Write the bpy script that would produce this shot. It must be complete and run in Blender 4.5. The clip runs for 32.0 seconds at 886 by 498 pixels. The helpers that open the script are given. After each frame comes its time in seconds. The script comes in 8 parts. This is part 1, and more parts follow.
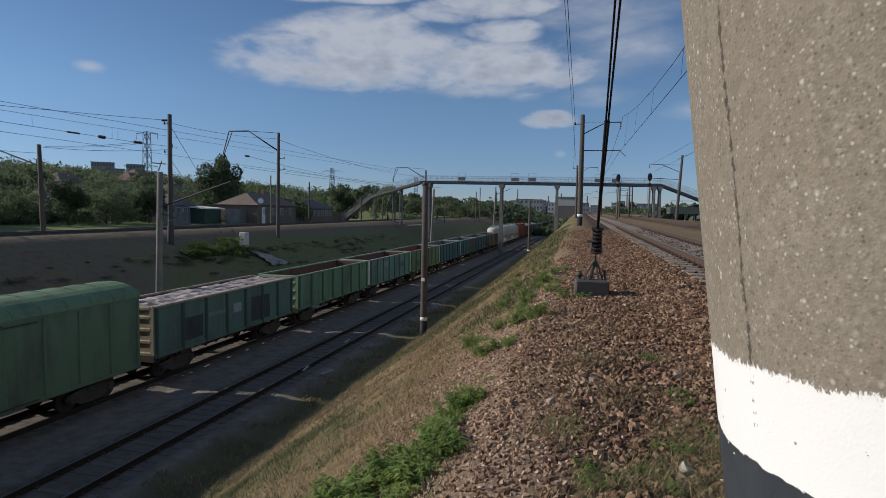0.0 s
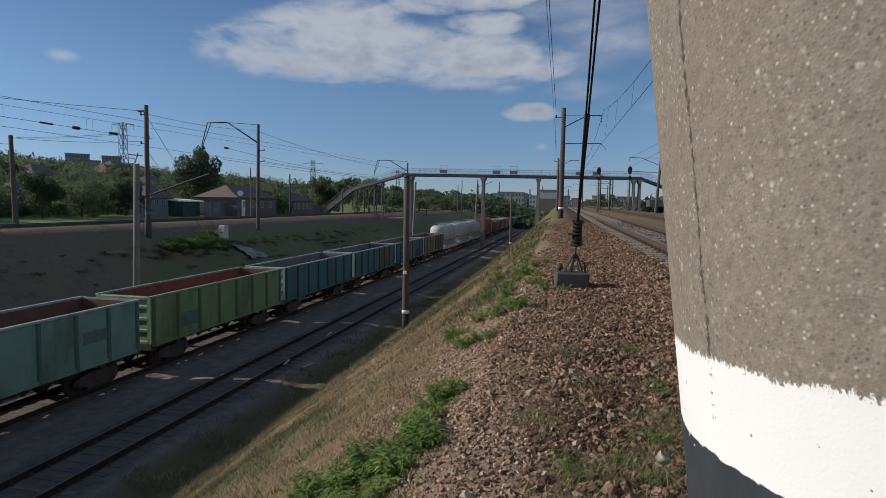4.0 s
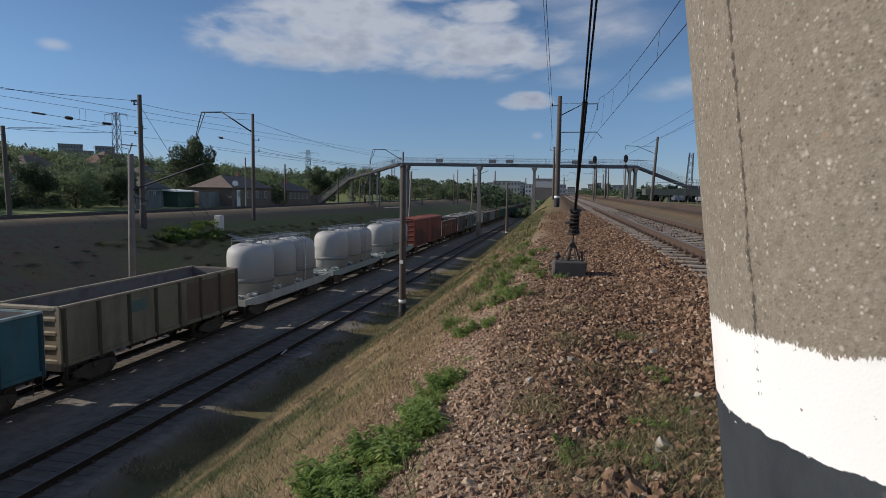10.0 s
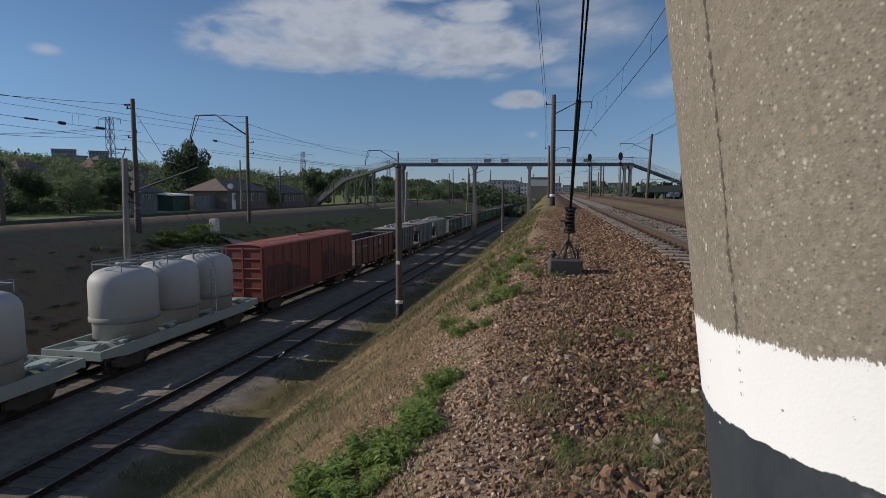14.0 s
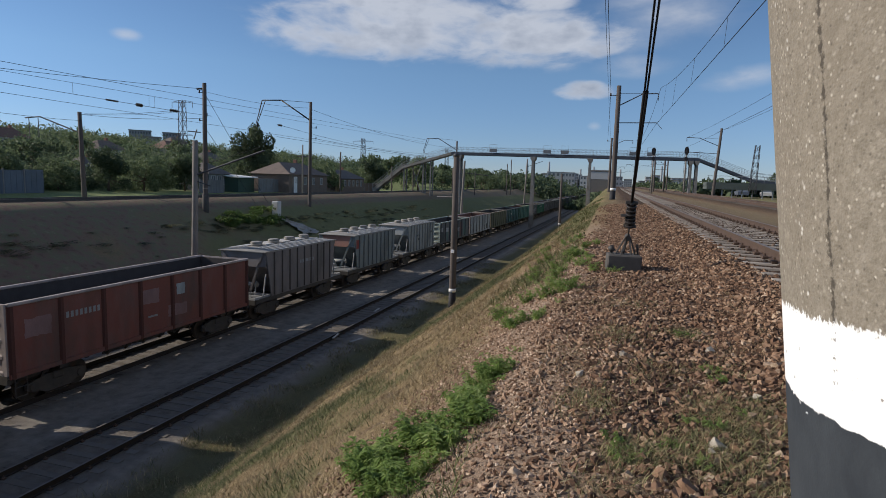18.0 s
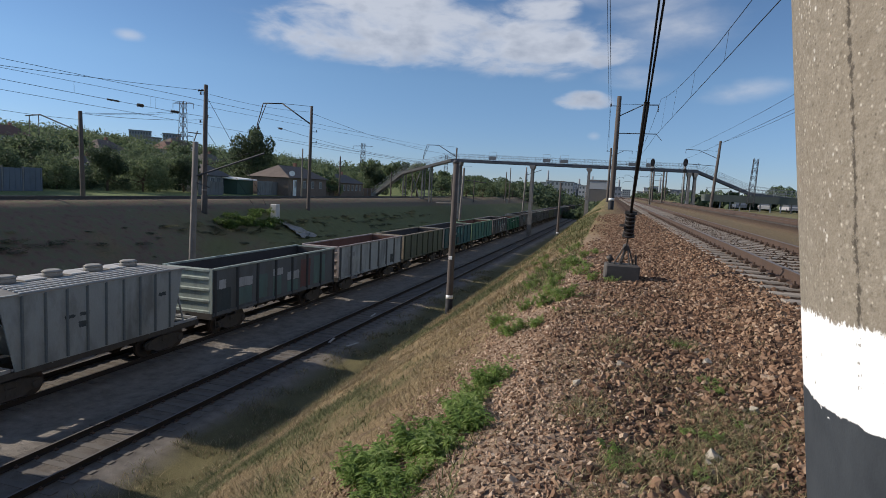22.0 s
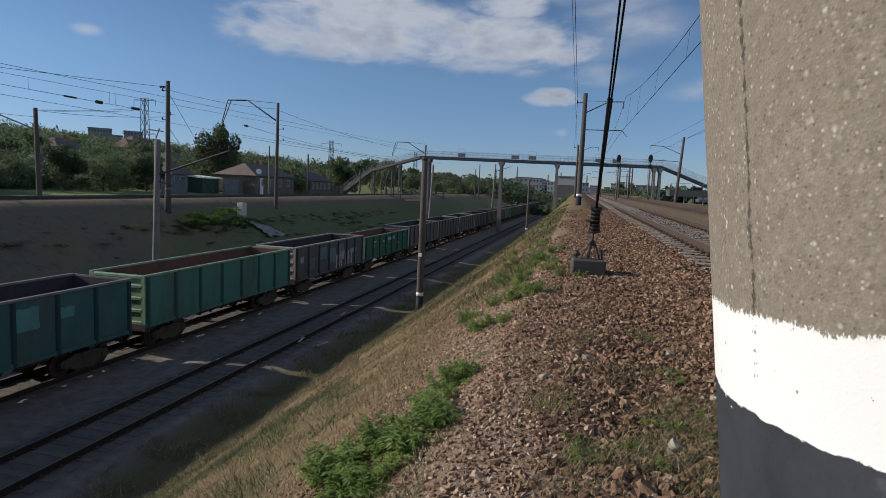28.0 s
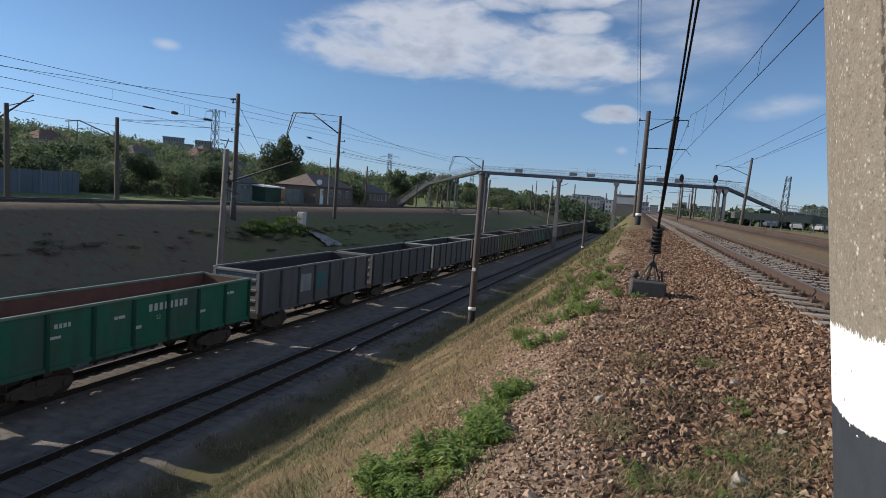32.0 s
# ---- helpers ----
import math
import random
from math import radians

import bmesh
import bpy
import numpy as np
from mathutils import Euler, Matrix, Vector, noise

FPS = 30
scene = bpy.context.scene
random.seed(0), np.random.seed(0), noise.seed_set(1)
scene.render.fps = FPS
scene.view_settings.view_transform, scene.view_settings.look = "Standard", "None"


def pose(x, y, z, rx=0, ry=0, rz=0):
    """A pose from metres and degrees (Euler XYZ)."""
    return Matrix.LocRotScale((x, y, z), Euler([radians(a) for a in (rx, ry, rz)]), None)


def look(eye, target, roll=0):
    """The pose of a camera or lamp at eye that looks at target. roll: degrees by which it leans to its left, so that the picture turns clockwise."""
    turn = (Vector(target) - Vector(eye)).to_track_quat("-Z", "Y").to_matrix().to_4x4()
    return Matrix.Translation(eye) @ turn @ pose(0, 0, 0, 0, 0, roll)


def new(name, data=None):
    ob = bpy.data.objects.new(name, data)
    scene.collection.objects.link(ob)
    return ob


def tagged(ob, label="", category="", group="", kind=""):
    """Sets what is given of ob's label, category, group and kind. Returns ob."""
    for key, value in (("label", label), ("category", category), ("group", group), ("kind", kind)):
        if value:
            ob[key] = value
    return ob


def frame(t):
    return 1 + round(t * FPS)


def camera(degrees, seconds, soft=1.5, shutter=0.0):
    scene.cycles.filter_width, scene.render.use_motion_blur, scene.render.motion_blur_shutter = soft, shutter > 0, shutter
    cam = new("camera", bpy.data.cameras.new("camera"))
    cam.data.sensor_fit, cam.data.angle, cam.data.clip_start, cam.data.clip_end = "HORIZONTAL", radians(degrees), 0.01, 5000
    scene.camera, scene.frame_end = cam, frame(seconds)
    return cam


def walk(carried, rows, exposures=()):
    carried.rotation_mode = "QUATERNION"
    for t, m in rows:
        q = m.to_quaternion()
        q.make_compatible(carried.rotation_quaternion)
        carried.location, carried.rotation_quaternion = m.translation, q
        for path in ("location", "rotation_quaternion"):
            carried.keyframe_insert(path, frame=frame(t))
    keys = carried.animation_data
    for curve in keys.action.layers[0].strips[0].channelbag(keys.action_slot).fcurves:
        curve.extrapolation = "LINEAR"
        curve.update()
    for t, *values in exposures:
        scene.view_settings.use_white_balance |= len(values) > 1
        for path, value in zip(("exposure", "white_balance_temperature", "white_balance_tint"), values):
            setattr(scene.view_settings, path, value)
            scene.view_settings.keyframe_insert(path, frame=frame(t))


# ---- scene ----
cam = camera(73.9, 32.0, 0.65)
PATH = [
    (0, (0.042, 0.103, 1.576), (-0.403, 2.049, 1.448), 0.9),
    (0.5, (0.036, 0.099, 1.575), (-0.446, 2.035, 1.438), 1.2),
    (1, (0.038, 0.102, 1.574), (-0.413, 2.045, 1.427), 1.3),
    (1.5, (0.036, 0.099, 1.576), (-0.422, 2.041, 1.444), 0.9),
    (2, (0.036, 0.098, 1.577), (-0.434, 2.037, 1.442), 1.1),
    (2.5, (0.046, 0.104, 1.578), (-0.374, 2.054, 1.439), 0.4),
    (3, (0.051, 0.108, 1.579), (-0.364, 2.06, 1.449), 0.6),
    (3.5, (0.054, 0.111, 1.576), (-0.334, 2.068, 1.435), 0.8),
    (5.5, (0.043, 0.111, 1.575), (-0.341, 2.066, 1.392), 1.2),
    (6, (0.044, 0.117, 1.573), (-0.304, 2.075, 1.363), 1.1),
    (6.5, (0.04, 0.118, 1.57), (-0.291, 2.076, 1.333), 1.6),
    (7, (0.034, 0.113, 1.571), (-0.331, 2.067, 1.353), 1.1),
    (7.5, (0.026, 0.109, 1.57), (-0.356, 2.059, 1.35), 0.7),
    (8, (0.026, 0.108, 1.57), (-0.333, 2.064, 1.364), 0.8),
    (8.5, (0.03, 0.106, 1.571), (-0.329, 2.064, 1.372), 0.6),
    (9, (0.028, 0.104, 1.57), (-0.34, 2.061, 1.376), 0.7),
    (9.5, (0.029, 0.105, 1.571), (-0.339, 2.062, 1.389), 0.7),
    (10, (0.027, 0.103, 1.571), (-0.343, 2.06, 1.384), 0.7),
    (10.5, (0.025, 0.101, 1.571), (-0.369, 2.052, 1.374), 0.5),
    (11, (0.021, 0.099, 1.57), (-0.384, 2.047, 1.372), 0.3),
    (11.5, (0.024, 0.1, 1.571), (-0.375, 2.051, 1.382), 0.4),
    (12, (0.027, 0.103, 1.569), (-0.351, 2.057, 1.377), 0.8),
    (12.5, (0.031, 0.104, 1.572), (-0.339, 2.062, 1.395), 0.1),
    (13, (0.038, 0.108, 1.573), (-0.295, 2.072, 1.394), -0.2),
    (13.5, (0.04, 0.109, 1.574), (-0.293, 2.073, 1.399), -0.3),
    (14, (0.035, 0.107, 1.573), (-0.323, 2.066, 1.386), -0.1),
    (14.5, (0.035, 0.107, 1.572), (-0.341, 2.063, 1.384), -0.2),
    (16.5, (0.034, 0.108, 1.566), (-0.373, 2.054, 1.347), 0.8),
    (17, (0.028, 0.107, 1.563), (-0.426, 2.038, 1.304), 1.2),
    (17.5, (0.023, 0.096, 1.567), (-0.49, 2.017, 1.355), 1.2),
    (18, (0.021, 0.098, 1.564), (-0.516, 2.011, 1.339), 1.7),
    (18.5, (0.031, 0.099, 1.564), (-0.477, 2.024, 1.369), 2.1),
    (19, (0.033, 0.096, 1.572), (-0.456, 2.03, 1.422), 1.3),
    (19.5, (0.022, 0.09, 1.57), (-0.498, 2.015, 1.418), 2.2),
    (20, (0.018, 0.087, 1.572), (-0.515, 2.008, 1.405), 2.0),
    (20.5, (0.01, 0.08, 1.572), (-0.569, 1.988, 1.416), 1.9),
    (21, (0.016, 0.087, 1.568), (-0.527, 2.003, 1.388), 1.9),
    (21.5, (0.016, 0.09, 1.566), (-0.499, 2.013, 1.38), 2.4),
    (22, (0.006, 0.089, 1.56), (-0.525, 2.007, 1.357), 2.9),
    (22.5, (-0.022, 0.073, 1.557), (-0.583, 1.981, 1.344), 2.7),
    (23, (-0.013, 0.075, 1.562), (-0.626, 1.97, 1.383), 0.9),
    (23.5, (0.013, 0.104, 1.559), (-0.598, 1.999, 1.373), 2.3),
    (24, (0.019, 0.118, 1.561), (-0.463, 2.048, 1.35), 2.1),
    (24.5, (0.032, 0.105, 1.565), (-0.467, 2.029, 1.348), 0.7),
    (25, (0.031, 0.111, 1.561), (-0.401, 2.051, 1.336), 2.5),
    (25.5, (0.033, 0.119, 1.561), (-0.395, 2.063, 1.368), 3.1),
    (27.5, (0.033, 0.111, 1.557), (-0.416, 2.048, 1.345), 2.9),
    (28, (0.041, 0.112, 1.557), (-0.392, 2.053, 1.349), 2.5),
    (28.5, (0.046, 0.115, 1.558), (-0.402, 2.053, 1.354), 2.6),
    (29, (0.043, 0.11, 1.563), (-0.418, 2.048, 1.388), 2.2),
    (29.5, (0.025, 0.1, 1.56), (-0.488, 2.024, 1.369), 2.8),
    (30, (0.018, 0.096, 1.56), (-0.525, 2.013, 1.383), 3.1),
    (30.5, (0.019, 0.094, 1.56), (-0.534, 2.009, 1.399), 2.9),
    (31, (0.014, 0.091, 1.558), (-0.571, 1.996, 1.385), 3.2),
    (31.5, (0.011, 0.088, 1.557), (-0.587, 1.989, 1.388), 3.7),
    (32, (0.008, 0.088, 1.556), (-0.604, 1.985, 1.386), 4.1),
]
EXPOSURES = [(0.0, -0.22), (3.0, -0.24), (6.0, -0.19), (9.0, -0.17), (13.0, -0.26), (14.0, -0.32), (17.0, -0.03), (18.0, 0.02), (19.0, -0.08), (21.0, -0.02), (22.5, 0.13), (23.5, 0.13), (24.5, -0.12), (28.0, -0.16), (30.0, 0.03), (32.0, 0.13)]
walk(cam, [(t, look(eye, target, roll)) for t, eye, target, roll in PATH], [(t, stops, 6180, 10) for t, stops in EXPOSURES])

# ---------------------------------------------------------------- world and light
SUN_AZ, SUN_EL = -98.0, 24.0      # degrees clockwise from +y, and above the horizon
sky_world = bpy.data.worlds.new("sky")
scene.world = sky_world
sky_world.use_nodes = True
wt = sky_world.node_tree
wt.nodes.clear()


def wnode(kind, **values):
    n = wt.nodes.new(kind)
    for k, v in values.items():
        if k == "operation":
            n.operation = v
        elif k == "clamp":
            n.use_clamp = v
    return n


def wmath(op, a, b=None, clamp=False):
    n = wnode("ShaderNodeMath", operation=op, clamp=clamp)
    for i, v in enumerate((a, b)):
        if v is None:
            continue
        if isinstance(v, (int, float)):
            n.inputs[i].default_value = v
        else:
            wt.links.new(v, n.inputs[i])
    return n.outputs[0]


nishita = wt.nodes.new("ShaderNodeTexSky")
nishita.sky_type = "NISHITA"
nishita.sun_disc = False
nishita.sun_elevation = radians(SUN_EL)
nishita.sun_rotation = radians(SUN_AZ)
nishita.altitude = 1500
nishita.air_density, nishita.dust_density, nishita.ozone_density = 1.0, 0.05, 3.5
coord = wt.nodes.new("ShaderNodeTexCoord")
sep = wt.nodes.new("ShaderNodeSeparateXYZ")
wt.links.new(coord.outputs["Generated"], sep.inputs[0])
az = wmath("MULTIPLY", wmath("ARCTAN2", sep.outputs[0], sep.outputs[1]), 180 / math.pi)
el = wmath("MULTIPLY", wmath("ARCSINE", sep.outputs[2]), 180 / math.pi)
comb = wt.nodes.new("ShaderNodeCombineXYZ")
wt.links.new(wmath("MULTIPLY", az, 0.11), comb.inputs[0])
wt.links.new(wmath("MULTIPLY", el, 0.30), comb.inputs[1])
puff = wt.nodes.new("ShaderNodeTexNoise")
puff.inputs["Scale"].default_value, puff.inputs["Detail"].default_value = 1.3, 8
puff.inputs["Roughness"].default_value, puff.inputs["Distortion"].default_value = 0.55, 0.3
wt.links.new(comb.outputs[0], puff.inputs["Vector"])
curd = wt.nodes.new("ShaderNodeTexNoise")
curd.inputs["Scale"].default_value, curd.inputs["Detail"].default_value = 2.6, 9
comb2 = wt.nodes.new("ShaderNodeCombineXYZ")
wt.links.new(wmath("MULTIPLY", az, 0.13), comb2.inputs[0])
wt.links.new(wmath("MULTIPLY", el, 0.22), comb2.inputs[1])
wt.links.new(comb2.outputs[0], curd.inputs["Vector"])


def cloud(a0, e0, wa, we, tilt=0.0):
    """A soft ellipse round (a0, e0) degrees: 1 in the middle, falling below 0 outside."""
    da = wmath("SUBTRACT", az, a0)
    de = wmath("SUBTRACT", wmath("SUBTRACT", el, e0), wmath("MULTIPLY", da, tilt))
    x = wmath("DIVIDE", da, wa)
    y = wmath("DIVIDE", de, we)
    return wmath("SUBTRACT", 1.0, wmath("ADD", wmath("MULTIPLY", x, x), wmath("MULTIPLY", y, y)))


def union(*things):
    out = things[0]
    for one in things[1:]:
        out = wmath("MAXIMUM", out, one)
    return out


shapes = union(cloud(-21.4, 14.0, 13.0, 3.3, 0.03), cloud(-9.0, 13.4, 8.6, 3.0, -0.02), cloud(-22, 16.6, 7, 1.9, 0.1), cloud(-7.5, 16.6, 4.0, 1.3), cloud(-27, 19.3, 5, 0.9), cloud(-3.5, 13.4, 6.0, 2.2, 0.08),
               cloud(-3.0, 8.75, 2.9, 0.95), cloud(-8, 22, 16, 2.2, 0.05), cloud(-9.5, 18.6, 8, 1.3, 0.05), cloud(-20, 19.6, 6, 1.0, 0.05),
               cloud(60, 30, 40, 14), cloud(140, 34, 50, 12), cloud(-150, 40, 30, 10))
haze = union(cloud(3.0, 16.4, 7.0, 1.8, 0.2), cloud(2, 18.0, 9, 2.2), cloud(3.0, 14.6, 9.0, 3.2, 0.12), cloud(1.5, 10.8, 4.2, 1.3), cloud(-43.6, 11.3, 1.3, 0.6), cloud(-1.84, 5.6, 0.8, 0.5), cloud(11, 9.6, 5, 1.1, 0.1))
billow = wmath("ADD", wmath("MULTIPLY", wmath("SUBTRACT", puff.outputs[0], 0.5), 3.6), wmath("MULTIPLY", wmath("SUBTRACT", curd.outputs[0], 0.5), 0.9))
dense = wmath("ADD", wmath("MULTIPLY", shapes, 1.25), billow)
mask = wmath("MULTIPLY", wmath("MULTIPLY", wmath("ADD", dense, 0.25), 0.72, clamp=True), wmath("MULTIPLY", wmath("ADD", shapes, 0.45), 1.5, clamp=True), clamp=True)
mask = wmath("MULTIPLY", wmath("MULTIPLY", mask, mask), wmath("SUBTRACT", 3.0, wmath("MULTIPLY", mask, 2.0)))
low_side = wmath("MULTIPLY", wmath("SUBTRACT", 14.0, el), 0.13)
under = wmath("MULTIPLY", wmath("ADD", wmath("ADD", wmath("SUBTRACT", dense, 0.95), low_side), wmath("MULTIPLY", wmath("SUBTRACT", curd.outputs[0], 0.47), 3.0)), 0.55, clamp=True)
tone = wt.nodes.new("ShaderNodeMix")
tone.data_type = "RGBA"
tone.inputs[6].default_value, tone.inputs[7].default_value = (5.9, 6.0, 6.35, 1), (3.0, 3.25, 3.8, 1)
wt.links.new(under, tone.inputs[0])
mixed = wt.nodes.new("ShaderNodeMix")
mixed.data_type = "RGBA"
veil = wmath("MULTIPLY", wmath("ADD", haze, wmath("MULTIPLY", billow, 0.55)), 0.6, clamp=True)
wt.links.new(wmath("MAXIMUM", wmath("MULTIPLY", mask, 0.82), wmath("MULTIPLY", wmath("MULTIPLY", veil, veil), 0.9)), mixed.inputs[0])
# the clear, dry air keeps the sky blue down to the horizon
low_air = wmath("SUBTRACT", 1.0, wmath("MULTIPLY", wmath("MAXIMUM", el, 0.0), 0.10), clamp=True)
clear = wt.nodes.new("ShaderNodeMix")
clear.data_type, clear.blend_type = "RGBA", "MULTIPLY"
clear.inputs[7].default_value = (0.66, 0.70, 0.90, 1)
wt.links.new(low_air, clear.inputs[0])
wt.links.new(nishita.outputs[0], clear.inputs[6])
wt.links.new(clear.outputs[2], mixed.inputs[6])
wt.links.new(tone.outputs[2], mixed.inputs[7])
back = wt.nodes.new("ShaderNodeBackground")
back.inputs[1].default_value = 0.10
wt.links.new(mixed.outputs[2], back.inputs[0])
wt.links.new(back.outputs[0], wt.nodes.new("ShaderNodeOutputWorld").inputs[0])

sun_lamp = bpy.data.lights.new("sun", "SUN")
sun_lamp.energy, sun_lamp.angle, sun_lamp.color = 4.9, radians(0.55), (1.0, 0.89, 0.75)
sun_dir = Vector((math.sin(radians(SUN_AZ)) * math.cos(radians(SUN_EL)), math.cos(radians(SUN_AZ)) * math.cos(radians(SUN_EL)), math.sin(radians(SUN_EL))))
sun = new("sun", sun_lamp)
sun.matrix_world = look(sun_dir * 100, (0, 0, 0))

# ---------------------------------------------------------------- materials
MATS = {}


def mat(name, color, rough=0.8, metal=0.0, var=0.25, scale=6.0, fine=60.0, bump=0.25, dirt=None, dirt_amount=0.4, streak=1.0, per_object=0.0, per_island=0.0, depth=0.01, fade=None):
    """A painted or mineral surface: two scales of noise in colour, dirt blotches, fine relief."""
    if name in MATS:
        return MATS[name]
    m = bpy.data.materials.new(name)
    MATS[name] = m
    m.use_nodes = True
    nt = m.node_tree
    bsdf = nt.nodes["Principled BSDF"]
    bsdf.inputs["Roughness"].default_value = rough
    bsdf.inputs["Metallic"].default_value = metal
    bsdf.inputs["Specular IOR Level"].default_value = 0.3
    tc = nt.nodes.new("ShaderNodeTexCoord")
    mp = nt.nodes.new("ShaderNodeMapping")
    mp.inputs["Scale"].default_value = (1, 1, 1 / streak)
    nt.links.new(tc.outputs["Object"], mp.inputs[0])

    def noise_node(sc, detail=6, rg=0.6):
        n = nt.nodes.new("ShaderNodeTexNoise")
        n.inputs["Scale"].default_value, n.inputs["Detail"].default_value, n.inputs["Roughness"].default_value = sc, detail, rg
        nt.links.new(mp.outputs[0], n.inputs["Vector"])
        return n.outputs[0]

    def mth(op, a, b):
        n = nt.nodes.new("ShaderNodeMath")
        n.operation = op
        for i, v in enumerate((a, b)):
            if isinstance(v, (int, float)):
                n.inputs[i].default_value = v
            else:
                nt.links.new(v, n.inputs[i])
        return n.outputs[0]

    big, small = noise_node(scale), noise_node(fine, 4)
    f = mth("ADD", mth("MULTIPLY", mth("SUBTRACT", big, 0.5), 2 * var), mth("MULTIPLY", mth("SUBTRACT", small, 0.5), 1.4 * var))
    if per_object:
        info = nt.nodes.new("ShaderNodeObjectInfo")
        f = mth("ADD", f, mth("MULTIPLY", mth("SUBTRACT", info.outputs["Random"], 0.5), per_object))
    if per_island:
        geo = nt.nodes.new("ShaderNodeNewGeometry")
        f = mth("ADD", f, mth("MULTIPLY", mth("SUBTRACT", geo.outputs["Random Per Island"], 0.5), per_island))
    f = mth("ADD", f, 1.0)
    vm = nt.nodes.new("ShaderNodeVectorMath")
    vm.operation = "SCALE"
    vm.inputs[0].default_value = color
    nt.links.new(f, vm.inputs["Scale"])
    out = vm.outputs[0]
    if fade:
        fr = nt.nodes.new("ShaderNodeMapRange")
        fr.inputs[1].default_value, fr.inputs[2].default_value, fr.inputs[4].default_value = 0.47, 0.62, 0.55
        nt.links.new(noise_node(scale * 0.8, 7, 0.7), fr.inputs[0])
        fm = nt.nodes.new("ShaderNodeMix")
        fm.data_type = "RGBA"
        nt.links.new(fr.outputs[0], fm.inputs[0])
        nt.links.new(out, fm.inputs[6])
        fm.inputs[7].default_value = (*fade, 1)
        out = fm.outputs[2]
    if dirt:
        ramp = nt.nodes.new("ShaderNodeMapRange")
        ramp.inputs[1].default_value, ramp.inputs[2].default_value = 0.48, 0.66
        ramp.inputs[4].default_value = dirt_amount
        nt.links.new(noise_node(scale * 0.45, 8, 0.65), ramp.inputs[0])
        mx = nt.nodes.new("ShaderNodeMix")
        mx.data_type = "RGBA"
        nt.links.new(ramp.outputs[0], mx.inputs[0])
        nt.links.new(out, mx.inputs[6])
        mx.inputs[7].default_value = (*dirt, 1)
        out = mx.outputs[2]
    nt.links.new(out, bsdf.inputs["Base Color"])
    if bump:
        b = nt.nodes.new("ShaderNodeBump")
        b.inputs["Strength"].default_value, b.inputs["Distance"].default_value = bump, depth
        nt.links.new(mth("ADD", small, mth("MULTIPLY", big, 0.6)), b.inputs["Height"])
        nt.links.new(b.outputs[0], bsdf.inputs["Normal"])
    return m


RUST = (0.12, 0.065, 0.04)
GRIME = (0.06, 0.06, 0.058)
m_steel_dark = mat("dark_oily_steel", (0.075, 0.069, 0.063), 0.6, 0.2, 0.35, 5, dirt=(0.10, 0.085, 0.07), dirt_amount=0.5)
m_wheel = mat("wheel_steel", (0.07, 0.065, 0.06), 0.5, 0.6, 0.3, 5, dirt=RUST)
m_rail = mat("rusty_rail", (0.105, 0.07, 0.052), 0.6, 0.3, 0.25, 3, 40, dirt=(0.05, 0.04, 0.035))
m_railhead = mat("worn_railhead", (0.20, 0.17, 0.15), 0.55, 0.35, 0.15, 2, 40, bump=0.05)
m_sleeper = mat("concrete_sleeper", (0.35, 0.305, 0.255), 0.9, 0, 0.18, 5, 70, dirt=(0.24, 0.19, 0.15), dirt_amount=0.55, per_object=0.3)
m_pole = mat("weathered_concrete_pole", (0.20, 0.18, 0.16), 0.9, 0, 0.18, 1.2, 40, dirt=(0.11, 0.09, 0.075), dirt_amount=0.6)
m_pole_brown = mat("brown_concrete_pole", (0.098, 0.082, 0.073), 0.9, 0, 0.18, 1.2, 40, dirt=(0.058, 0.05, 0.045), dirt_amount=0.6)
m_rail_grimy = mat("grimy_black_rail", (0.032, 0.026, 0.022), 0.75, 0.1, 0.25, 3, 40, dirt=(0.05, 0.036, 0.027))
m_sleeper_cut = mat("soot_covered_sleeper", (0.145, 0.128, 0.110), 0.95, 0, 0.25, 4, 50, dirt=(0.125, 0.108, 0.09), dirt_amount=0.7, per_object=0.35)
m_base = mat("bitumen_black", (0.022, 0.022, 0.025), 0.7, 0, 0.3, 4, 60)
m_white = mat("chipped_white_paint", (0.80, 0.80, 0.78), 0.7, 0, 0.06, 6, 90, dirt=(0.55, 0.52, 0.47), dirt_amount=0.35)
m_arm = mat("galvanised_arm", (0.07, 0.07, 0.075), 0.6, 0.3, 0.2, 5)
m_wire = mat("dark_wire", (0.018, 0.018, 0.02), 0.6, 0.3, 0.1, 2, bump=0)
m_insul = mat("brown_insulator", (0.03, 0.025, 0.024), 0.5, 0, 0.1, 4, bump=0)
m_concrete = mat("grey_concrete", (0.21, 0.20, 0.19), 0.9, 0, 0.2, 2, 40, dirt=(0.11, 0.10, 0.09), dirt_amount=0.6)
m_block = mat("dark_weathered_concrete", (0.085, 0.078, 0.072), 0.95, 0, 0.3, 4, 50, dirt=(0.05, 0.045, 0.042), dirt_amount=0.6)
m_girder = mat("grey_painted_girder", (0.065, 0.075, 0.095), 0.6, 0.2, 0.15, 1)
m_railing = mat("pale_painted_railing", (0.22, 0.24, 0.26), 0.6, 0, 0.12, 2)


# ---------------------------------------------------------------- mesh helpers
def part(name, bm, material, parent=None, label="", smooth=False):
    """Links a bmesh as one mesh object under a thing or a part."""
    me = bpy.data.meshes.new(name)
    bm.to_mesh(me)
    bm.free()
    for one in material if isinstance(material, (list, tuple)) else [material]:
        me.materials.append(one)
    if smooth:
        me.polygons.foreach_set("use_smooth", [True] * len(me.polygons))
    ob = new(name, me)
    ob.parent = parent
    return tagged(ob, label)


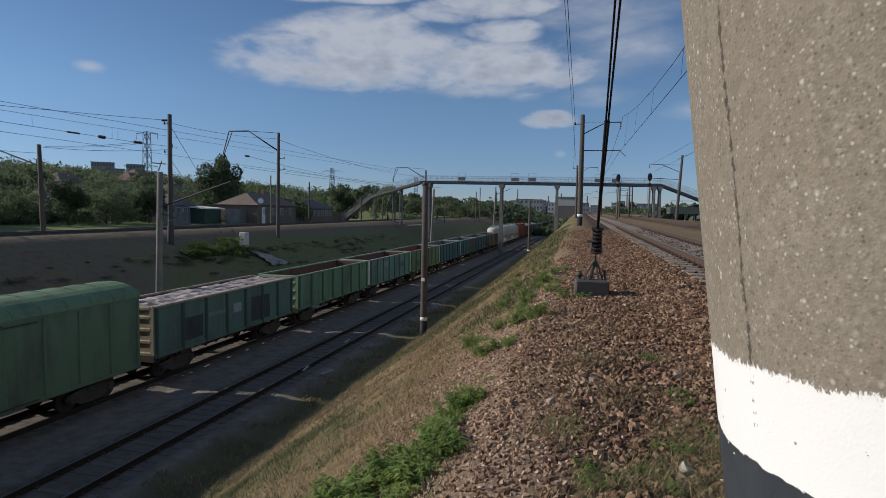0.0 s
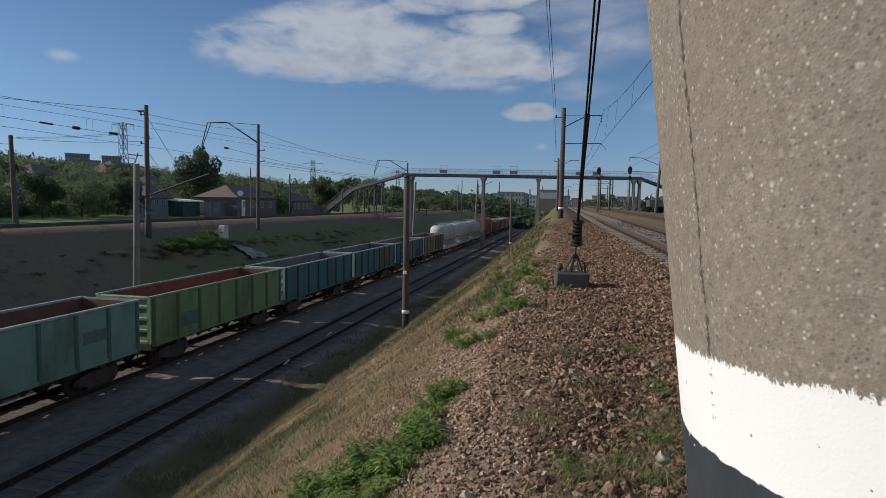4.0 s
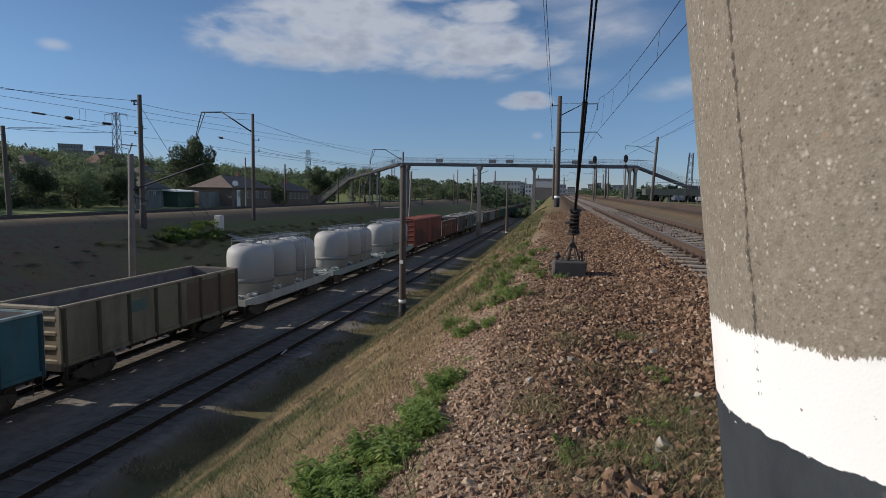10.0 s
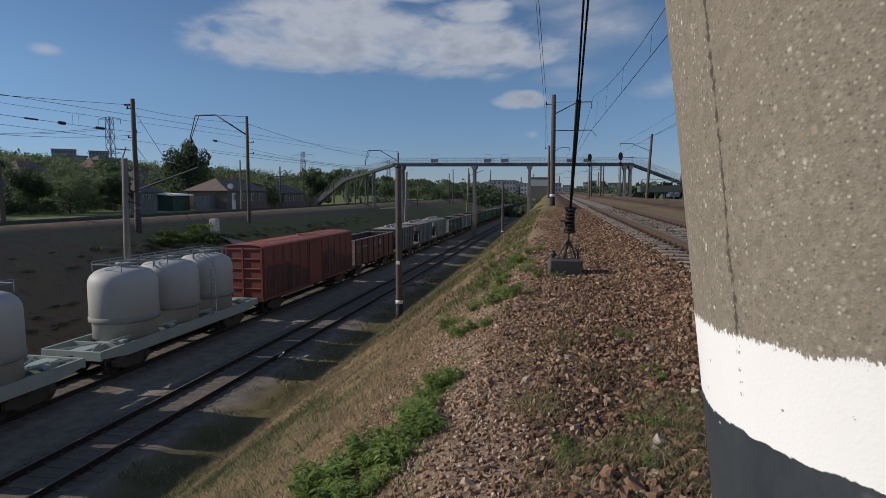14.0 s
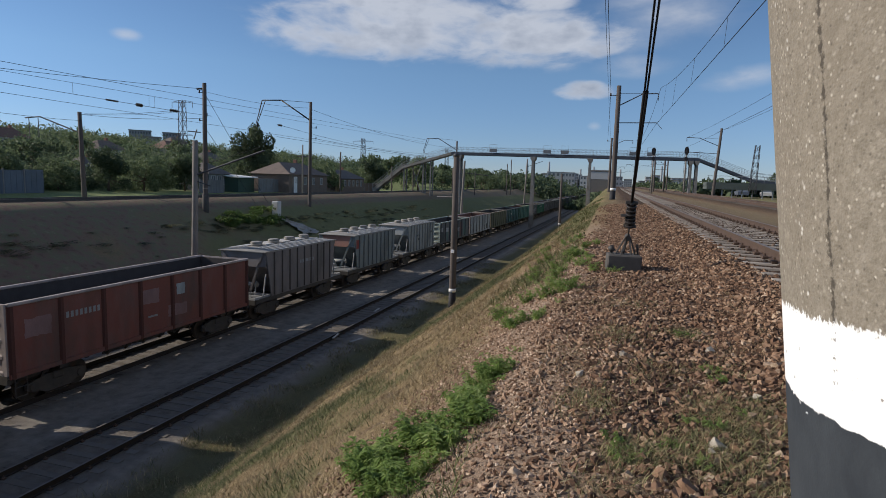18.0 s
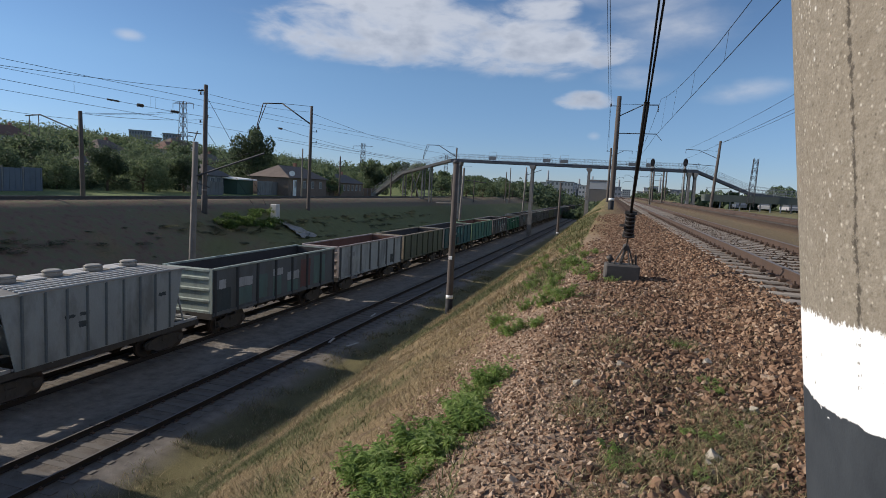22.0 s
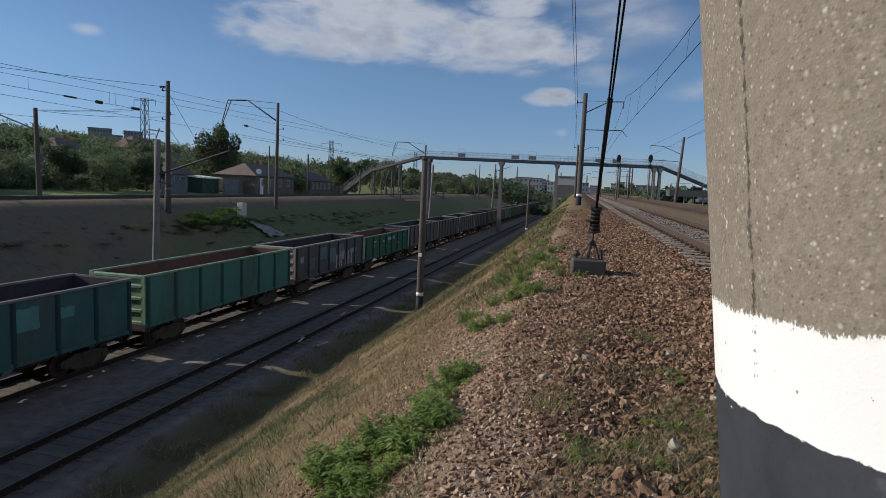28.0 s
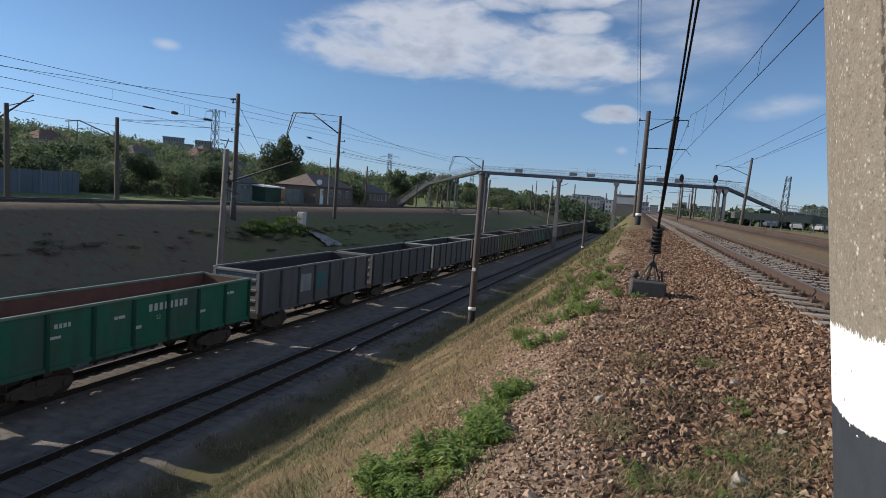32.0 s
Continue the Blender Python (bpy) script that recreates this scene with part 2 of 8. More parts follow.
def again(ob, parent, m=None):
    """Another object on the same mesh, under a parent."""
    two = new(ob.name.split(".")[0], ob.data)
    two.parent = parent
    if m is not None:
        two.matrix_basis = m
    if "label" in ob:
        two["label"] = ob["label"]
    return two


def thing(name, m, label, category, group="", kind=""):
    ob = new(name)
    ob.empty_display_size = 0.2
    ob.matrix_basis = m
    return tagged(ob, label, category, group, kind)


def box(bm, x0, x1, y0, y1, z0, z1, bevel=0.0, index=0):
    vs = bmesh.ops.create_cube(bm, size=1.0)["verts"]
    bmesh.ops.transform(bm, verts=vs, matrix=Matrix.Translation(((x0 + x1) / 2, (y0 + y1) / 2, (z0 + z1) / 2)) @ Matrix.Diagonal((x1 - x0, y1 - y0, z1 - z0, 1)))
    if index:
        for f in {f for v in vs for f in v.link_faces}:
            f.material_index = index
    if bevel:
        bmesh.ops.bevel(bm, geom=list({e for v in vs for e in v.link_edges}), offset=bevel, segments=1, affect="EDGES")


def prism(bm, poly, c0, c1, index=0, axis="y"):
    """Extrudes a closed outline from c0 to c1 along an axis; the outline is (x, z), (y, z) or (x, y)."""
    def at(p, q, c):
        return {"y": (p, c, q), "x": (c, p, q), "z": (p, q, c)}[axis]
    a = [bm.verts.new(at(p, q, c0)) for p, q in poly]
    b = [bm.verts.new(at(p, q, c1)) for p, q in poly]
    n = len(poly)
    fs = [bm.faces.new(a), bm.faces.new(b[::-1])] + [bm.faces.new((a[(i + 1) % n], a[i], b[i], b[(i + 1) % n])) for i in range(n)]
    for f in fs:
        f.material_index = index
    bmesh.ops.recalc_face_normals(bm, faces=fs)


def rod(bm, p0, p1, r0, r1=None, n=8, index=0, caps=True):
    p0, p1 = Vector(p0), Vector(p1)
    r1 = r0 if r1 is None else r1
    d = (p1 - p0).normalized()
    u = d.orthogonal().normalized()
    v = d.cross(u)
    ring = [[bm.verts.new(p + (u * math.cos(6.28318 * i / n) + v * math.sin(6.28318 * i / n)) * r) for i in range(n)] for p, r in ((p0, r0), (p1, r1))]
    fs = [bm.faces.new((ring[0][i], ring[0][(i + 1) % n], ring[1][(i + 1) % n], ring[1][i])) for i in range(n)]
    if caps:
        fs += [bm.faces.new(ring[0][::-1]), bm.faces.new(ring[1])]
    for f in fs:
        f.material_index = index
        f.smooth = n > 6 and len(f.verts) == 4
    return fs


def lathe(bm, profile, n=24, index=0, centre=(0, 0)):
    """Turns (r, z) points about a vertical axis."""
    rings = [[bm.verts.new((centre[0] + r * math.cos(6.28318 * i / n), centre[1] + r * math.sin(6.28318 * i / n), z)) for i in range(n)] for r, z in profile]
    for a, b in zip(rings, rings[1:]):
        for i in range(n):
            f = bm.faces.new((a[i], a[(i + 1) % n], b[(i + 1) % n], b[i]))
            f.smooth, f.material_index = True, index
    bm.faces.new(rings[0][::-1]).material_index = index
    bm.faces.new(rings[-1]).material_index = index


# ---------------------------------------------------------------- plan
GRADE = 0.006                   # rise of the main line per metre
HEAD = 0.012                    # the cutting's tracks run to the right of +y by this slope
CUT_RAIL, UP_RAIL, LEFT_RAIL = -6.33, 0.55, -0.29
near_x = lambda y: -14.3 + HEAD * y      # noqa: E731  empty track in the cutting
train_x = lambda y: -19.95 + HEAD * y    # noqa: E731  the freight train's track
left_x = lambda y: -36.2 - 0.02 * y      # noqa: E731  upper track on the far bank


def lerp(a, b, f):
    return a + (b - a) * f


def profile(x, y):
    """Height of the ground."""
    yy = min(max(y, -60), 260)
    s = HEAD * yy
    g = GRADE * min(max(y, 0), 260)
    crest = g + 0.006 * min(max(y, 0), 45)
    pts = [(-3000, 46), (-420, 27), (-200, 12), (-110, 3.6), (-62, -0.6), (-41 - 0.02 * yy, -1.0), (-38.6 - 0.02 * yy, -0.47), (-34.4 - 0.02 * yy, -0.49), (-33.8 - 0.02 * yy, -0.68), (-33.2 - 0.016 * yy, -1.0), (-31.4 - 0.012 * yy, -2.05),
           (-24.6 + s, -6.75), (-23.6 + s, -6.62), (-22.4 + s, -6.53), (-18.3 + s, -6.53), (-17.6 + s, -6.62), (-16.6 + s, -6.6), (-16.1 + s, -6.53), (-12.6 + s, -6.53), (-12.0 + s, -6.68), (-10.35 + s, -6.75),
           (-6.0 + s * 0.5, -3.55), (-2.2, -1.02 + crest), (-1.2, -0.42 + crest), (-0.5, -0.07 + crest), (0.1, 0.0 + crest), (1.2, 0.03 + crest), (1.7, 0.22 + g), (2.0, 0.335 + g), (2.6, 0.345 + g), (2.85, 0.352 + g), (4.15, 0.352 + g), (4.45, 0.345 + g), (5.0, 0.335 + g), (6.0, 0.10 + g), (8.3, 0.10 + g), (9.0, 0.335 + g), (11.9, 0.335 + g), (13.2, 0.0 + g), (40, -0.2 + g), (3000, -2)]
    for (xa, za), (xb, zb) in zip(pts, pts[1:]):
        if x <= xb:
            f = (x - xa) / max(xb - xa, 1e-6)
            return lerp(za, zb, min(max(f, 0), 1))
    return pts[-1][1]


def smooth_step(a, b, x):
    f = min(max((x - a) / (b - a), 0), 1)
    return f * f * (3 - 2 * f)


def ground_z(x, y):
    z = profile(x, y)
    if -11 + HEAD * y < x < -0.9:
        z += 0.16 * smooth_step(-0.9, -2.4, x) * noise.noise((x * 0.35, y * 0.35, 1.0)) + 0.05 * noise.noise((x * 1.6, y * 1.6, 4.0))
    elif -0.9 <= x < 2.0:
        z += 0.03 * noise.noise((x * 1.3, y * 1.3, 7.0))
    elif -31.4 < x < -24.6 + HEAD * y:
        z += 0.25 * noise.noise((x * 0.25, y * 0.25, 9.0))
    return z


# ---------------------------------------------------------------- ground
def ground_material():
    m = bpy.data.materials.new("ground")
    m.use_nodes = True
    nt = m.node_tree
    bsdf = nt.nodes["Principled BSDF"]
    bsdf.inputs["Roughness"].default_value, bsdf.inputs["Specular IOR Level"].default_value = 0.95, 0.15
    tc = nt.nodes.new("ShaderNodeTexCoord")

    def nz(scale, detail=8, rg=0.6):
        n = nt.nodes.new("ShaderNodeTexNoise")
        n.inputs["Scale"].default_value, n.inputs["Detail"].default_value, n.inputs["Roughness"].default_value = scale, detail, rg
        nt.links.new(tc.outputs["Object"], n.inputs["Vector"])
        return n.outputs[0]

    def ramp(value, *stops):
        r = nt.nodes.new("ShaderNodeValToRGB")
        for i, (p, c) in enumerate(stops):
            e = r.color_ramp.elements[i] if i < 2 else r.color_ramp.elements.new(p)
            e.position, e.color = p, (*c, 1)
        nt.links.new(value, r.inputs[0])
        return r.outputs[0]

    def mix(f, a, b):
        x = nt.nodes.new("ShaderNodeMix")
        x.data_type = "RGBA"
        nt.links.new(f, x.inputs[0])
        nt.links.new(a, x.inputs[6])
        nt.links.new(b, x.inputs[7])
        return x.outputs[2]

    def weight(name):
        a = nt.nodes.new("ShaderNodeAttribute")
        a.attribute_name = name
        return a.outputs["Fac"]

    fine, mid, broad = nz(28, 6, 0.7), nz(2.2), nz(0.25)
    straw = ramp(fine, (0.3, (0.12, 0.086, 0.046)), (0.5, (0.255, 0.185, 0.098)), (0.72, (0.41, 0.315, 0.18)))
    stone = ramp(fine, (0.3, (0.04, 0.025, 0.017)), (0.5, (0.105, 0.065, 0.043)), (0.75, (0.25, 0.165, 0.113)))
    pinkish = ramp(fine, (0.3, (0.17, 0.118, 0.08)), (0.5, (0.335, 0.24, 0.168)), (0.75, (0.52, 0.40, 0.295)))
    green = ramp(fine, (0.3, (0.075, 0.072, 0.033)), (0.55, (0.165, 0.152, 0.07)), (0.8, (0.28, 0.24, 0.125)))
    dark = ramp(mid, (0.3, (0.18, 0.158, 0.132)), (0.5, (0.25, 0.222, 0.19)), (0.75, (0.33, 0.295, 0.25)))
    earth = ramp(mid, (0.25, (0.130, 0.086, 0.063)), (0.45, (0.215, 0.150, 0.110)), (0.6, (0.180, 0.172, 0.100)), (0.85, (0.32, 0.238, 0.168)))
    field = ramp(mid, (0.3, (0.12, 0.15, 0.06)), (0.55, (0.21, 0.245, 0.10)), (0.8, (0.33, 0.31, 0.18)))
    oily = ramp(fine, (0.3, (0.022, 0.015, 0.011)), (0.5, (0.052, 0.036, 0.026)), (0.75, (0.12, 0.085, 0.062)))
    soil = ramp(fine, (0.3, (0.075, 0.05, 0.033)), (0.5, (0.165, 0.112, 0.072)), (0.75, (0.27, 0.195, 0.13)))
    c = mix(ramp(mid, (0.50, (0, 0, 0)), (0.62, (0.85, 0.85, 0.85))), straw, soil)
    for colour, name in ((pinkish, "pink"), (stone, "gravel"), (oily, "oily"), (green, "grass"), (earth, "earth"), (dark, "grime"), (oily, "bed"), (field, "field")):
        c = mix(weight(name), c, colour)
    nt.links.new(c, bsdf.inputs["Base Color"])
    b = nt.nodes.new("ShaderNodeBump")
    b.inputs["Strength"].default_value, b.inputs["Distance"].default_value = 0.9, 0.05
    nt.links.new(fine, b.inputs["Height"])
    nt.links.new(b.outputs[0], bsdf.inputs["Normal"])
    return m


def spread(*spans):
    out = []
    for a, b, step in spans:
        n = max(1, round((b - a) / step))
        out += [a + (b - a) * i / n for i in range(n)]
    return out + [spans[-1][1]]


def shear(u):
    if u < -31.4 or u > -2.2:
        return 0.0
    if u < -24.6:
        return (u + 31.4) / 6.8
    return 1.0 if u < -10.35 else (-2.2 - u) / 8.15


def smooth(a, b, x):
    f = min(max((x - a) / (b - a), 0), 1)
    return f * f * (3 - 2 * f)


def make_ground():
    us = spread((-3000, -600, 600), (-600, -200, 100), (-200, -70, 15), (-70, -42, 3), (-42, -11, 0.5), (-11, 6, 0.2), (6, 16, 0.5), (16, 40, 4), (40, 200, 40), (200, 3000, 700))
    ys = spread((-60, -6, 3), (-6, 24, 0.2), (24, 60, 0.6), (60, 130, 2.5), (130, 300, 10), (300, 1000, 100), (1000, 4200, 800))
    verts, weights = [], {k: [] for k in ("pink", "gravel", "oily", "grass", "earth", "grime", "bed", "field")}
    for y in ys:
        s = HEAD * min(max(y, -60), 260)
        for u in us:
            x = u + shear(u) * s
            verts.append((x, y, ground_z(x, y)))
            n1, n2 = noise.noise((x * 0.5, y * 0.22, 0)), noise.noise((x * 1.7, y * 1.1, 3))
            weights["pink"].append(smooth(-1.9, -0.9, x + 0.8 * n1) * smooth(26, 12, y + 5 * n1))
            far = smooth(20, 42, y)
            weights["gravel"].append(smooth(-0.6, 0.5, x + 0.6 * n1 + 0.4 * n2) * (1 - smooth(13.0, 15, x)) * (1 - 0.75 * smooth(14, 40, y) * smooth(1.4, 0.2, x)) * (1 - 0.6 * smooth(5.3, 5.9, x + 0.3 * n1) * (1 - smooth(8.2, 8.8, x))))
            weights["oily"].append(0.85 * max(smooth(1.5, 1.9, x + 0.15 * n2) * (1 - smooth(4.8, 5.3, x)), smooth(8.7, 9.1, x) * (1 - smooth(11.7, 12.2, x))))
            bed = max(smooth(-16.0, -15.6, x - s) * (1 - smooth(-12.9, -12.5, x - s)), smooth(-21.9, -21.5, x - s) * (1 - smooth(-18.5, -18.1, x - s)))
            weights["bed"].append(0.42 * bed)
            weights["pink"][-1] = max(weights["pink"][-1], 0.35 * smooth(5.3, 5.9, x + 0.3 * n1) * (1 - smooth(8.2, 8.8, x)))
            patch = smooth(-0.02, 0.4, noise.noise((x * 0.42, y * 0.16, 11)) + 0.35 * n2 + 0.35 * far)
            lush = smooth(30, 52, y + 12 * n1) * smooth(-33.6, -32.8, x) * (1 - smooth(-25.2, -24.4, x - s)) * 0.85
            weights["grass"].append(max(patch * (0.35 + 0.65 * smooth(-10.5, -6.5, x - s)) * smooth(-12.0, -11.2, x - s) * (1 - smooth(-2.6, -0.9, x - 1.6 * far)), lush, 0.8 * smooth(-12.7, -11.9, x - s + 0.4 * n1) * (1 - smooth(-10.2, -7.6, x - s + 0.8 * n1 + 0.5 * n2))))
            weights["earth"].append((1 - smooth(-24.9, -24.0, x - s)) * smooth(-39.4, -38.2, x + 0.02 * y) * (1 - 0.55 * smooth(0.15, 0.5, n1 + n2 * 0.3) * smooth(-33.5, -32, x)) * (1 - lush))
            weights["grime"].append(smooth(-24.9, -24.0, x - s) * (1 - smooth(-12.5, -11.6, x - s + 0.5 * n1)))
            weights["field"].append(max(0.45 * lush, 1 - smooth(-40.0, -38.6, x + 0.02 * y + 0.5 * n1), 0.4 * smooth(11.6, 15, x + 2 * n1), 0.12 * smooth(5.6, 6.6, x) * (1 - smooth(7.8, 8.6, x))))
    w = len(us)
    faces = [(j * w + i, j * w + i + 1, (j + 1) * w + i + 1, (j + 1) * w + i) for j in range(len(ys) - 1) for i in range(w - 1)]
    me = bpy.data.meshes.new("ground")
    me.from_pydata(verts, [], faces)
    for k, v in weights.items():
        me.attributes.new(k, "FLOAT", "POINT").data.foreach_set("value", v)
    me.materials.append(ground_material())
    me.polygons.foreach_set("use_smooth", [True] * len(me.polygons))
    tagged(new("ground", me), "railway cutting with a dry grassy bank and brown ballast shoulder", "ground", kind="structure")


make_ground()

# ---------------------------------------------------------------- tracks
RAIL_PROFILE = [(-0.075, -0.18), (0.075, -0.18), (0.075, -0.165), (0.012, -0.145), (0.012, -0.045), (0.036, -0.035), (0.036, -0.004), (-0.036, -0.004), (-0.036, -0.035), (-0.012, -0.045), (-0.012, -0.145), (-0.075, -0.165)]


def sleeper_mesh(material):
    bm = bmesh.new()
    prism(bm, [(-0.15, -0.14), (0.15, -0.14), (0.11, 0.0), (-0.11, 0.0)], -1.35, 1.35, axis="x")
    me = bpy.data.meshes.new("sleeper")
    bm.to_mesh(me)
    bm.free()
    me.materials.append(material)
    return me


def clip_mesh():
    bm = bmesh.new()
    for sx in (-0.795, 0.795):
        for d in (-0.12, 0.12):
            box(bm, sx + d - 0.05, sx + d + 0.05, -0.05, 0.05, 0.0, 0.055, 0.012)
            rod(bm, (sx + d, 0, 0.05), (sx + d, 0, 0.10), 0.018, n=6)
    me = bpy.data.meshes.new("rail_fastening")
    bm.to_mesh(me)
    bm.free()
    me.materials.append(m_rail)
    return me


def track(label, x_at, z, y0, y1, near0, near1, sleeper_material, clips=True, grade=0.0, rail_steel=None):
    root = thing("railway_track", Matrix.Identity(4), label, "railway track", "railway tracks", "structure")
    xa, xb = x_at(y0), x_at(y1)
    turn = math.degrees(math.atan2(-(xb - xa), y1 - y0))
    for side in (-0.795, 0.795):
        bm = bmesh.new()
        prism(bm, RAIL_PROFILE, 0, y1 - y0)
        rail = part("rail", bm, rail_steel or m_rail, root)
        rail.matrix_basis = pose(xa + side, y0, z + grade * y0, math.degrees(grade), 0, turn)
        bm = bmesh.new()
        prism(bm, [(-0.034, -0.003), (0.034, -0.003), (0.030, 0.0), (-0.030, 0.0)], 0, y1 - y0)
        part("railhead", bm, m_railhead, rail, "worn running surface")
    me, cm = sleeper_mesh(sleeper_material), clip_mesh()
    rest = bmesh.new()
    n = int((y1 - y0) / 0.60)
    for i in range(n):
        y = y0 + 0.6 * (i + 0.5)
        m = pose(x_at(y), y + random.uniform(-0.02, 0.02), z - 0.182 + grade * y, 0, 0, turn + random.uniform(-0.6, 0.6))
        if near0 <= y <= near1:
            one = new("sleeper", me)
            one.parent, one.matrix_basis = root, m
            if clips and y < near0 + 40:
                two = new("rail_fastening", cm)
                two.parent, two.matrix_basis = one, Matrix.Identity(4)
        elif y < 160:
            rest.from_mesh(me)
            rest.verts.ensure_lookup_table()
            bmesh.ops.transform(rest, matrix=m, verts=rest.verts[-8:])
    tagged(part("far_sleepers", rest, sleeper_material, root), "rows of concrete sleepers", kind="stuff")
    return root


track("main line track on brown ballast with concrete sleepers", lambda y: 3.5, UP_RAIL, -12, 260, 2, 62, m_sleeper, grade=GRADE)
track("second main line track on brown ballast", lambda y: 10.4, UP_RAIL, -12, 260, 20, 60, m_sleeper_cut, False, GRADE)
track("empty track at the bottom of the cutting, dark grimy ballast", near_x, CUT_RAIL, -12, 420, 3, 90, m_sleeper_cut, rail_steel=m_rail_grimy)
track("freight track at the bottom of the cutting, dark grimy ballast", train_x, CUT_RAIL, -30, 420, 3, 50, m_sleeper_cut, False, rail_steel=m_rail_grimy)
# rails and sleepers coloured dark, standing in for their shaded near side
track("upper track along the far bank", left_x, LEFT_RAIL, -12, 420, 10, 70, m_block, False, rail_steel=m_steel_dark)


# ---------------------------------------------------------------- the concrete mast beside the camera
def near_mast_material():
    """Exposed-aggregate concrete above a white band with a ragged edge and a black base; heights in the mast's own space."""
    m = bpy.data.materials.new("aggregate_concrete_painted_foot")
    m.use_nodes = True
    nt = m.node_tree
    bsdf = nt.nodes["Principled BSDF"]
    bsdf.inputs["Roughness"].default_value, bsdf.inputs["Specular IOR Level"].default_value = 0.85, 0.25
    tc = nt.nodes.new("ShaderNodeTexCoord")

    def nz(scale, detail=5, rg=0.6, vec=None):
        n = nt.nodes.new("ShaderNodeTexNoise")
        n.inputs["Scale"].default_value, n.inputs["Detail"].default_value, n.inputs["Roughness"].default_value = scale, detail, rg
        nt.links.new(vec or tc.outputs["Object"], n.inputs["Vector"])
        return n.outputs[0]

    def mth(op, a, b=0.0, clamp=False):
        n = nt.nodes.new("ShaderNodeMath")
        n.operation, n.use_clamp = op, clamp
        for i, v in enumerate((a, b)):
            if isinstance(v, (int, float)):
                n.inputs[i].default_value = v
            else:
                nt.links.new(v, n.inputs[i])
        return n.outputs[0]

    def ramp(value, *stops):
        r = nt.nodes.new("ShaderNodeValToRGB")
        for i, (p, c) in enumerate(stops):
            e = r.color_ramp.elements[i] if i < 2 else r.color_ramp.elements.new(p)
            e.position, e.color = p, (*c, 1)
        nt.links.new(value, r.inputs[0])
        return r.outputs[0]

    def mix(f, a, b):
        x = nt.nodes.new("ShaderNodeMix")
        x.data_type = "RGBA"
        if isinstance(f, float):
            x.inputs[0].default_value = f
        else:
            nt.links.new(f, x.inputs[0])
        for s, v in ((6, a), (7, b)):
            if isinstance(v, tuple):
                x.inputs[s].default_value = (*v, 1)
            else:
                nt.links.new(v, x.inputs[s])
        return x.outputs[2]

    def grains(scale, limit, soft):
        v = nt.nodes.new("ShaderNodeTexVoronoi")
        v.inputs["Scale"].default_value = scale
        nt.links.new(tc.outputs["Object"], v.inputs["Vector"])
        r = nt.nodes.new("ShaderNodeMapRange")
        r.inputs[1].default_value, r.inputs[2].default_value = limit, limit - soft
        nt.links.new(v.outputs["Distance"], r.inputs[0])
        h = nt.nodes.new("ShaderNodeSeparateColor")
        nt.links.new(v.outputs["Color"], h.inputs[0])
        return r.outputs[0], h.outputs[0], h.outputs[1]

    matrix = ramp(nz(330, 6, 0.85), (0.25, (0.10, 0.087, 0.067)), (0.5, (0.215, 0.19, 0.152)), (0.78, (0.39, 0.35, 0.29)))
    sand = ramp(nz(120, 4, 0.7), (0.3, (0.155, 0.132, 0.10)), (0.5, (0.235, 0.205, 0.16)), (0.72, (0.31, 0.275, 0.225)))
    base = mix(0.45, matrix, sand)
    base = mix(mth("MULTIPLY", mth("SUBTRACT", nz(9, 5), 0.42), 1.5, True), base, mix(nz(90), (0.15, 0.125, 0.095), (0.235, 0.20, 0.155)))
    f1, r1, g1 = grains(480, 0.5, 0.35)
    base = mix(mth("MULTIPLY", mth("MULTIPLY", f1, mth("GREATER_THAN", r1, 0.82)), mth("MULTIPLY", g1, 0.75)), base, (0.56, 0.51, 0.43))
    base = mix(mth("MULTIPLY", mth("MULTIPLY", f1, mth("LESS_THAN", r1, 0.12)), 0.6), base, (0.085, 0.072, 0.06))
    f3, r3, g3 = grains(270, 0.5, 0.4)
    base = mix(mth("MULTIPLY", mth("MULTIPLY", f3, mth("GREATER_THAN", r3, 0.86)), mth("MULTIPLY", g3, 0.65)), base, (0.47, 0.43, 0.36))
    base = mix(mth("MULTIPLY", mth("MULTIPLY", f3, mth("LESS_THAN", r3, 0.10)), 0.45), base, (0.10, 0.085, 0.07))
    f2, r2, g2 = grains(225, 0.38, 0.28)
    base = mix(mth("MULTIPLY", mth("MULTIPLY", f2, mth("GREATER_THAN", r2, 0.955)), mth("ADD", mth("MULTIPLY", g2, 0.7), 0.2)), base, (0.68, 0.65, 0.60))
    base = mix(mth("MULTIPLY", mth("MULTIPLY", f2, mth("LESS_THAN", r2, 0.012)), 0.45), base, (0.36, 0.21, 0.13))
    sep = nt.nodes.new("ShaderNodeSeparateXYZ")
    nt.links.new(tc.outputs["Object"], sep.inputs[0])
    z = sep.outputs[2]
    stretch = nt.nodes.new("ShaderNodeMapping")
    stretch.inputs["Scale"].default_value = (1, 1, 0.6)
    nt.links.new(tc.outputs["Object"], stretch.inputs[0])
    # the mould seam, a dark pitted joint about four millimetres wide
    around = mth("MULTIPLY", mth("SUBTRACT", mth("ARCTAN2", sep.outputs[1], sep.outputs[0]), radians(MAST_SEAM - 360)), MAST_R)
    off = mth("ABSOLUTE", mth("ADD", around, mth("MULTIPLY", mth("SUBTRACT", nz(25, 3), 0.5), 0.006)))
    pits = nz(210, 4, 0.7)
    seam = mth("MULTIPLY", mth("SUBTRACT", mth("ADD", 0.0007, mth("MULTIPLY", mth("SUBTRACT", pits, 0.40), 0.010)), off), 700.0, True)
    base = mix(mth("MULTIPLY", seam, 0.85), base, (0.055, 0.047, 0.038))
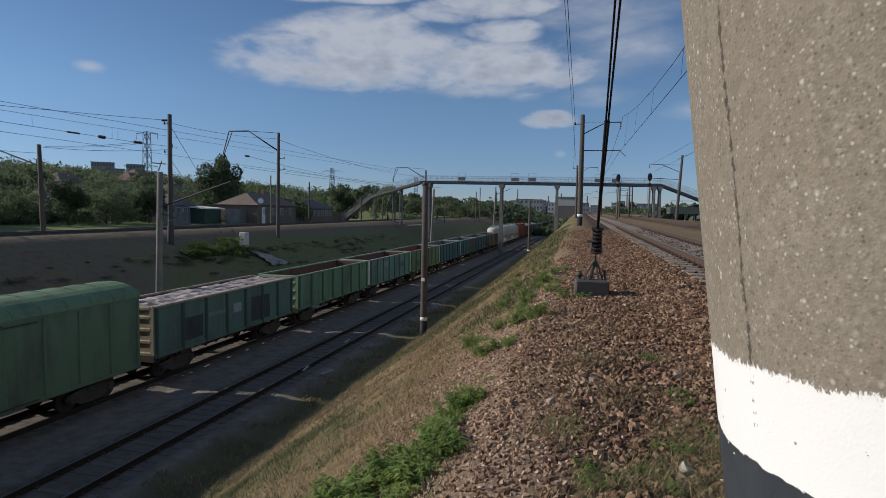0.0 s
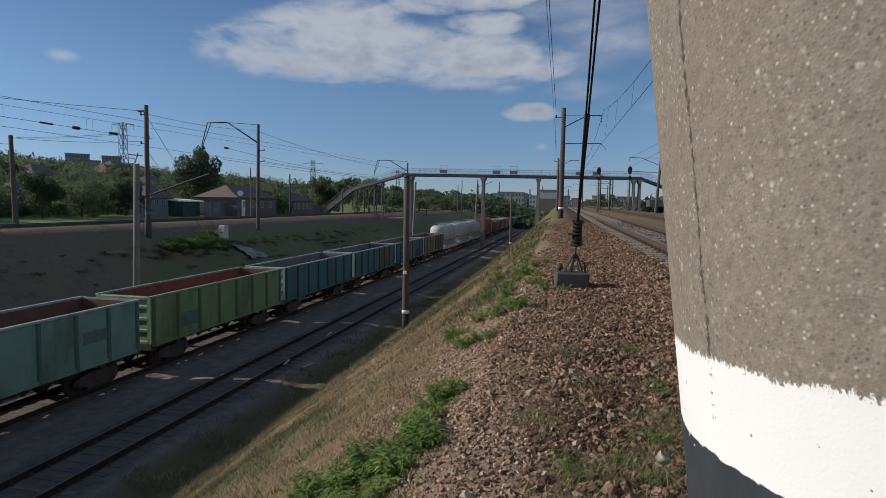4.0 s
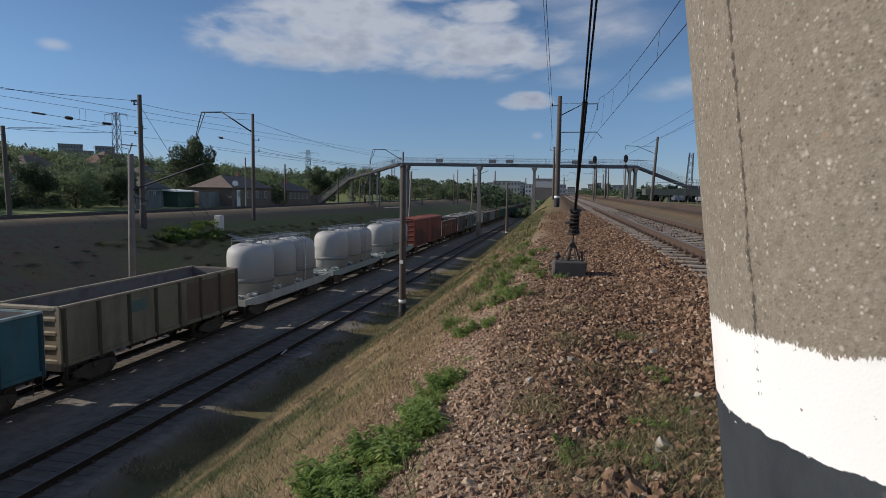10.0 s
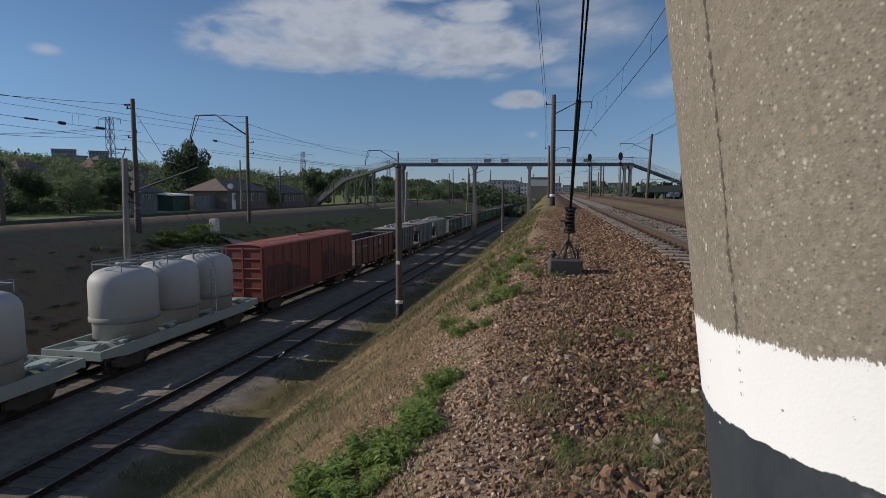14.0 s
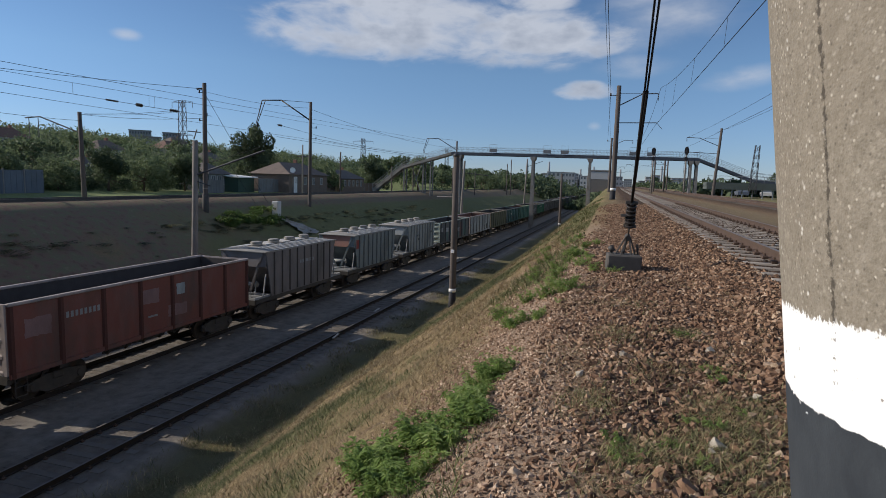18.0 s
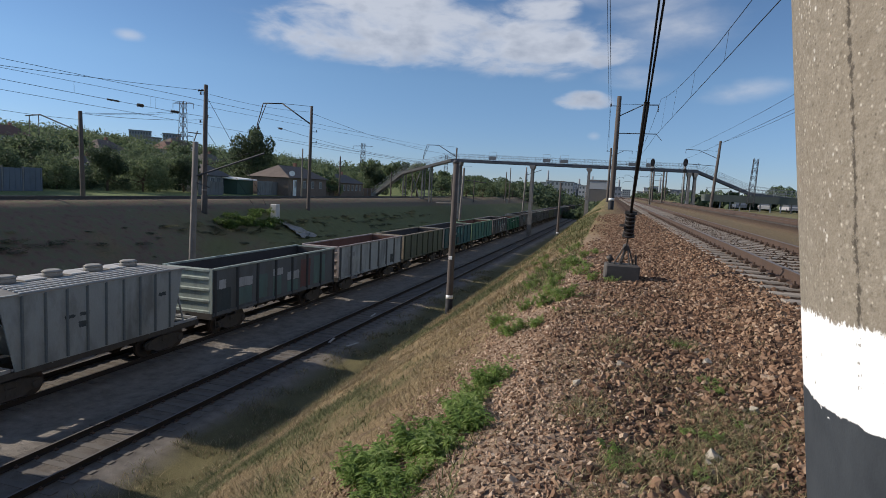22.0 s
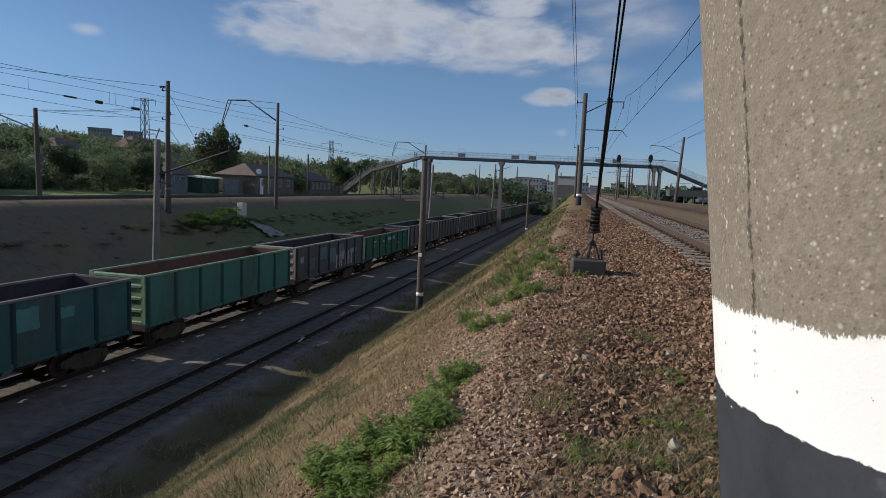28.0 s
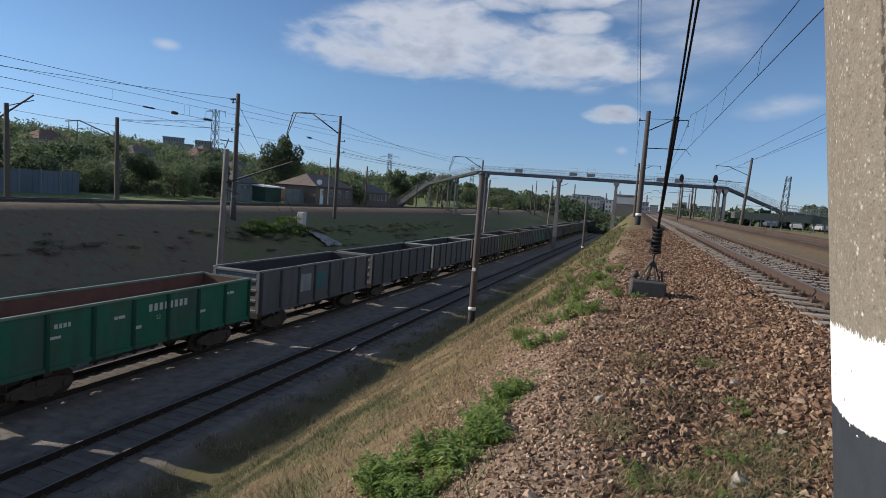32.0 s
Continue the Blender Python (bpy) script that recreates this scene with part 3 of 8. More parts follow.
    ragged = mth("MULTIPLY", mth("SUBTRACT", nz(460, 5, 0.8, stretch.outputs[0]), 0.5), 0.016)
    wavy = mth("MULTIPLY", mth("SUBTRACT", nz(40, 4, 0.7), 0.5), 0.010)
    top = mth("SUBTRACT", mth("ADD", mth("ADD", z, ragged), wavy), MAST_WHITE_TOP)
    low = mth("SUBTRACT", mth("ADD", mth("ADD", z, mth("MULTIPLY", mth("SUBTRACT", nz(70, 5, 0.7), 0.5), 0.008)), mth("MULTIPLY", mth("GREATER_THAN", nz(55, 2), 0.66), 0.005)), MAST_WHITE_LOW)
    white = mix(nz(16, 6), (0.78, 0.78, 0.77), (0.87, 0.87, 0.86))
    white = mix(mth("GREATER_THAN", nz(190, 3, 0.5), 0.74), white, (0.30, 0.28, 0.25))
    dots = mth("MULTIPLY", mth("MULTIPLY", mth("GREATER_THAN", nz(330, 3), 0.57), mth("LESS_THAN", off, 0.0016)), mth("GREATER_THAN", z, MAST_WHITE_TOP - 0.03))
    white = mix(mth("MULTIPLY", dots, 0.8), white, (0.16, 0.145, 0.12))
    black = ramp(nz(24, 7, 0.7, stretch.outputs[0]), (0.3, (0.028, 0.033, 0.040)), (0.6, (0.045, 0.052, 0.060)), (0.76, (0.13, 0.135, 0.14)))
    colour = mix(mth("MULTIPLY", mth("SUBTRACT", 0.0006, top), 900.0, True), base, white)
    colour = mix(mth("MULTIPLY", mth("SUBTRACT", 0.0003, low), 1500.0, True), colour, black)
    nt.links.new(colour, bsdf.inputs["Base Color"])
    b = nt.nodes.new("ShaderNodeBump")
    b.inputs["Strength"].default_value, b.inputs["Distance"].default_value = 0.28, 0.002
    rough_top = mth("MULTIPLY", mth("ADD", nz(260, 4, 0.7), mth("MULTIPLY", f1, 0.4)), mth("ADD", mth("GREATER_THAN", top, 0.0), 0.15))
    nt.links.new(mth("SUBTRACT", rough_top, mth("MULTIPLY", mth("MULTIPLY", seam, 2.0), mth("GREATER_THAN", top, 0.0))), b.inputs["Height"])
    nt.links.new(b.outputs[0], bsdf.inputs["Normal"])
    return m


MAST_X, MAST_Y, MAST_R = 0.315, 0.4545, 0.193
MAST_LEAN, MAST_TIP = 7.0, 2.17         # degrees towards -x and towards +y at the top
MAST_WHITE_TOP, MAST_WHITE_LOW = 1.5245, 1.4765
MAST_SEAM = 193.3                       # where the mould seam runs, degrees from +x


def near_mast():
    # the pose puts the axis through (MAST_X, MAST_Y) at eye height
    m = pose(MAST_X, MAST_Y, 1.5, -MAST_TIP, -MAST_LEAN, 0) @ pose(0, 0, -1.5)
    root = thing("catenary_mast", m, "large round concrete mast with a white band over a black foot", "mast")
    bm = bmesh.new()
    n, zs = 96, [-0.3, 0.0, 0.6, 1.0, 1.3, 1.4, 1.5, 1.6, 1.8, 2.2, 3.0, 5.0, 7.5, 10.2]
    rings = []
    for z in zs:
        r = MAST_R - 0.0055 * (z - 1.5)
        rings.append([bm.verts.new((r * math.cos(6.283185 * i / n), r * math.sin(6.283185 * i / n), z)) for i in range(n)])
    for a, b in zip(rings, rings[1:]):
        for i in range(n):
            bm.faces.new((a[i], a[(i + 1) % n], b[(i + 1) % n], b[i])).smooth = True
    bm.faces.new(rings[0][::-1])
    bm.faces.new(rings[-1])
    part("shaft", bm, near_mast_material(), root)
    bm = bmesh.new()
    rod(bm, (0, 0, 8.3), (0, 0, 8.42), 0.19, n=24)
    part("clamp_band", bm, m_arm, root)
    return root


near_mast()


# ---------------------------------------------------------------- freight train
def flat_mesh(name, bm, material):
    me = bpy.data.meshes.new(name)
    bm.to_mesh(me)
    bm.free()
    for one in material if isinstance(material, (list, tuple)) else [material]:
        me.materials.append(one)
    return me


CACHE = {}


def cached(key, build, material):
    """One mesh for all alike parts."""
    if key not in CACHE:
        bm = bmesh.new()
        build(bm)
        CACHE[key] = flat_mesh(key[0], bm, material)
    return CACHE[key]


def put(name, me, parent, m=None, label=""):
    ob = new(name, me)
    ob.parent = parent
    if m is not None:
        ob.matrix_basis = m
    return tagged(ob, label)


def side_frame(bm):
    prism(bm, [(-1.15, 0.42), (-0.95, 0.30), (-0.70, 0.30), (-0.45, 0.16), (0.45, 0.16), (0.70, 0.30), (0.95, 0.30), (1.15, 0.42), (1.15, 0.62), (0.95, 0.68), (0.45, 0.80), (-0.45, 0.80), (-0.95, 0.68), (-1.15, 0.62)], -0.07, 0.07, axis="x")
    for y in (-0.16, -0.0, 0.16):
        rod(bm, (0.0, y, 0.24), (0.0, y, 0.54), 0.075, n=8)
    for y in (-0.92, 0.92):
        rod(bm, (-0.13, y, 0.475), (0.14, y, 0.475), 0.15, n=10)


def wheelset(bm):
    rod(bm, (-1.0, 0, 0), (1.0, 0, 0), 0.08, n=10)
    for s in (-1, 1):
        x = 0.795 * s
        rod(bm, (x - 0.065, 0, 0), (x + 0.065, 0, 0), 0.475, n=28)
        rod(bm, (x - s * 0.085, 0, 0), (x - s * 0.06, 0, 0), 0.505, n=28)
        for k in range(4):
            a = k * 1.5708
            box(bm, x + s * 0.062 - 0.008, x + s * 0.062 + 0.012, 0.3 * math.cos(a) - 0.05, 0.3 * math.cos(a) + 0.05, 0.3 * math.sin(a) - 0.05, 0.3 * math.sin(a) + 0.05)


def bolster(bm):
    box(bm, -1.15, 1.15, -0.2, 0.2, 0.55, 0.82, 0.03)
    for s in (-1, 1):
        box(bm, -0.75, 0.75, s * 0.62 - 0.05, s * 0.62 + 0.05, 0.42, 0.52)


def coupler(bm):
    box(bm, -0.12, 0.12, -0.2, 0.55, 0.92, 1.16, 0.03)
    box(bm, -0.2, 0.2, -0.42, -0.1, 0.86, 1.2, 0.05)
    rod(bm, (0.35, 0.1, 1.0), (0.33, -0.15, 0.72), 0.025, n=6)
    rod(bm, (0.33, -0.15, 0.72), (0.3, -0.4, 0.82), 0.025, n=6)


WHEELSETS = []


def along(y0, y1):
    """Wagon ends on the train, from the run of pitches below."""
    return 1.017 * y0 - 0.42, 1.017 * y1 - 0.42


def running_gear(car, half, pivot):
    """Two bogies, each with two wheelsets, and the automatic couplers. half: half the length over the end sills."""
    for s in (-1, 1):
        bogie = put("bogie", cached(("bolster",), bolster, m_steel_dark), car, pose(0, s * pivot, 0))
        for x in (-1.03, 1.03):
            put("side_frame", cached(("side_frame",), side_frame, m_steel_dark), bogie, pose(x, 0, 0))
        for y in (-0.925, 0.925):
            WHEELSETS.append((car, put("wheelset", cached(("wheelset",), wheelset, m_wheel), bogie, pose(0, y, 0.475))))
        put("coupler", cached(("coupler",), coupler, m_steel_dark), car, pose(0, s * (half + 0.05), 0, 0, 0, 180 if s > 0 else 0))


def paint(name, colour, dirt=GRIME, amount=0.45, streak=2.5, var=0.16):
    pale = tuple(0.75 * c + 0.045 for c in colour)
    return mat(name, colour, 0.75, 0, var, 1.6, 30, bump=0.15, dirt=dirt, dirt_amount=amount, streak=streak, fade=pale)


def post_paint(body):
    """The posts of an open wagon or hopper: a darker copy of the body colour, with dirt blotches."""
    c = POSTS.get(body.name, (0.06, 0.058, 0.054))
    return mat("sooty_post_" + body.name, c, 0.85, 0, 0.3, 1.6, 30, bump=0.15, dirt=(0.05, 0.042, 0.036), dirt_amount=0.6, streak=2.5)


def gondola(y0, y1, body, end, inside, label, top=3.48, load=None, marks=(), hatched=True):
    """An open-top wagon between y0 and y1 along the train. marks: patches of old paint, or lettering, on the near side."""
    y0, y1 = along(y0, y1)
    half = (y1 - y0) / 2
    car = thing("gondola_wagon", Matrix.Identity(4), label, "freight wagon", "wagons of the train")
    car["mid"] = (y0 + y1) / 2
    key = (round(half, 2), top)

    put("centre_sill", cached(("centre_sill", *key), lambda bm: box(bm, -0.3, 0.3, -half, half, 0.92, 1.21), m_steel_dark), car)
    for s in (-1, 1):
        put("end_sill", cached(("end_sill",), lambda bm: box(bm, -1.45, 1.45, -0.08, 0.08, 0.95, 1.25), m_steel_dark), car, pose(0, s * half, 0))
        put("bolster_beam", cached(("bolster_beam",), lambda bm: box(bm, -1.4, 1.4, -0.15, 0.15, 0.95, 1.2), m_steel_dark), car, pose(0, s * (half - 2.0), 0))
    for k in range(5):
        put("cross_beam", cached(("cross_beam",), lambda bm: box(bm, -1.4, 1.4, -0.06, 0.06, 1.02, 1.2), m_steel_dark), car, pose(0, lerp(-half + 3, half - 3, k / 4), 0))
    put("floor", cached(("floor", *key, inside.name), lambda bm: box(bm, -1.42, 1.42, -half + 0.06, half - 0.06, 1.22, 1.28), inside), car)
    low = 1.12
    n = 7

    def wall(bm):
        box(bm, -0.03, 0.03, -half, half, low, top - 0.1)
        box(bm, -0.05, 0.09, -half, half, low, low + 0.16)

    def lining(bm):
        box(bm, -0.012, 0.0, -half + 0.06, half - 0.06, 1.28, top - 0.1)

    def cap(bm):
        box(bm, -0.07, 0.11, -half, half, top - 0.1, top, 0.02)

    def rib(bm):
        prism(bm, [(0.03, -0.10), (0.115, -0.055), (0.115, 0.055), (0.03, 0.10)], low, top - 0.1, axis="z")

    for s in (-1, 1):
        turn = 0 if s > 0 else 180
        wall_ob = put("side_wall", cached(("side_wall", *key, body.name), wall, body), car, pose(s * 1.44, 0, 0, 0, 0, turn))
        put("lining", cached(("lining", *key, inside.name), lining, inside), wall_ob, pose(-0.032, 0, 0))
        # top rail takes the paler end paint, standing in for sun on it
        put("top_rail", cached(("top_rail", *key, end.name), cap, end), wall_ob)
        for k in range(n + 1):
            y = lerp(-half + 0.11, half - 0.11, k / n)
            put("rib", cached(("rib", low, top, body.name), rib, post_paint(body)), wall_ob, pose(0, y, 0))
        if hatched:
            def hatch(bm):
                box(bm, -0.015, 0.015, -0.7, 0.7, -0.32, 0.0)
                for y in (-0.45, 0.45):
                    box(bm, -0.03, 0.06, y - 0.05, y + 0.05, -0.38, 0.06)
            for k in range(n):
                y = lerp(-half, half, (k + 0.5) / n)
                if abs(abs(y) - (half - 2.0)) > 1.0:
                    put("discharge_hatch", cached(("discharge_hatch",), hatch, m_steel_dark), wall_ob, pose(-0.16, y, 1.16, 0, 28, 0))

    def end_wall(bm):
        box(bm, -1.44, 1.44, -0.03, 0.03, low, top - 0.02)

    def end_rib(bm):
        prism(bm, [(-0.03, -0.09), (-0.11, -0.05), (-0.11, 0.05), (-0.03, 0.09)], -1.27, 1.27, axis="x")

    def corner_post(bm):
        box(bm, -0.09, 0.09, -0.1, 0.03, low, top - 0.02)

    for s in (-1, 1):
        e = put("end_wall", cached(("end_wall", top, end.name), end_wall, end), car, pose(0, s * (half - 0.03), 0, 0, 0, 180 if s > 0 else 0))
        put("lining", cached(("end_lining", top, inside.name), lambda bm: box(bm, -1.4, 1.4, 0.031, 0.043, 1.28, top - 0.1), inside), e)
        for z in (1.3, 1.85, 2.4, 2.95, top - 0.12):
            put("end_rib", cached(("end_rib", end.name), end_rib, end), e, pose(0, 0, z))
        for x in (-1.36, 1.36):
            put("corner_post", cached(("corner_post", top, end.name), corner_post, end), e, pose(x, 0, 0))

    def steps(bm):
        for x in (-0.2, 0.2):
            rod(bm, (x, 0, 0.45), (x, 0, 1.2), 0.015, n=5)
        for z in (0.48, 0.8, 1.1):
            rod(bm, (-0.2, 0, z), (0.2, 0, z), 0.015, n=5)
    for s in (-1, 1):
        put("foot_step", cached(("foot_step",), steps, m_steel_dark), car, pose(1.5, s * (half - 0.35), 0, 0, 0, 90))
    put("brake_cylinder", cached(("brake_cylinder",), lambda bm: (rod(bm, (0.5, -0.4, 0.85), (0.5, 0.3, 0.85), 0.18, n=12), rod(bm, (0.5, 0.3, 0.85), (0.4, 1.6, 0.85), 0.03, n=6)), m_steel_dark), car)
    running_gear(car, half, half - 2.0)
    if load:
        bm = bmesh.new()
        nx, ny = 10, 48
        rnd = random.Random(7)
        grid = [[bm.verts.new((lerp(-1.39, 1.39, i / nx), lerp(-half + 0.1, half - 0.1, j / ny), top - 0.10 + rnd.uniform(-0.05, 0.06) - 0.09 * (i in (0, 4, 7, nx)))) for i in range(nx + 1)] for j in range(ny + 1)]
        for j in range(ny):
            for i in range(nx):
                bm.faces.new((grid[j][i], grid[j][i + 1], grid[j + 1][i + 1], grid[j + 1][i]))
        part("load", bm, load, car, "heap of pale pinkish scrap bags")
    for mark in marks:
        mark(car, half, top)
    return car


def patch(y0, y1, z0, z1, material, raised=0.037, skew=0.0, ragged=0.035):
    """A field of other paint with an uneven brushed outline on the near side wall, in wagon lengths (0 front to 1 rear)."""
    def make(car, half, top):
        bm = bmesh.new()
        ya, yb = lerp(-half, half, y0), lerp(-half, half, y1)
        x, n = 1.44 + raised, 9
        outline = [(k / n, 0) for k in range(n)] + [(1, k / n) for k in range(n)] + [(1 - k / n, 1) for k in range(n)] + [(0, 1 - k / n) for k in range(n)]
        vs = []
        for i, (p, q) in enumerate(outline):
            j = ragged * noise.noise((i * 0.9, y0 * 40, z0 * 9)) * 1.6
            vs.append((lerp(ya, yb, p) + skew * q + j, lerp(z0, z1, q) + ragged * noise.noise((i * 0.8, z1 * 7, y1 * 30)) * 1.6))
        prism(bm, vs, x - 0.006, x, axis="x")
        part("paint_patch", bm, material, car)
    return make


def covered(y0, y1, body, roof, label, height=4.5, arch=0.55, panels=9, lower=None):
    """A covered wagon with an arched or ribbed roof."""
    y0, y1 = along(y0, y1)
    half = (y1 - y0) / 2
    car = thing("covered_wagon", Matrix.Identity(4), label, "freight wagon", "wagons of the train")
    car["mid"] = (y0 + y1) / 2
    eaves = height - arch
    bm = bmesh.new()
    box(bm, -0.3, 0.3, -half, half, 0.92, 1.15)
    for s in (-1, 1):
        box(bm, -1.45, 1.45, s * half - 0.08, s * half + 0.08, 0.95, 1.2)
    part("underframe", bm, m_steel_dark, car)
    bm = bmesh.new()
    box(bm, -1.4, 1.4, -half + 0.05, half - 0.05, 1.1, 1.2)
    part("floor", bm, m_steel_dark, car)
    for s in (-1, 1):
        bm = bmesh.new()
        box(bm, -0.03, 0.03, -half, half, 1.0, eaves)
        w = part("side_wall", bm, body, car)
        w.matrix_basis = pose(s * 1.42, 0, 0, 0, 0, 0 if s > 0 else 180)
        for name, z0, z1, out in (("side_sill", 0.98, 1.14, 0.07), ("cant_rail", eaves - 0.1, eaves, 0.06)):
            bm = bmesh.new()
            box(bm, 0.032, out, -half, half, z0, z1)
            part(name, bm, body, w)
        bm = bmesh.new()
        prism(bm, [(0.03, -0.06), (0.09, -0.04), (0.09, 0.04), (0.03, 0.06)], 1.14, eaves - 0.1, axis="z")
        first = part("rib", bm, body, w)
        first.matrix_basis = pose(0, -half + 0.08, 0)
        for k in range(1, panels + 1):
            again(first, w, pose(0, lerp(-half + 0.08, half - 0.08, k / panels), 0))
        bm = bmesh.new()
        box(bm, 0.03, 0.085, -1.1, 1.1, 1.14, eaves - 0.2, 0.01)
        for z in (1.6, 2.4, 3.2):
            box(bm, 0.08, 0.10, -1.05, 1.05, z - 0.03, z + 0.03)
        door = part("sliding_door", bm, body, w)
        for z in (eaves - 0.18, 1.1):
            bm = bmesh.new()
            rod(bm, (0.13, -1.9, z), (0.13, 1.9, z), 0.025, n=6)
            part("door_track", bm, m_steel_dark, w)
        if lower:
            bm = bmesh.new()
            rnd = random.Random(int(half * 100))
            ys = [lerp(-half, half, k / 24) for k in range(25)]
            zs = [lerp(2.4, 3.3, 0.5 + 0.5 * math.sin(k * 0.5)) + rnd.uniform(-0.25, 0.25) for k in range(25)]
            a = [bm.verts.new((0.034, y, 1.15)) for y in ys]
            b = [bm.verts.new((0.034, y, z)) for y, z in zip(ys, zs)]
            for k in range(24):
                bm.faces.new((a[k], a[k + 1], b[k + 1], b[k]))
            part("soot_stained_paint", bm, lower, w)
    for s in (-1, 1):
        bm = bmesh.new()
        outline = [(-1.42, 1.0), (1.42, 1.0), (1.42, eaves)] + [(1.42 * math.cos(a * math.pi / 10), eaves + arch * math.sin(a * math.pi / 10)) for a in range(1, 10)] + [(-1.42, eaves)]
        prism(bm, outline, -0.03, 0.03)
        for k in range(6):
            z = lerp(1.15, eaves - 0.1, k / 5)
            box(bm, -1.4, 1.4, -0.10, -0.03, z - 0.05, z + 0.05, 0.02)
        for x in (-1.34, 0.0, 1.34):
            box(bm, x - 0.06, x + 0.06, -0.11, -0.03, 1.0, eaves)
        e = part("end_wall", bm, body, car)
        e.matrix_basis = pose(0, s * (half - 0.03), 0, 0, 0, 180 if s > 0 else 0)
    bm = bmesh.new()
    steps = 12
    pts = [(1.50 * math.cos(math.pi * k / steps), eaves + 0.01 + (arch + 0.03) * math.sin(math.pi * k / steps)) for k in range(steps + 1)]
    inner = [(x * 0.97, z - 0.03) for x, z in pts]
    prism(bm, pts + inner[::-1], -half - 0.06, half + 0.06)
    for k in range(panels + 4):
        y = lerp(-half + 0.3, half - 0.3, k / (panels + 3))
        rib_pts = [(x * 1.005, z + 0.025) for x, z in pts]
        prism(bm, rib_pts + [(x, z - 0.005) for x, z in pts][::-1], y - 0.025, y + 0.025)
    part("roof", bm, roof, car)
    bm = bmesh.new()
    box(bm, -0.28, 0.28, -0.5, 0.5, height, height + 0.07, 0.02)
    rod(bm, (-0.2, 0.6, height - 0.02), (-0.2, 0.6, height + 0.16), 0.12, n=10)
    part("roof_hatch", bm, roof, car)
    running_gear(car, half, half - 2.2)
    return car


def cement_tanks(y0, y1, tank, frame_paint, label):
    """A flat wagon with three upright pressure tanks."""
    y0, y1 = along(y0, y1)
    half = (y1 - y0) / 2
    car = thing("tank_wagon", Matrix.Identity(4), label, "tank wagon", "wagons of the train")
    car["mid"] = (y0 + y1) / 2
    bm = bmesh.new()
    for s in (-1, 1):
        prism(bm, [(-half, 1.05), (-half + 1.5, 0.85), (half - 1.5, 0.85), (half, 1.05), (half, 1.38), (-half, 1.38)], s * 1.42 - 0.05, s * 1.42 + 0.05, axis="x")
        box(bm, -1.45, 1.45, s * half - 0.06, s * half + 0.06, 0.98, 1.36)
        for x in (-0.9, 0.9):
            rod(bm, (x, s * half, 1.3), (0, s * (half - 1.6), 1.3), 0.05, n=6)
    box(bm, -0.35, 0.35, -half, half, 0.9, 1.3)
    for k in range(7):
        y = lerp(-half + 1.5, half - 1.5, k / 6)
        box(bm, -1.4, 1.4, y - 0.05, y + 0.05, 1.1, 1.34)
    part("flat_frame", bm, frame_paint, car)
    r = 1.48
    pitch = 3.28
    bm = bmesh.new()
    lathe(bm, [(0.2, 1.24), (r - 0.10, 1.32), (r - 0.10, 2.06), (r, 2.13), (r, 3.75), (r - 0.03, 3.98), (r - 0.13, 4.19), (r - 0.32, 4.36), (r - 0.65, 4.48), (0.3, 4.53)], 36)
    bm2 = bmesh.new()
    lathe(bm2, [(r - 0.05, 2.06), (r + 0.04, 2.10), (r + 0.04, 2.29), (r + 0.004, 2.33)], 36)
    bm3 = bmesh.new()
    rod(bm3, (0, 0, 4.5), (0, 0, 4.68), 0.26, n=16)
    rod(bm3, (0, 0, 4.68), (0, 0, 4.72), 0.31, n=16)
    for a in range(6):
        rod(bm3, (0.3 * math.cos(a), 0.3 * math.sin(a), 4.6), (0.3 * math.cos(a), 0.3 * math.sin(a), 4.74), 0.03, n=5)
    tank_ob = part("tank", bm, tank, car, "white ribbed upright tank")
    seam = part("seam_band", bm2, mat("dusty_grey_band", (0.27, 0.27, 0.26), 0.8, 0, 0.12, 2, 30), tank_ob, "grimy grey band round the tank")
    lid = part("manhole_lid", bm3, tank, tank_ob)
    for y in (-pitch, pitch):
        t2 = again(tank_ob, car, pose(0, y, 0))
        again(seam, t2)
        again(lid, t2)
    tank_ob.matrix_basis = pose(0, 0, 0)
    bm = bmesh.new()
    for x in (-0.75, 0.75):
        rod(bm, (x, -pitch - 1.0, 4.72), (x, pitch + 1.0, 4.72), 0.03, n=6)
        rod(bm, (x, -pitch - 1.0, 4.86), (x, pitch + 1.0, 4.86), 0.02, n=6)
    for k in range(9):
        y = lerp(-pitch - 1.0, pitch + 1.0, k / 8)
        rod(bm, (-0.75, y, 4.72), (0.75, y, 4.72), 0.025, n=6)
        for x in (-0.75, 0.75):
            rod(bm, (x, y, 4.40), (x, y, 4.86), 0.022, n=6)
    part("roof_walkway", bm, m_railing, car, "pale railed walkway over the tanks")
    bm = bmesh.new()
    for x in (-0.22, 0.22):
        rod(bm, (1.52, 1.65 + x, 1.3), (1.52, 1.65 + x, 4.3), 0.02, n=6)
        rod(bm, (1.52, 1.65 + x, 4.3), (0.8, 1.65 + x, 4.75), 0.02, n=6)
    for k in range(12):
        rod(bm, (1.52, 1.43, 1.5 + 0.25 * k), (1.52, 1.87, 1.5 + 0.25 * k), 0.014, n=5)
    part("ladder", bm, m_railing, car)
    bm = bmesh.new()
    rod(bm, (0.95, -half + 1.2, 1.5), (0.95, half - 1.2, 1.5), 0.06, n=8)
    for y in (-pitch * 1.5, -pitch / 2, pitch / 2, pitch * 1.5):
        box(bm, 0.7, 1.3, y - 0.2, y + 0.2, 1.36, 1.5, 0.03)
    part("air_pipe", bm, frame_paint, car)
    running_gear(car, half, half - 2.2)
    return car


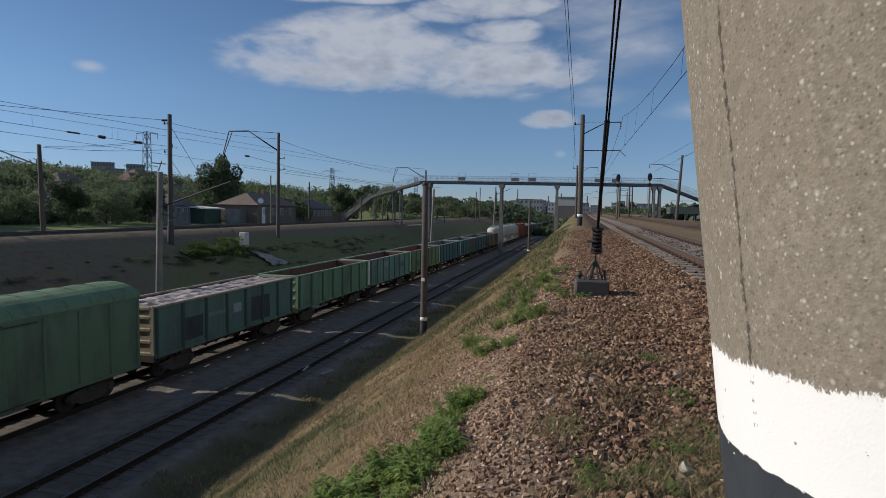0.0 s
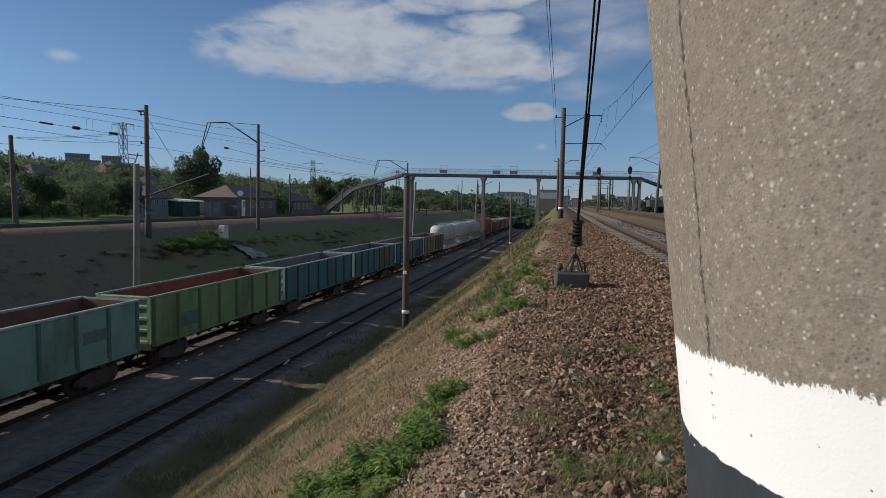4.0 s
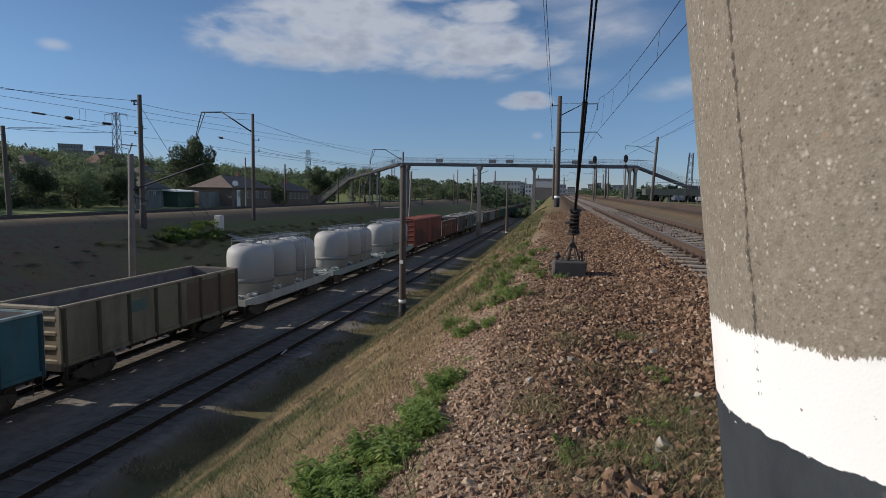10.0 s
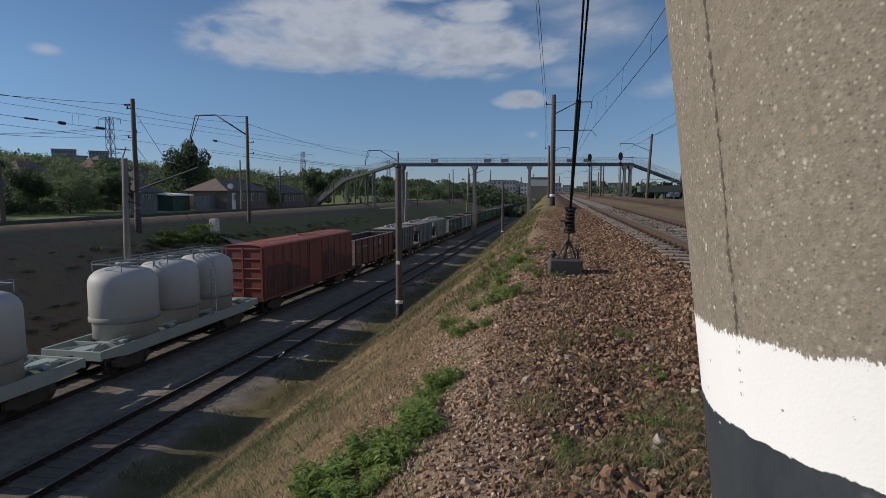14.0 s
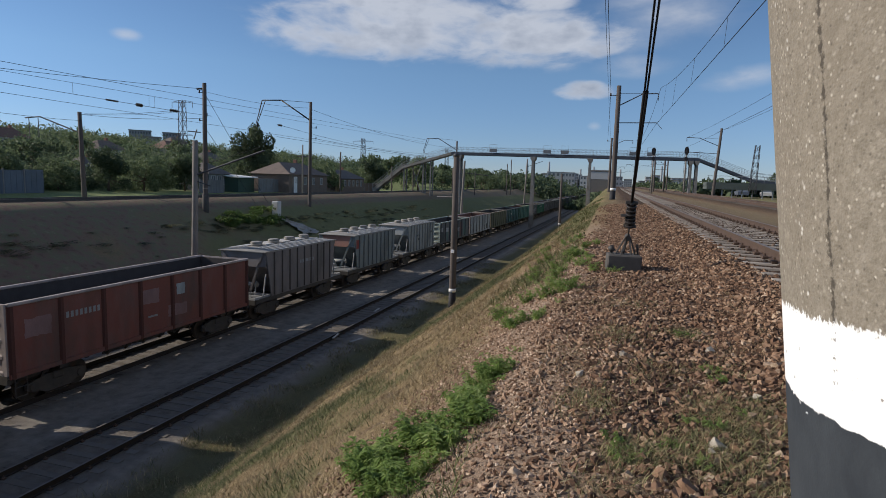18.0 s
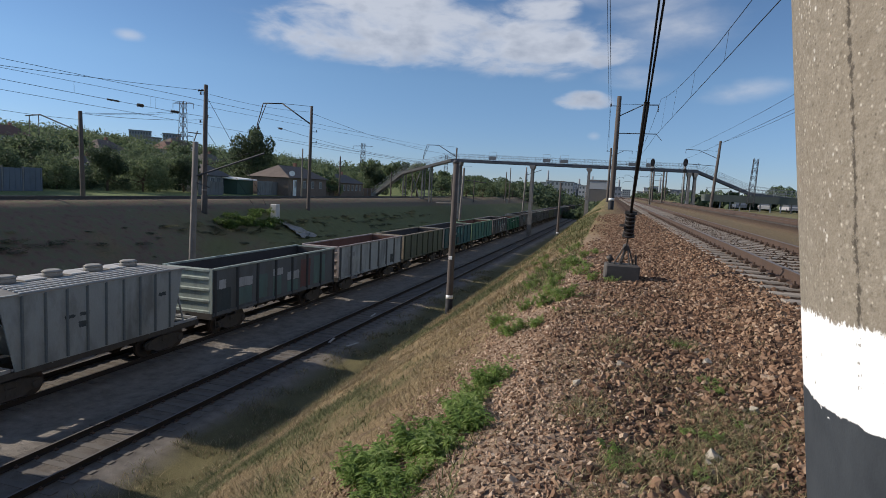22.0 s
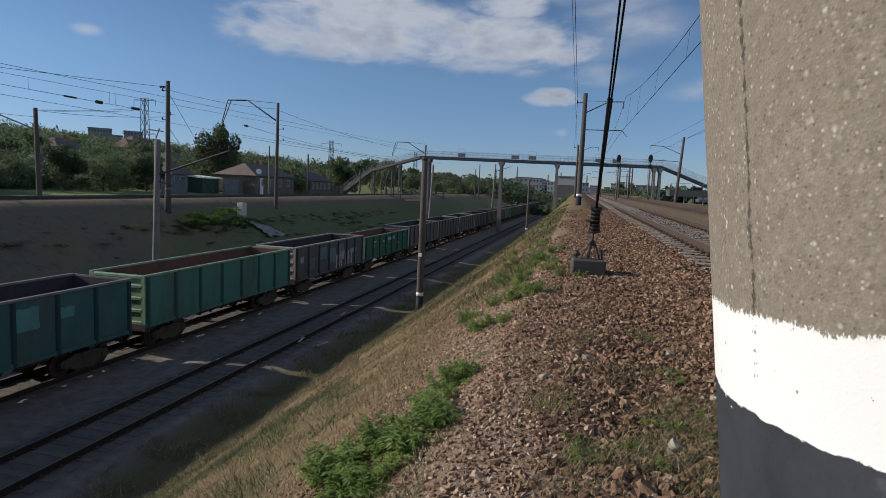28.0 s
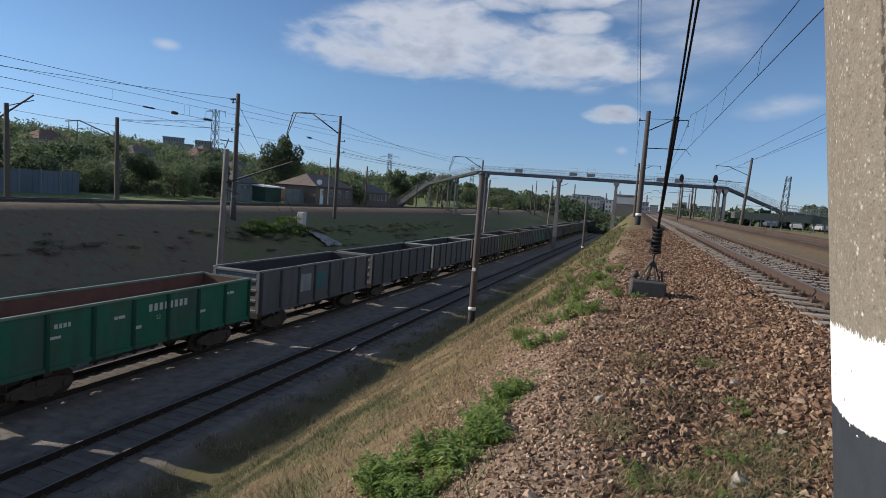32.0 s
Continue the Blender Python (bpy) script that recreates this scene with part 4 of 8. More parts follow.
def hopper(y0, y1, body, end_paint, roof, label, marks=(), frame_paint=None, ridge=None):
    """A covered hopper: sides on slanted ends, a roof with long raised seams and four loading hatches."""
    y0, y1 = along(y0, y1)
    half = (y1 - y0) / 2
    car = thing("hopper_wagon", Matrix.Identity(4), label, "hopper wagon", "wagons of the train")
    car["mid"] = (y0 + y1) / 2
    rh, eaves = 4.15, 3.76
    bm = bmesh.new()
    box(bm, -0.3, 0.3, -half, half, 0.92, 1.2)
    for s in (-1, 1):
        box(bm, s * 1.38 - 0.06, s * 1.38 + 0.06, -half, half, 0.98, 1.2)
        box(bm, -1.44, 1.44, s * half - 0.06, s * half + 0.06, 0.95, 1.22)
        box(bm, -1.4, 1.4, s * (half - 1.5) - 0.1, s * (half - 1.5) + 0.1, 1.0, 1.2)
    part("underframe", bm, m_steel_dark, car)
    for s in (-1, 1):
        bm = bmesh.new()
        prism(bm, [(-rh, eaves), (-rh + 0.55, 1.2), (rh - 0.55, 1.2), (rh, eaves)], -0.025, 0.025, axis="x")
        w = part("side_wall", bm, body, car)
        w.matrix_basis = pose(s * 1.45, 0, 0, 0, 0, 0 if s > 0 else 180)
        bm = bmesh.new()
        prism(bm, [(0.025, -0.05), (0.085, -0.03), (0.085, 0.03), (0.025, 0.05)], 1.25, eaves - 0.05, axis="z")
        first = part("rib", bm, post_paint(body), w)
        first.matrix_basis = pose(0, -3.35, 0)
        for k in range(1, 9):
            again(first, w, pose(0, lerp(-3.35, 3.35, k / 8), 0))
        bm = bmesh.new()
        box(bm, -0.03, 0.06, -rh, rh, eaves - 0.08, eaves + 0.02)
        part("eaves_rail", bm, body, w)
    for s in (-1, 1):
        for piece, coat, (ya, za), (yb, zb), wb in (("end_panel", end_paint, (rh, eaves), (rh, 2.9), 0.86), ("end_plate", body, (rh - 0.06, eaves), (rh - 0.06, 2.9), 1.42), ("end_slope", body, (rh - 0.06, 2.9), (2.25, 1.15), 1.44)):
            wa = 1.44 if piece == "end_slope" else 1.42
            bm = bmesh.new()
            vs = [bm.verts.new(p) for p in ((-wa, ya, za), (wa, ya, za), (wb, yb, zb), (-wb, yb, zb), (-wa, ya - 0.05, za), (wa, ya - 0.05, za), (wb, yb - 0.05, zb), (-wb, yb - 0.05, zb))]
            for f in ((0, 1, 2, 3), (7, 6, 5, 4), (0, 4, 5, 1), (1, 5, 6, 2), (2, 6, 7, 3), (3, 7, 4, 0)):
                bm.faces.new([vs[i] for i in f])
            bmesh.ops.recalc_face_normals(bm, faces=bm.faces)
            e = part(piece, bm, coat, car)
            e.matrix_basis = pose(0, 0, 0, 0, 0, 0 if s > 0 else 180)
        turned = pose(0, 0, 0, 0, 0, 0 if s > 0 else 180)
        for x in (-1, 1):
            bm = bmesh.new()
            prism(bm, [(rh + 0.09, eaves - 0.04), (rh + 0.03, eaves - 0.04), (half - 1.42, 1.28), (half - 1.30, 1.28)], -0.07, 0.07, axis="x")
            for v in bm.verts:
                v.co.x += x * lerp(0.16, 1.28, (v.co.z - 1.28) / (eaves - 1.32))
            part("end_brace", bm, body, car, "flat brace of the slanted end").matrix_basis = turned
            bm = bmesh.new()
            rod(bm, (x * 1.36, half - 0.85, 1.22), (x * 1.36, rh - 0.15, 2.5), 0.04, n=6)
            part("end_strut", bm, frame_paint or end_paint, car).matrix_basis = turned
            bm = bmesh.new()
            rod(bm, (x * 0.55, half - 1.25, 1.22), (x * 0.5, half - 1.5, 2.0), 0.035, n=6)
            part("end_strut", bm, frame_paint or end_paint, car).matrix_basis = turned
        bm = bmesh.new()
        for x in (-1.37, 0.0, 1.37):
            box(bm, x - 0.05, x + 0.05, half - 1.45, half - 0.05, 1.205, 1.33, 0.01)
        for y in (half - 1.45, half - 0.72, half - 0.05):
            box(bm, -1.42, 1.42, y - 0.05, y + 0.05, 1.21, 1.34, 0.01)
        part("end_platform_frame", bm, frame_paint or end_paint, car, "pale open frame over the bogie").matrix_basis = turned
        bm = bmesh.new()
        rod(bm, (-0.55, half - 1.55, 1.78), (0.45, half - 1.55, 1.78), 0.14, n=12)
        rod(bm, (0.45, half - 1.55, 1.78), (0.62, half - 1.55, 1.78), 0.09, n=10)
        box(bm, 0.15, 0.5, half - 1.2, half - 0.9, 1.34, 1.58, 0.03)
        rod(bm, (-0.9, half - 1.0, 1.4), (0.9, half - 0.6, 1.4), 0.03, n=6)
        g = part("brake_gear", bm, frame_paint or end_paint, car)
        g.matrix_basis = pose(0, 0, 0, 0, 0, 0 if s > 0 else 180)
    bm = bmesh.new()
    rings = []
    for y, rise in ((-rh - 0.14, 0.02), (-rh + 0.65, 0.14), (rh - 0.65, 0.14), (rh + 0.14, 0.02)):
        top = [(-1.52, 0), (-0.75, rise * 0.71), (0, rise), (0.75, rise * 0.71), (1.52, 0)]
        rings.append([bm.verts.new((x, y, eaves + z)) for x, z in top] + [bm.verts.new((x, y, eaves + z - 0.045)) for x, z in top[::-1]])
    for lower, upper in zip(rings, rings[1:]):
        for i in range(10):
            bm.faces.new((lower[i - 1], lower[i], upper[i], upper[i - 1]))
    for ring in (rings[0], rings[-1]):
        for i in range(4):
            bm.faces.new((ring[i], ring[i + 1], ring[8 - i], ring[9 - i]))
    bmesh.ops.recalc_face_normals(bm, faces=bm.faces)
    part("roof", bm, roof, car)
    bm = bmesh.new()
    box(bm, -0.045, 0.045, -rh + 0.75, rh - 0.75, 0.0, 0.045, 0.012)
    first = part("roof_corrugation", bm, ridge or roof, car)
    places = [(x, eaves + (0.14 - 0.053 * abs(x) if abs(x) < 0.75 else 0.20 - 0.133 * abs(x))) for x in (-1.42, -1.19, -0.96, -0.73, -0.5, 0.5, 0.73, 0.96, 1.19, 1.42)]
    first.matrix_basis = pose(places[0][0], 0, places[0][1])
    for x, z in places[1:]:
        again(first, car, pose(x, 0, z))
    bm = bmesh.new()
    box(bm, -0.34, 0.34, -0.42, 0.42, eaves + 0.14, eaves + 0.20, 0.015)
    first = part("walkway_plate", bm, ridge or roof, car)
    first.matrix_basis = pose(-0.1, -1.8, 0)
    for y in (0.0, 1.8):
        again(first, car, pose(-0.1, y, 0))
    bm = bmesh.new()
    rod(bm, (0, 0, eaves + 0.12), (0, 0, eaves + 0.33), 0.33, n=18)
    rod(bm, (0, 0, eaves + 0.33), (0, 0, eaves + 0.40), 0.37, 0.26, n=18)
    first = part("loading_hatch", bm, roof, car)
    first.matrix_basis = pose(-0.1, -2.7, 0)
    for y in (-0.9, 0.9, 2.7):
        again(first, car, pose(-0.1, y, 0))
    for y in (-1.2, 1.2):
        bm = bmesh.new()
        prism(bm, [(-1.3, 1.2), (1.3, 1.2), (0.4, 0.55), (-0.4, 0.55)], y - 0.7, y + 0.7)
        part("discharge_chute", bm, m_steel_dark, car)
    for mark in marks:
        mark(car, half, eaves)
    running_gear(car, half, half - 1.7)
    return car


def lettering(text, y, z, size, material, x=1.479):
    """Painted characters on the near side."""
    def make(car, half, top):
        cu = bpy.data.curves.new("lettering", "FONT")
        cu.body, cu.size, cu.extrude, cu.align_x = text, size, 0.001, "CENTER"
        tmp = bpy.data.objects.new("lettering", cu)
        scene.collection.objects.link(tmp)
        me = bpy.data.meshes.new_from_object(tmp.evaluated_get(bpy.context.evaluated_depsgraph_get()))
        bpy.data.objects.remove(tmp)
        me.materials.append(material)
        put("lettering", me, car, pose(x, lerp(-half, half, y), z, 90, 0, 90), "faded white painted characters")
    return make


def bars(y, z, widths, height, material, x=1.479):
    """Unreadable or withheld writing as plain bars."""
    def make(car, half, top):
        bm = bmesh.new()
        at = lerp(-half, half, y)
        for w in widths:
            box(bm, x - 0.004, x, at, at + w, z, z + height)
            at += w + height * 0.35
        part("lettering", bm, material, car, "white painted marking")
    return make


p_white = mat("faded_white_lettering", (0.52, 0.54, 0.53), 0.8, 0, 0.2, 8, 60)
p_orange = paint("ochre_graffiti", (0.36, 0.19, 0.055), dirt=(0.10, 0.10, 0.09), amount=0.5, var=0.3)
p_rustpatch = paint("rust_primer", (0.15, 0.10, 0.058), dirt=(0.09, 0.07, 0.06), amount=0.5, var=0.3)
p_silver = paint("silver_graffiti", (0.40, 0.42, 0.43), dirt=(0.12, 0.13, 0.13), amount=0.5, var=0.25)
p_pale = paint("pale_touch_up", (0.33, 0.37, 0.38), dirt=(0.13, 0.15, 0.15), amount=0.55, var=0.25)
p_tealpatch = paint("bright_teal_touch_up", (0.10, 0.27, 0.26), amount=0.3)
p_rustdim = paint("rust_streaked_olive", (0.15, 0.11, 0.075), dirt=(0.10, 0.08, 0.06), amount=0.6, var=0.3)
p_dim = paint("dimmed_lettering", (0.30, 0.32, 0.32), dirt=(0.12, 0.13, 0.13), amount=0.6, var=0.25)
p_dusk = paint("dull_overpaint", (0.055, 0.07, 0.075), dirt=(0.04, 0.042, 0.042), amount=0.5, var=0.3)
p_mauve = paint("faded_mauve_plate", (0.24, 0.15, 0.145), dirt=(0.14, 0.08, 0.07), amount=0.6, var=0.25)
p_maroon = paint("dull_maroon_graffiti", (0.15, 0.075, 0.07), dirt=(0.09, 0.08, 0.075), amount=0.6, var=0.3)
p_teal_dim = paint("dull_teal_graffiti", (0.115, 0.19, 0.175), dirt=(0.10, 0.12, 0.115), amount=0.6, var=0.3)
p_teal_pale = paint("pale_teal_graffiti", (0.14, 0.23, 0.225), dirt=(0.10, 0.13, 0.13), amount=0.6, var=0.3)
p_red = paint("red_graffiti", (0.30, 0.06, 0.045), amount=0.4)
p_soot = paint("soot_over_red", (0.105, 0.048, 0.042), dirt=(0.045, 0.035, 0.034), amount=0.8, var=0.3)

# insides of the open wagons
i_rust = mat("rusty_inside", (0.155, 0.085, 0.066), 0.9, 0, 0.25, 2, 30, dirt=(0.08, 0.05, 0.04), dirt_amount=0.6)
i_red = mat("red_brown_inside", (0.23, 0.085, 0.065), 0.9, 0, 0.25, 2, 30, dirt=(0.12, 0.06, 0.05), dirt_amount=0.6)
i_grey = mat("grey_inside", (0.17, 0.16, 0.155), 0.9, 0, 0.25, 2, 30, dirt=(0.09, 0.08, 0.075), dirt_amount=0.6)
i_dark = mat("dark_inside", (0.06, 0.055, 0.055), 0.9, 0, 0.3, 2, 30)

WAGONS = []
POSTS = {}


def green(name, c, amount=0.55):
    c = tuple(v * 1.15 for v in c)
    return paint(name, c, dirt=(0.075, 0.075, 0.065), amount=amount)


b_loaded, b_green = green("dark_green_body", (0.10, 0.175, 0.145)), green("green_body", (0.135, 0.25, 0.15))
b_light, b_lime = green("sea_green_body", (0.15, 0.27, 0.215)), green("lime_green_body", (0.165, 0.24, 0.115))
b_teal1, b_teal2 = green("teal_body", (0.055, 0.145, 0.155)), green("dull_teal_body", (0.052, 0.15, 0.15))
b_blue, b_olive = green("blue_body", (0.045, 0.13, 0.155)), green("olive_body", (0.20, 0.185, 0.125))
b_redg, b_grey = green("brown_red_body", (0.17, 0.065, 0.05)), green("dark_grey_body", (0.105, 0.115, 0.12))
b_pale, b_og = green("pale_grey_body", (0.33, 0.36, 0.36)), green("olive_green_body", (0.105, 0.12, 0.08))
b_turq, b_mint = green("turquoise_body", (0.038, 0.11, 0.115)), green("mint_body", (0.06, 0.175, 0.142))
b_bright, b_slate = green("bright_green_body", (0.022, 0.125, 0.075)), green("slate_body", (0.085, 0.095, 0.10))
e_grey, e_green = green("grey_green_end", (0.30, 0.34, 0.30)), green("green_end", (0.20, 0.30, 0.19))
e_teal, e_tan = green("pale_teal_end", (0.27, 0.34, 0.33)), green("tan_end", (0.31, 0.26, 0.19))
e_pink, e_dark = green("pinkish_grey_end", (0.33, 0.28, 0.26)), green("dark_end", (0.17, 0.17, 0.17))
t_white = mat("dusty_white_tank", (0.45, 0.445, 0.43), 0.6, 0, 0.06, 2.2, 40, bump=0.05, dirt=(0.42, 0.41, 0.38), dirt_amount=0.55, streak=5)
f_white, f_teal = paint("dusty_white_frame", (0.50, 0.52, 0.50), dirt=(0.28, 0.27, 0.25)), paint("pale_teal_frame", (0.33, 0.39, 0.365), dirt=(0.36, 0.37, 0.35), amount=0.7)
h_dark, h_slate, h_pale = green("brown_grey_hopper", (0.18, 0.16, 0.152)), green("slate_blue_hopper", (0.19, 0.215, 0.212)), green("pale_blue_hopper", (0.265, 0.285, 0.28))
r_hop = mat("cement_dusted_roof", (0.30, 0.282, 0.255), 0.9, 0, 0.2, 2, 40, dirt=(0.20, 0.19, 0.175), dirt_amount=0.6)
r_ridge = mat("pale_roof_ridge", (0.56, 0.54, 0.51), 0.9, 0, 0.15, 2, 40, dirt=(0.30, 0.28, 0.26), dirt_amount=0.5)
h_frame = paint("dusty_pale_hopper_frame", (0.36, 0.36, 0.35), dirt=(0.18, 0.17, 0.16))
load_mat = mat("pinkish_scrap", (0.50, 0.43, 0.40), 0.85, 0, 0.35, 3, 20, dirt=(0.12, 0.085, 0.075), dirt_amount=0.85, depth=0.05, bump=0.6)

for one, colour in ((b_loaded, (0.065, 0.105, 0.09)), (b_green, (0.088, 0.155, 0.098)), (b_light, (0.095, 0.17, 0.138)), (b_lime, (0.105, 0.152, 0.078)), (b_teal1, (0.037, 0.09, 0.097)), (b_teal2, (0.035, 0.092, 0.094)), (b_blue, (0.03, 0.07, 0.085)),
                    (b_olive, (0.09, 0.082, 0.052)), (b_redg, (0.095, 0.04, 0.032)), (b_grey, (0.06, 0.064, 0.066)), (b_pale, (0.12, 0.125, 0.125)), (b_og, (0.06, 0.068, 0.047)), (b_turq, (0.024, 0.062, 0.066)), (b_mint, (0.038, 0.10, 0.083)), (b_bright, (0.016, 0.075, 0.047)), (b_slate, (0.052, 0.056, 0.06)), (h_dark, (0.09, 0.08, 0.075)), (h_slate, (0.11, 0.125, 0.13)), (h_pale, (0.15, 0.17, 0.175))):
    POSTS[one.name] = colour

W = WAGONS.append
W(gondola(-5.2, 7.2, b_green, e_green, i_rust, "green open wagon, rusty inside"))
W(covered(8.3, 21.7, green("boxcar_green", (0.115, 0.185, 0.11)), green("boxcar_roof", (0.13, 0.21, 0.115)), "green covered wagon with an arched roof", 4.62, 0.6, 9))
W(gondola(22.6, 35.0, b_loaded, e_tan, i_rust, "dark green open wagon heaped with pale pinkish load", load=load_mat, marks=[bars(0.31, 2.35, (0.11,) * 8, 0.2, p_dim), patch(0.48, 0.54, 2.2, 2.7, p_pale), patch(0.62, 0.78, 1.4, 2.8, p_dusk), patch(0.16, 0.27, 1.5, 2.6, p_dusk)]))
W(gondola(35.9, 48.4, b_green, e_green, i_rust, "faded green open wagon, rusty red inside"))
W(gondola(49.2, 60.85, b_light, e_grey, i_rust, "sea-green open wagon with brown inside", marks=[patch(0.31, 0.41, 2.5, 3.0, p_pale), patch(0.74, 0.84, 2.1, 2.6, b_loaded)]))
W(gondola(61.7, 73.9, b_lime, e_green, i_red, "lime-green open wagon with red inside", marks=[patch(0.17, 0.28, 1.6, 2.3, b_loaded)]))
W(gondola(74.65, 86.95, b_teal1, e_teal, i_grey, "teal open wagon with grey inside"))
W(gondola(87.8, 99.95, b_teal2, e_teal, i_grey, "dull teal open wagon with a rust-primed rear panel", marks=[patch(0.585, 0.70, 1.3, 3.3, p_rustpatch), patch(0.73, 0.84, 1.3, 3.3, p_rustpatch)]))
W(gondola(100.65, 112.8, b_blue, e_teal, i_grey, "blue open wagon with an ochre graffiti stripe", marks=[patch(0.515, 0.645, 1.3, 3.32, p_orange, skew=0.25), patch(0.665, 0.715, 1.3, 3.32, p_orange, skew=0.35), patch(0.575, 0.655, 2.35, 3.2, b_teal1, 0.041), patch(0.72, 0.86, 1.3, 2.2, p_dusk), bars(0.17, 2.45, (0.11,) * 8, 0.22, p_dim), patch(0.33, 0.39, 2.1, 2.5, p_dim)]))
W(gondola(113.6, 125.75, b_olive, e_tan, i_grey, "olive-brown open wagon, grey inside", marks=[patch(0.30, 0.38, 2.5, 3.0, p_teal_dim), patch(0.62, 0.98, 1.3, 3.2, p_rustdim)]))
W(cement_tanks(126.7, 139.4, t_white, f_white, "white three-tank cement wagon on a dusty frame"))
W(cement_tanks(140.3, 153.05, t_white, f_teal, "white three-tank cement wagon on a pale teal frame"))
W(cement_tanks(153.95, 166.7, t_white, f_teal, "white three-tank cement wagon on a pale teal frame"))
W(covered(167.6, 183.75, paint("red_oxide_body", (0.225, 0.07, 0.05), dirt=(0.13, 0.05, 0.04)), paint("red_oxide_roof", (0.33, 0.115, 0.085), dirt=(0.2, 0.08, 0.065)), "tall red-oxide covered wagon with a soot-stained side", 4.62, 0.16, 12, lower=p_soot))
W(gondola(184.7, 197.3, b_redg, e_pink, i_dark, "brown-red open wagon with a dark inside", top=3.62, marks=[bars(0.165, 2.72, (0.11,) * 8, 0.22, p_dim), patch(0.43, 0.51, 2.5, 3.1, p_mauve), patch(0.592, 0.632, 2.6, 3.1, p_pale, ragged=0.02), patch(0.045, 0.12, 2.35, 3.0, p_mauve), patch(0.55, 0.64, 1.7, 2.2, p_mauve), bars(0.46, 1.9, (0.3, 0.2), 0.08, p_dim)]))
W(hopper(198.0, 208.1, h_dark, h_dark, r_hop, "brown-grey cement hopper wagon with dusty roof hatches", marks=[bars(0.45, 2.72, (0.11,) * 4 + (0.25,) + (0.11,) * 4, 0.2, p_dim, 1.482)], frame_paint=h_frame, ridge=r_ridge))
W(hopper(209.3, 219.4, h_slate, green("red_hopper_end", (0.32, 0.17, 0.13)), r_hop, "slate-grey cement hopper wagon with a reddish end", marks=[patch(0.125, 0.19, 2.75, 3.4, p_red, 0.036)], frame_paint=h_frame, ridge=r_ridge))
W(hopper(220.6, 230.85, h_pale, paint("white_hopper_end", (0.45, 0.47, 0.46)), r_hop, "pale blue-grey cement hopper wagon", marks=[patch(0.33, 0.37, 2.6, 2.72, p_dusk, 0.036), patch(0.39, 0.43, 2.62, 2.74, p_dusk, 0.036), patch(0.385, 0.42, 2.2, 2.4, p_dusk, 0.036), patch(0.76, 0.80, 2.7, 2.85, p_dusk, 0.036)], frame_paint=h_frame, ridge=r_ridge))
W(gondola(231.9, 244.4, b_grey, e_grey, i_dark, "dark grey open wagon covered in faded teal and silver graffiti", marks=[patch(0.02, 0.11, 1.3, 2.4, p_dusk), patch(0.035, 0.075, 2.4, 2.85, p_silver, 0.041, ragged=0.03), patch(0.15, 0.255, 2.3, 2.75, p_silver, 0.041), patch(0.15, 0.25, 1.35, 2.25, p_teal_dim), patch(0.285, 0.365, 1.4, 2.7, p_teal_dim), patch(0.41, 0.49, 2.45, 2.85, p_silver, 0.041), patch(0.41, 0.48, 1.3, 2.4, p_teal_dim), patch(0.53, 0.635, 2.0, 2.5, p_silver, 0.041), patch(0.53, 0.63, 1.3, 1.95, p_teal_dim), patch(0.65, 0.745, 1.35, 3.1, p_maroon), patch(0.78, 0.90, 1.35, 3.15, p_teal_dim)]))
W(gondola(245.3, 257.5, b_pale, e_pink, i_rust, "pale grey open wagon with a rusty inside", marks=[patch(0.79, 0.84, 1.3, 2.05, p_dusk), patch(0.1, 0.2, 2.6, 2.9, p_dim)]))
W(gondola(258.3, 270.45, b_og, e_tan, i_dark, "olive-green open wagon with a dark inside"))
W(gondola(271.3, 283.5, b_turq, e_dark, i_dark, "dark turquoise open wagon with bright touched-up panels", marks=[bars(0.302, 2.42, (0.11,) * 8, 0.24, p_white), patch(0.455, 0.505, 2.6, 3.15, p_tealpatch), patch(0.57, 0.65, 2.3, 3.1, p_tealpatch), patch(0.71, 0.77, 2.45, 2.85, p_tealpatch), bars(0.343, 1.98, (0.12, 0.12), 0.14, p_dim), patch(0.23, 0.27, 1.4, 1.8, p_tealpatch), patch(0.435, 0.53, 1.35, 2.1, p_dusk), patch(0.15, 0.21, 1.7, 2.9, p_teal_dim)]))
W(gondola(284.4, 297.2, b_mint, e_green, i_rust, "mint-green open wagon with a brown inside"))
W(gondola(298.1, 310.0, b_slate, e_pink, i_dark, "slate-grey open wagon with silver graffiti", marks=[patch(0.05, 0.095, 2.3, 2.75, p_pale), patch(0.15, 0.24, 1.7, 2.5, p_teal_dim), patch(0.29, 0.40, 2.2, 3.1, p_teal_pale), patch(0.45, 0.535, 1.8, 2.9, p_teal_pale), patch(0.57, 0.67, 2.4, 3.1, p_teal_pale),
  patch(0.54, 0.605, 1.3, 2.3, p_silver, 0.043), patch(0.605, 0.675, 1.9, 2.45, p_silver, 0.043, ragged=0.1), patch(0.615, 0.64, 1.3, 1.9, p_silver, 0.043), patch(0.69, 0.715, 1.3, 2.45, p_silver, 0.043, 0.2), patch(0.735, 0.765, 1.3, 2.5, p_silver, 0.043, -0.15), patch(0.70, 0.76, 1.75, 1.95, p_silver, 0.045), patch(0.785, 0.81, 1.3, 2.5, p_silver, 0.043), patch(0.775, 0.885, 2.2, 2.55, p_silver, 0.045), patch(0.85, 0.875, 1.5, 2.2, p_silver, 0.043)]))
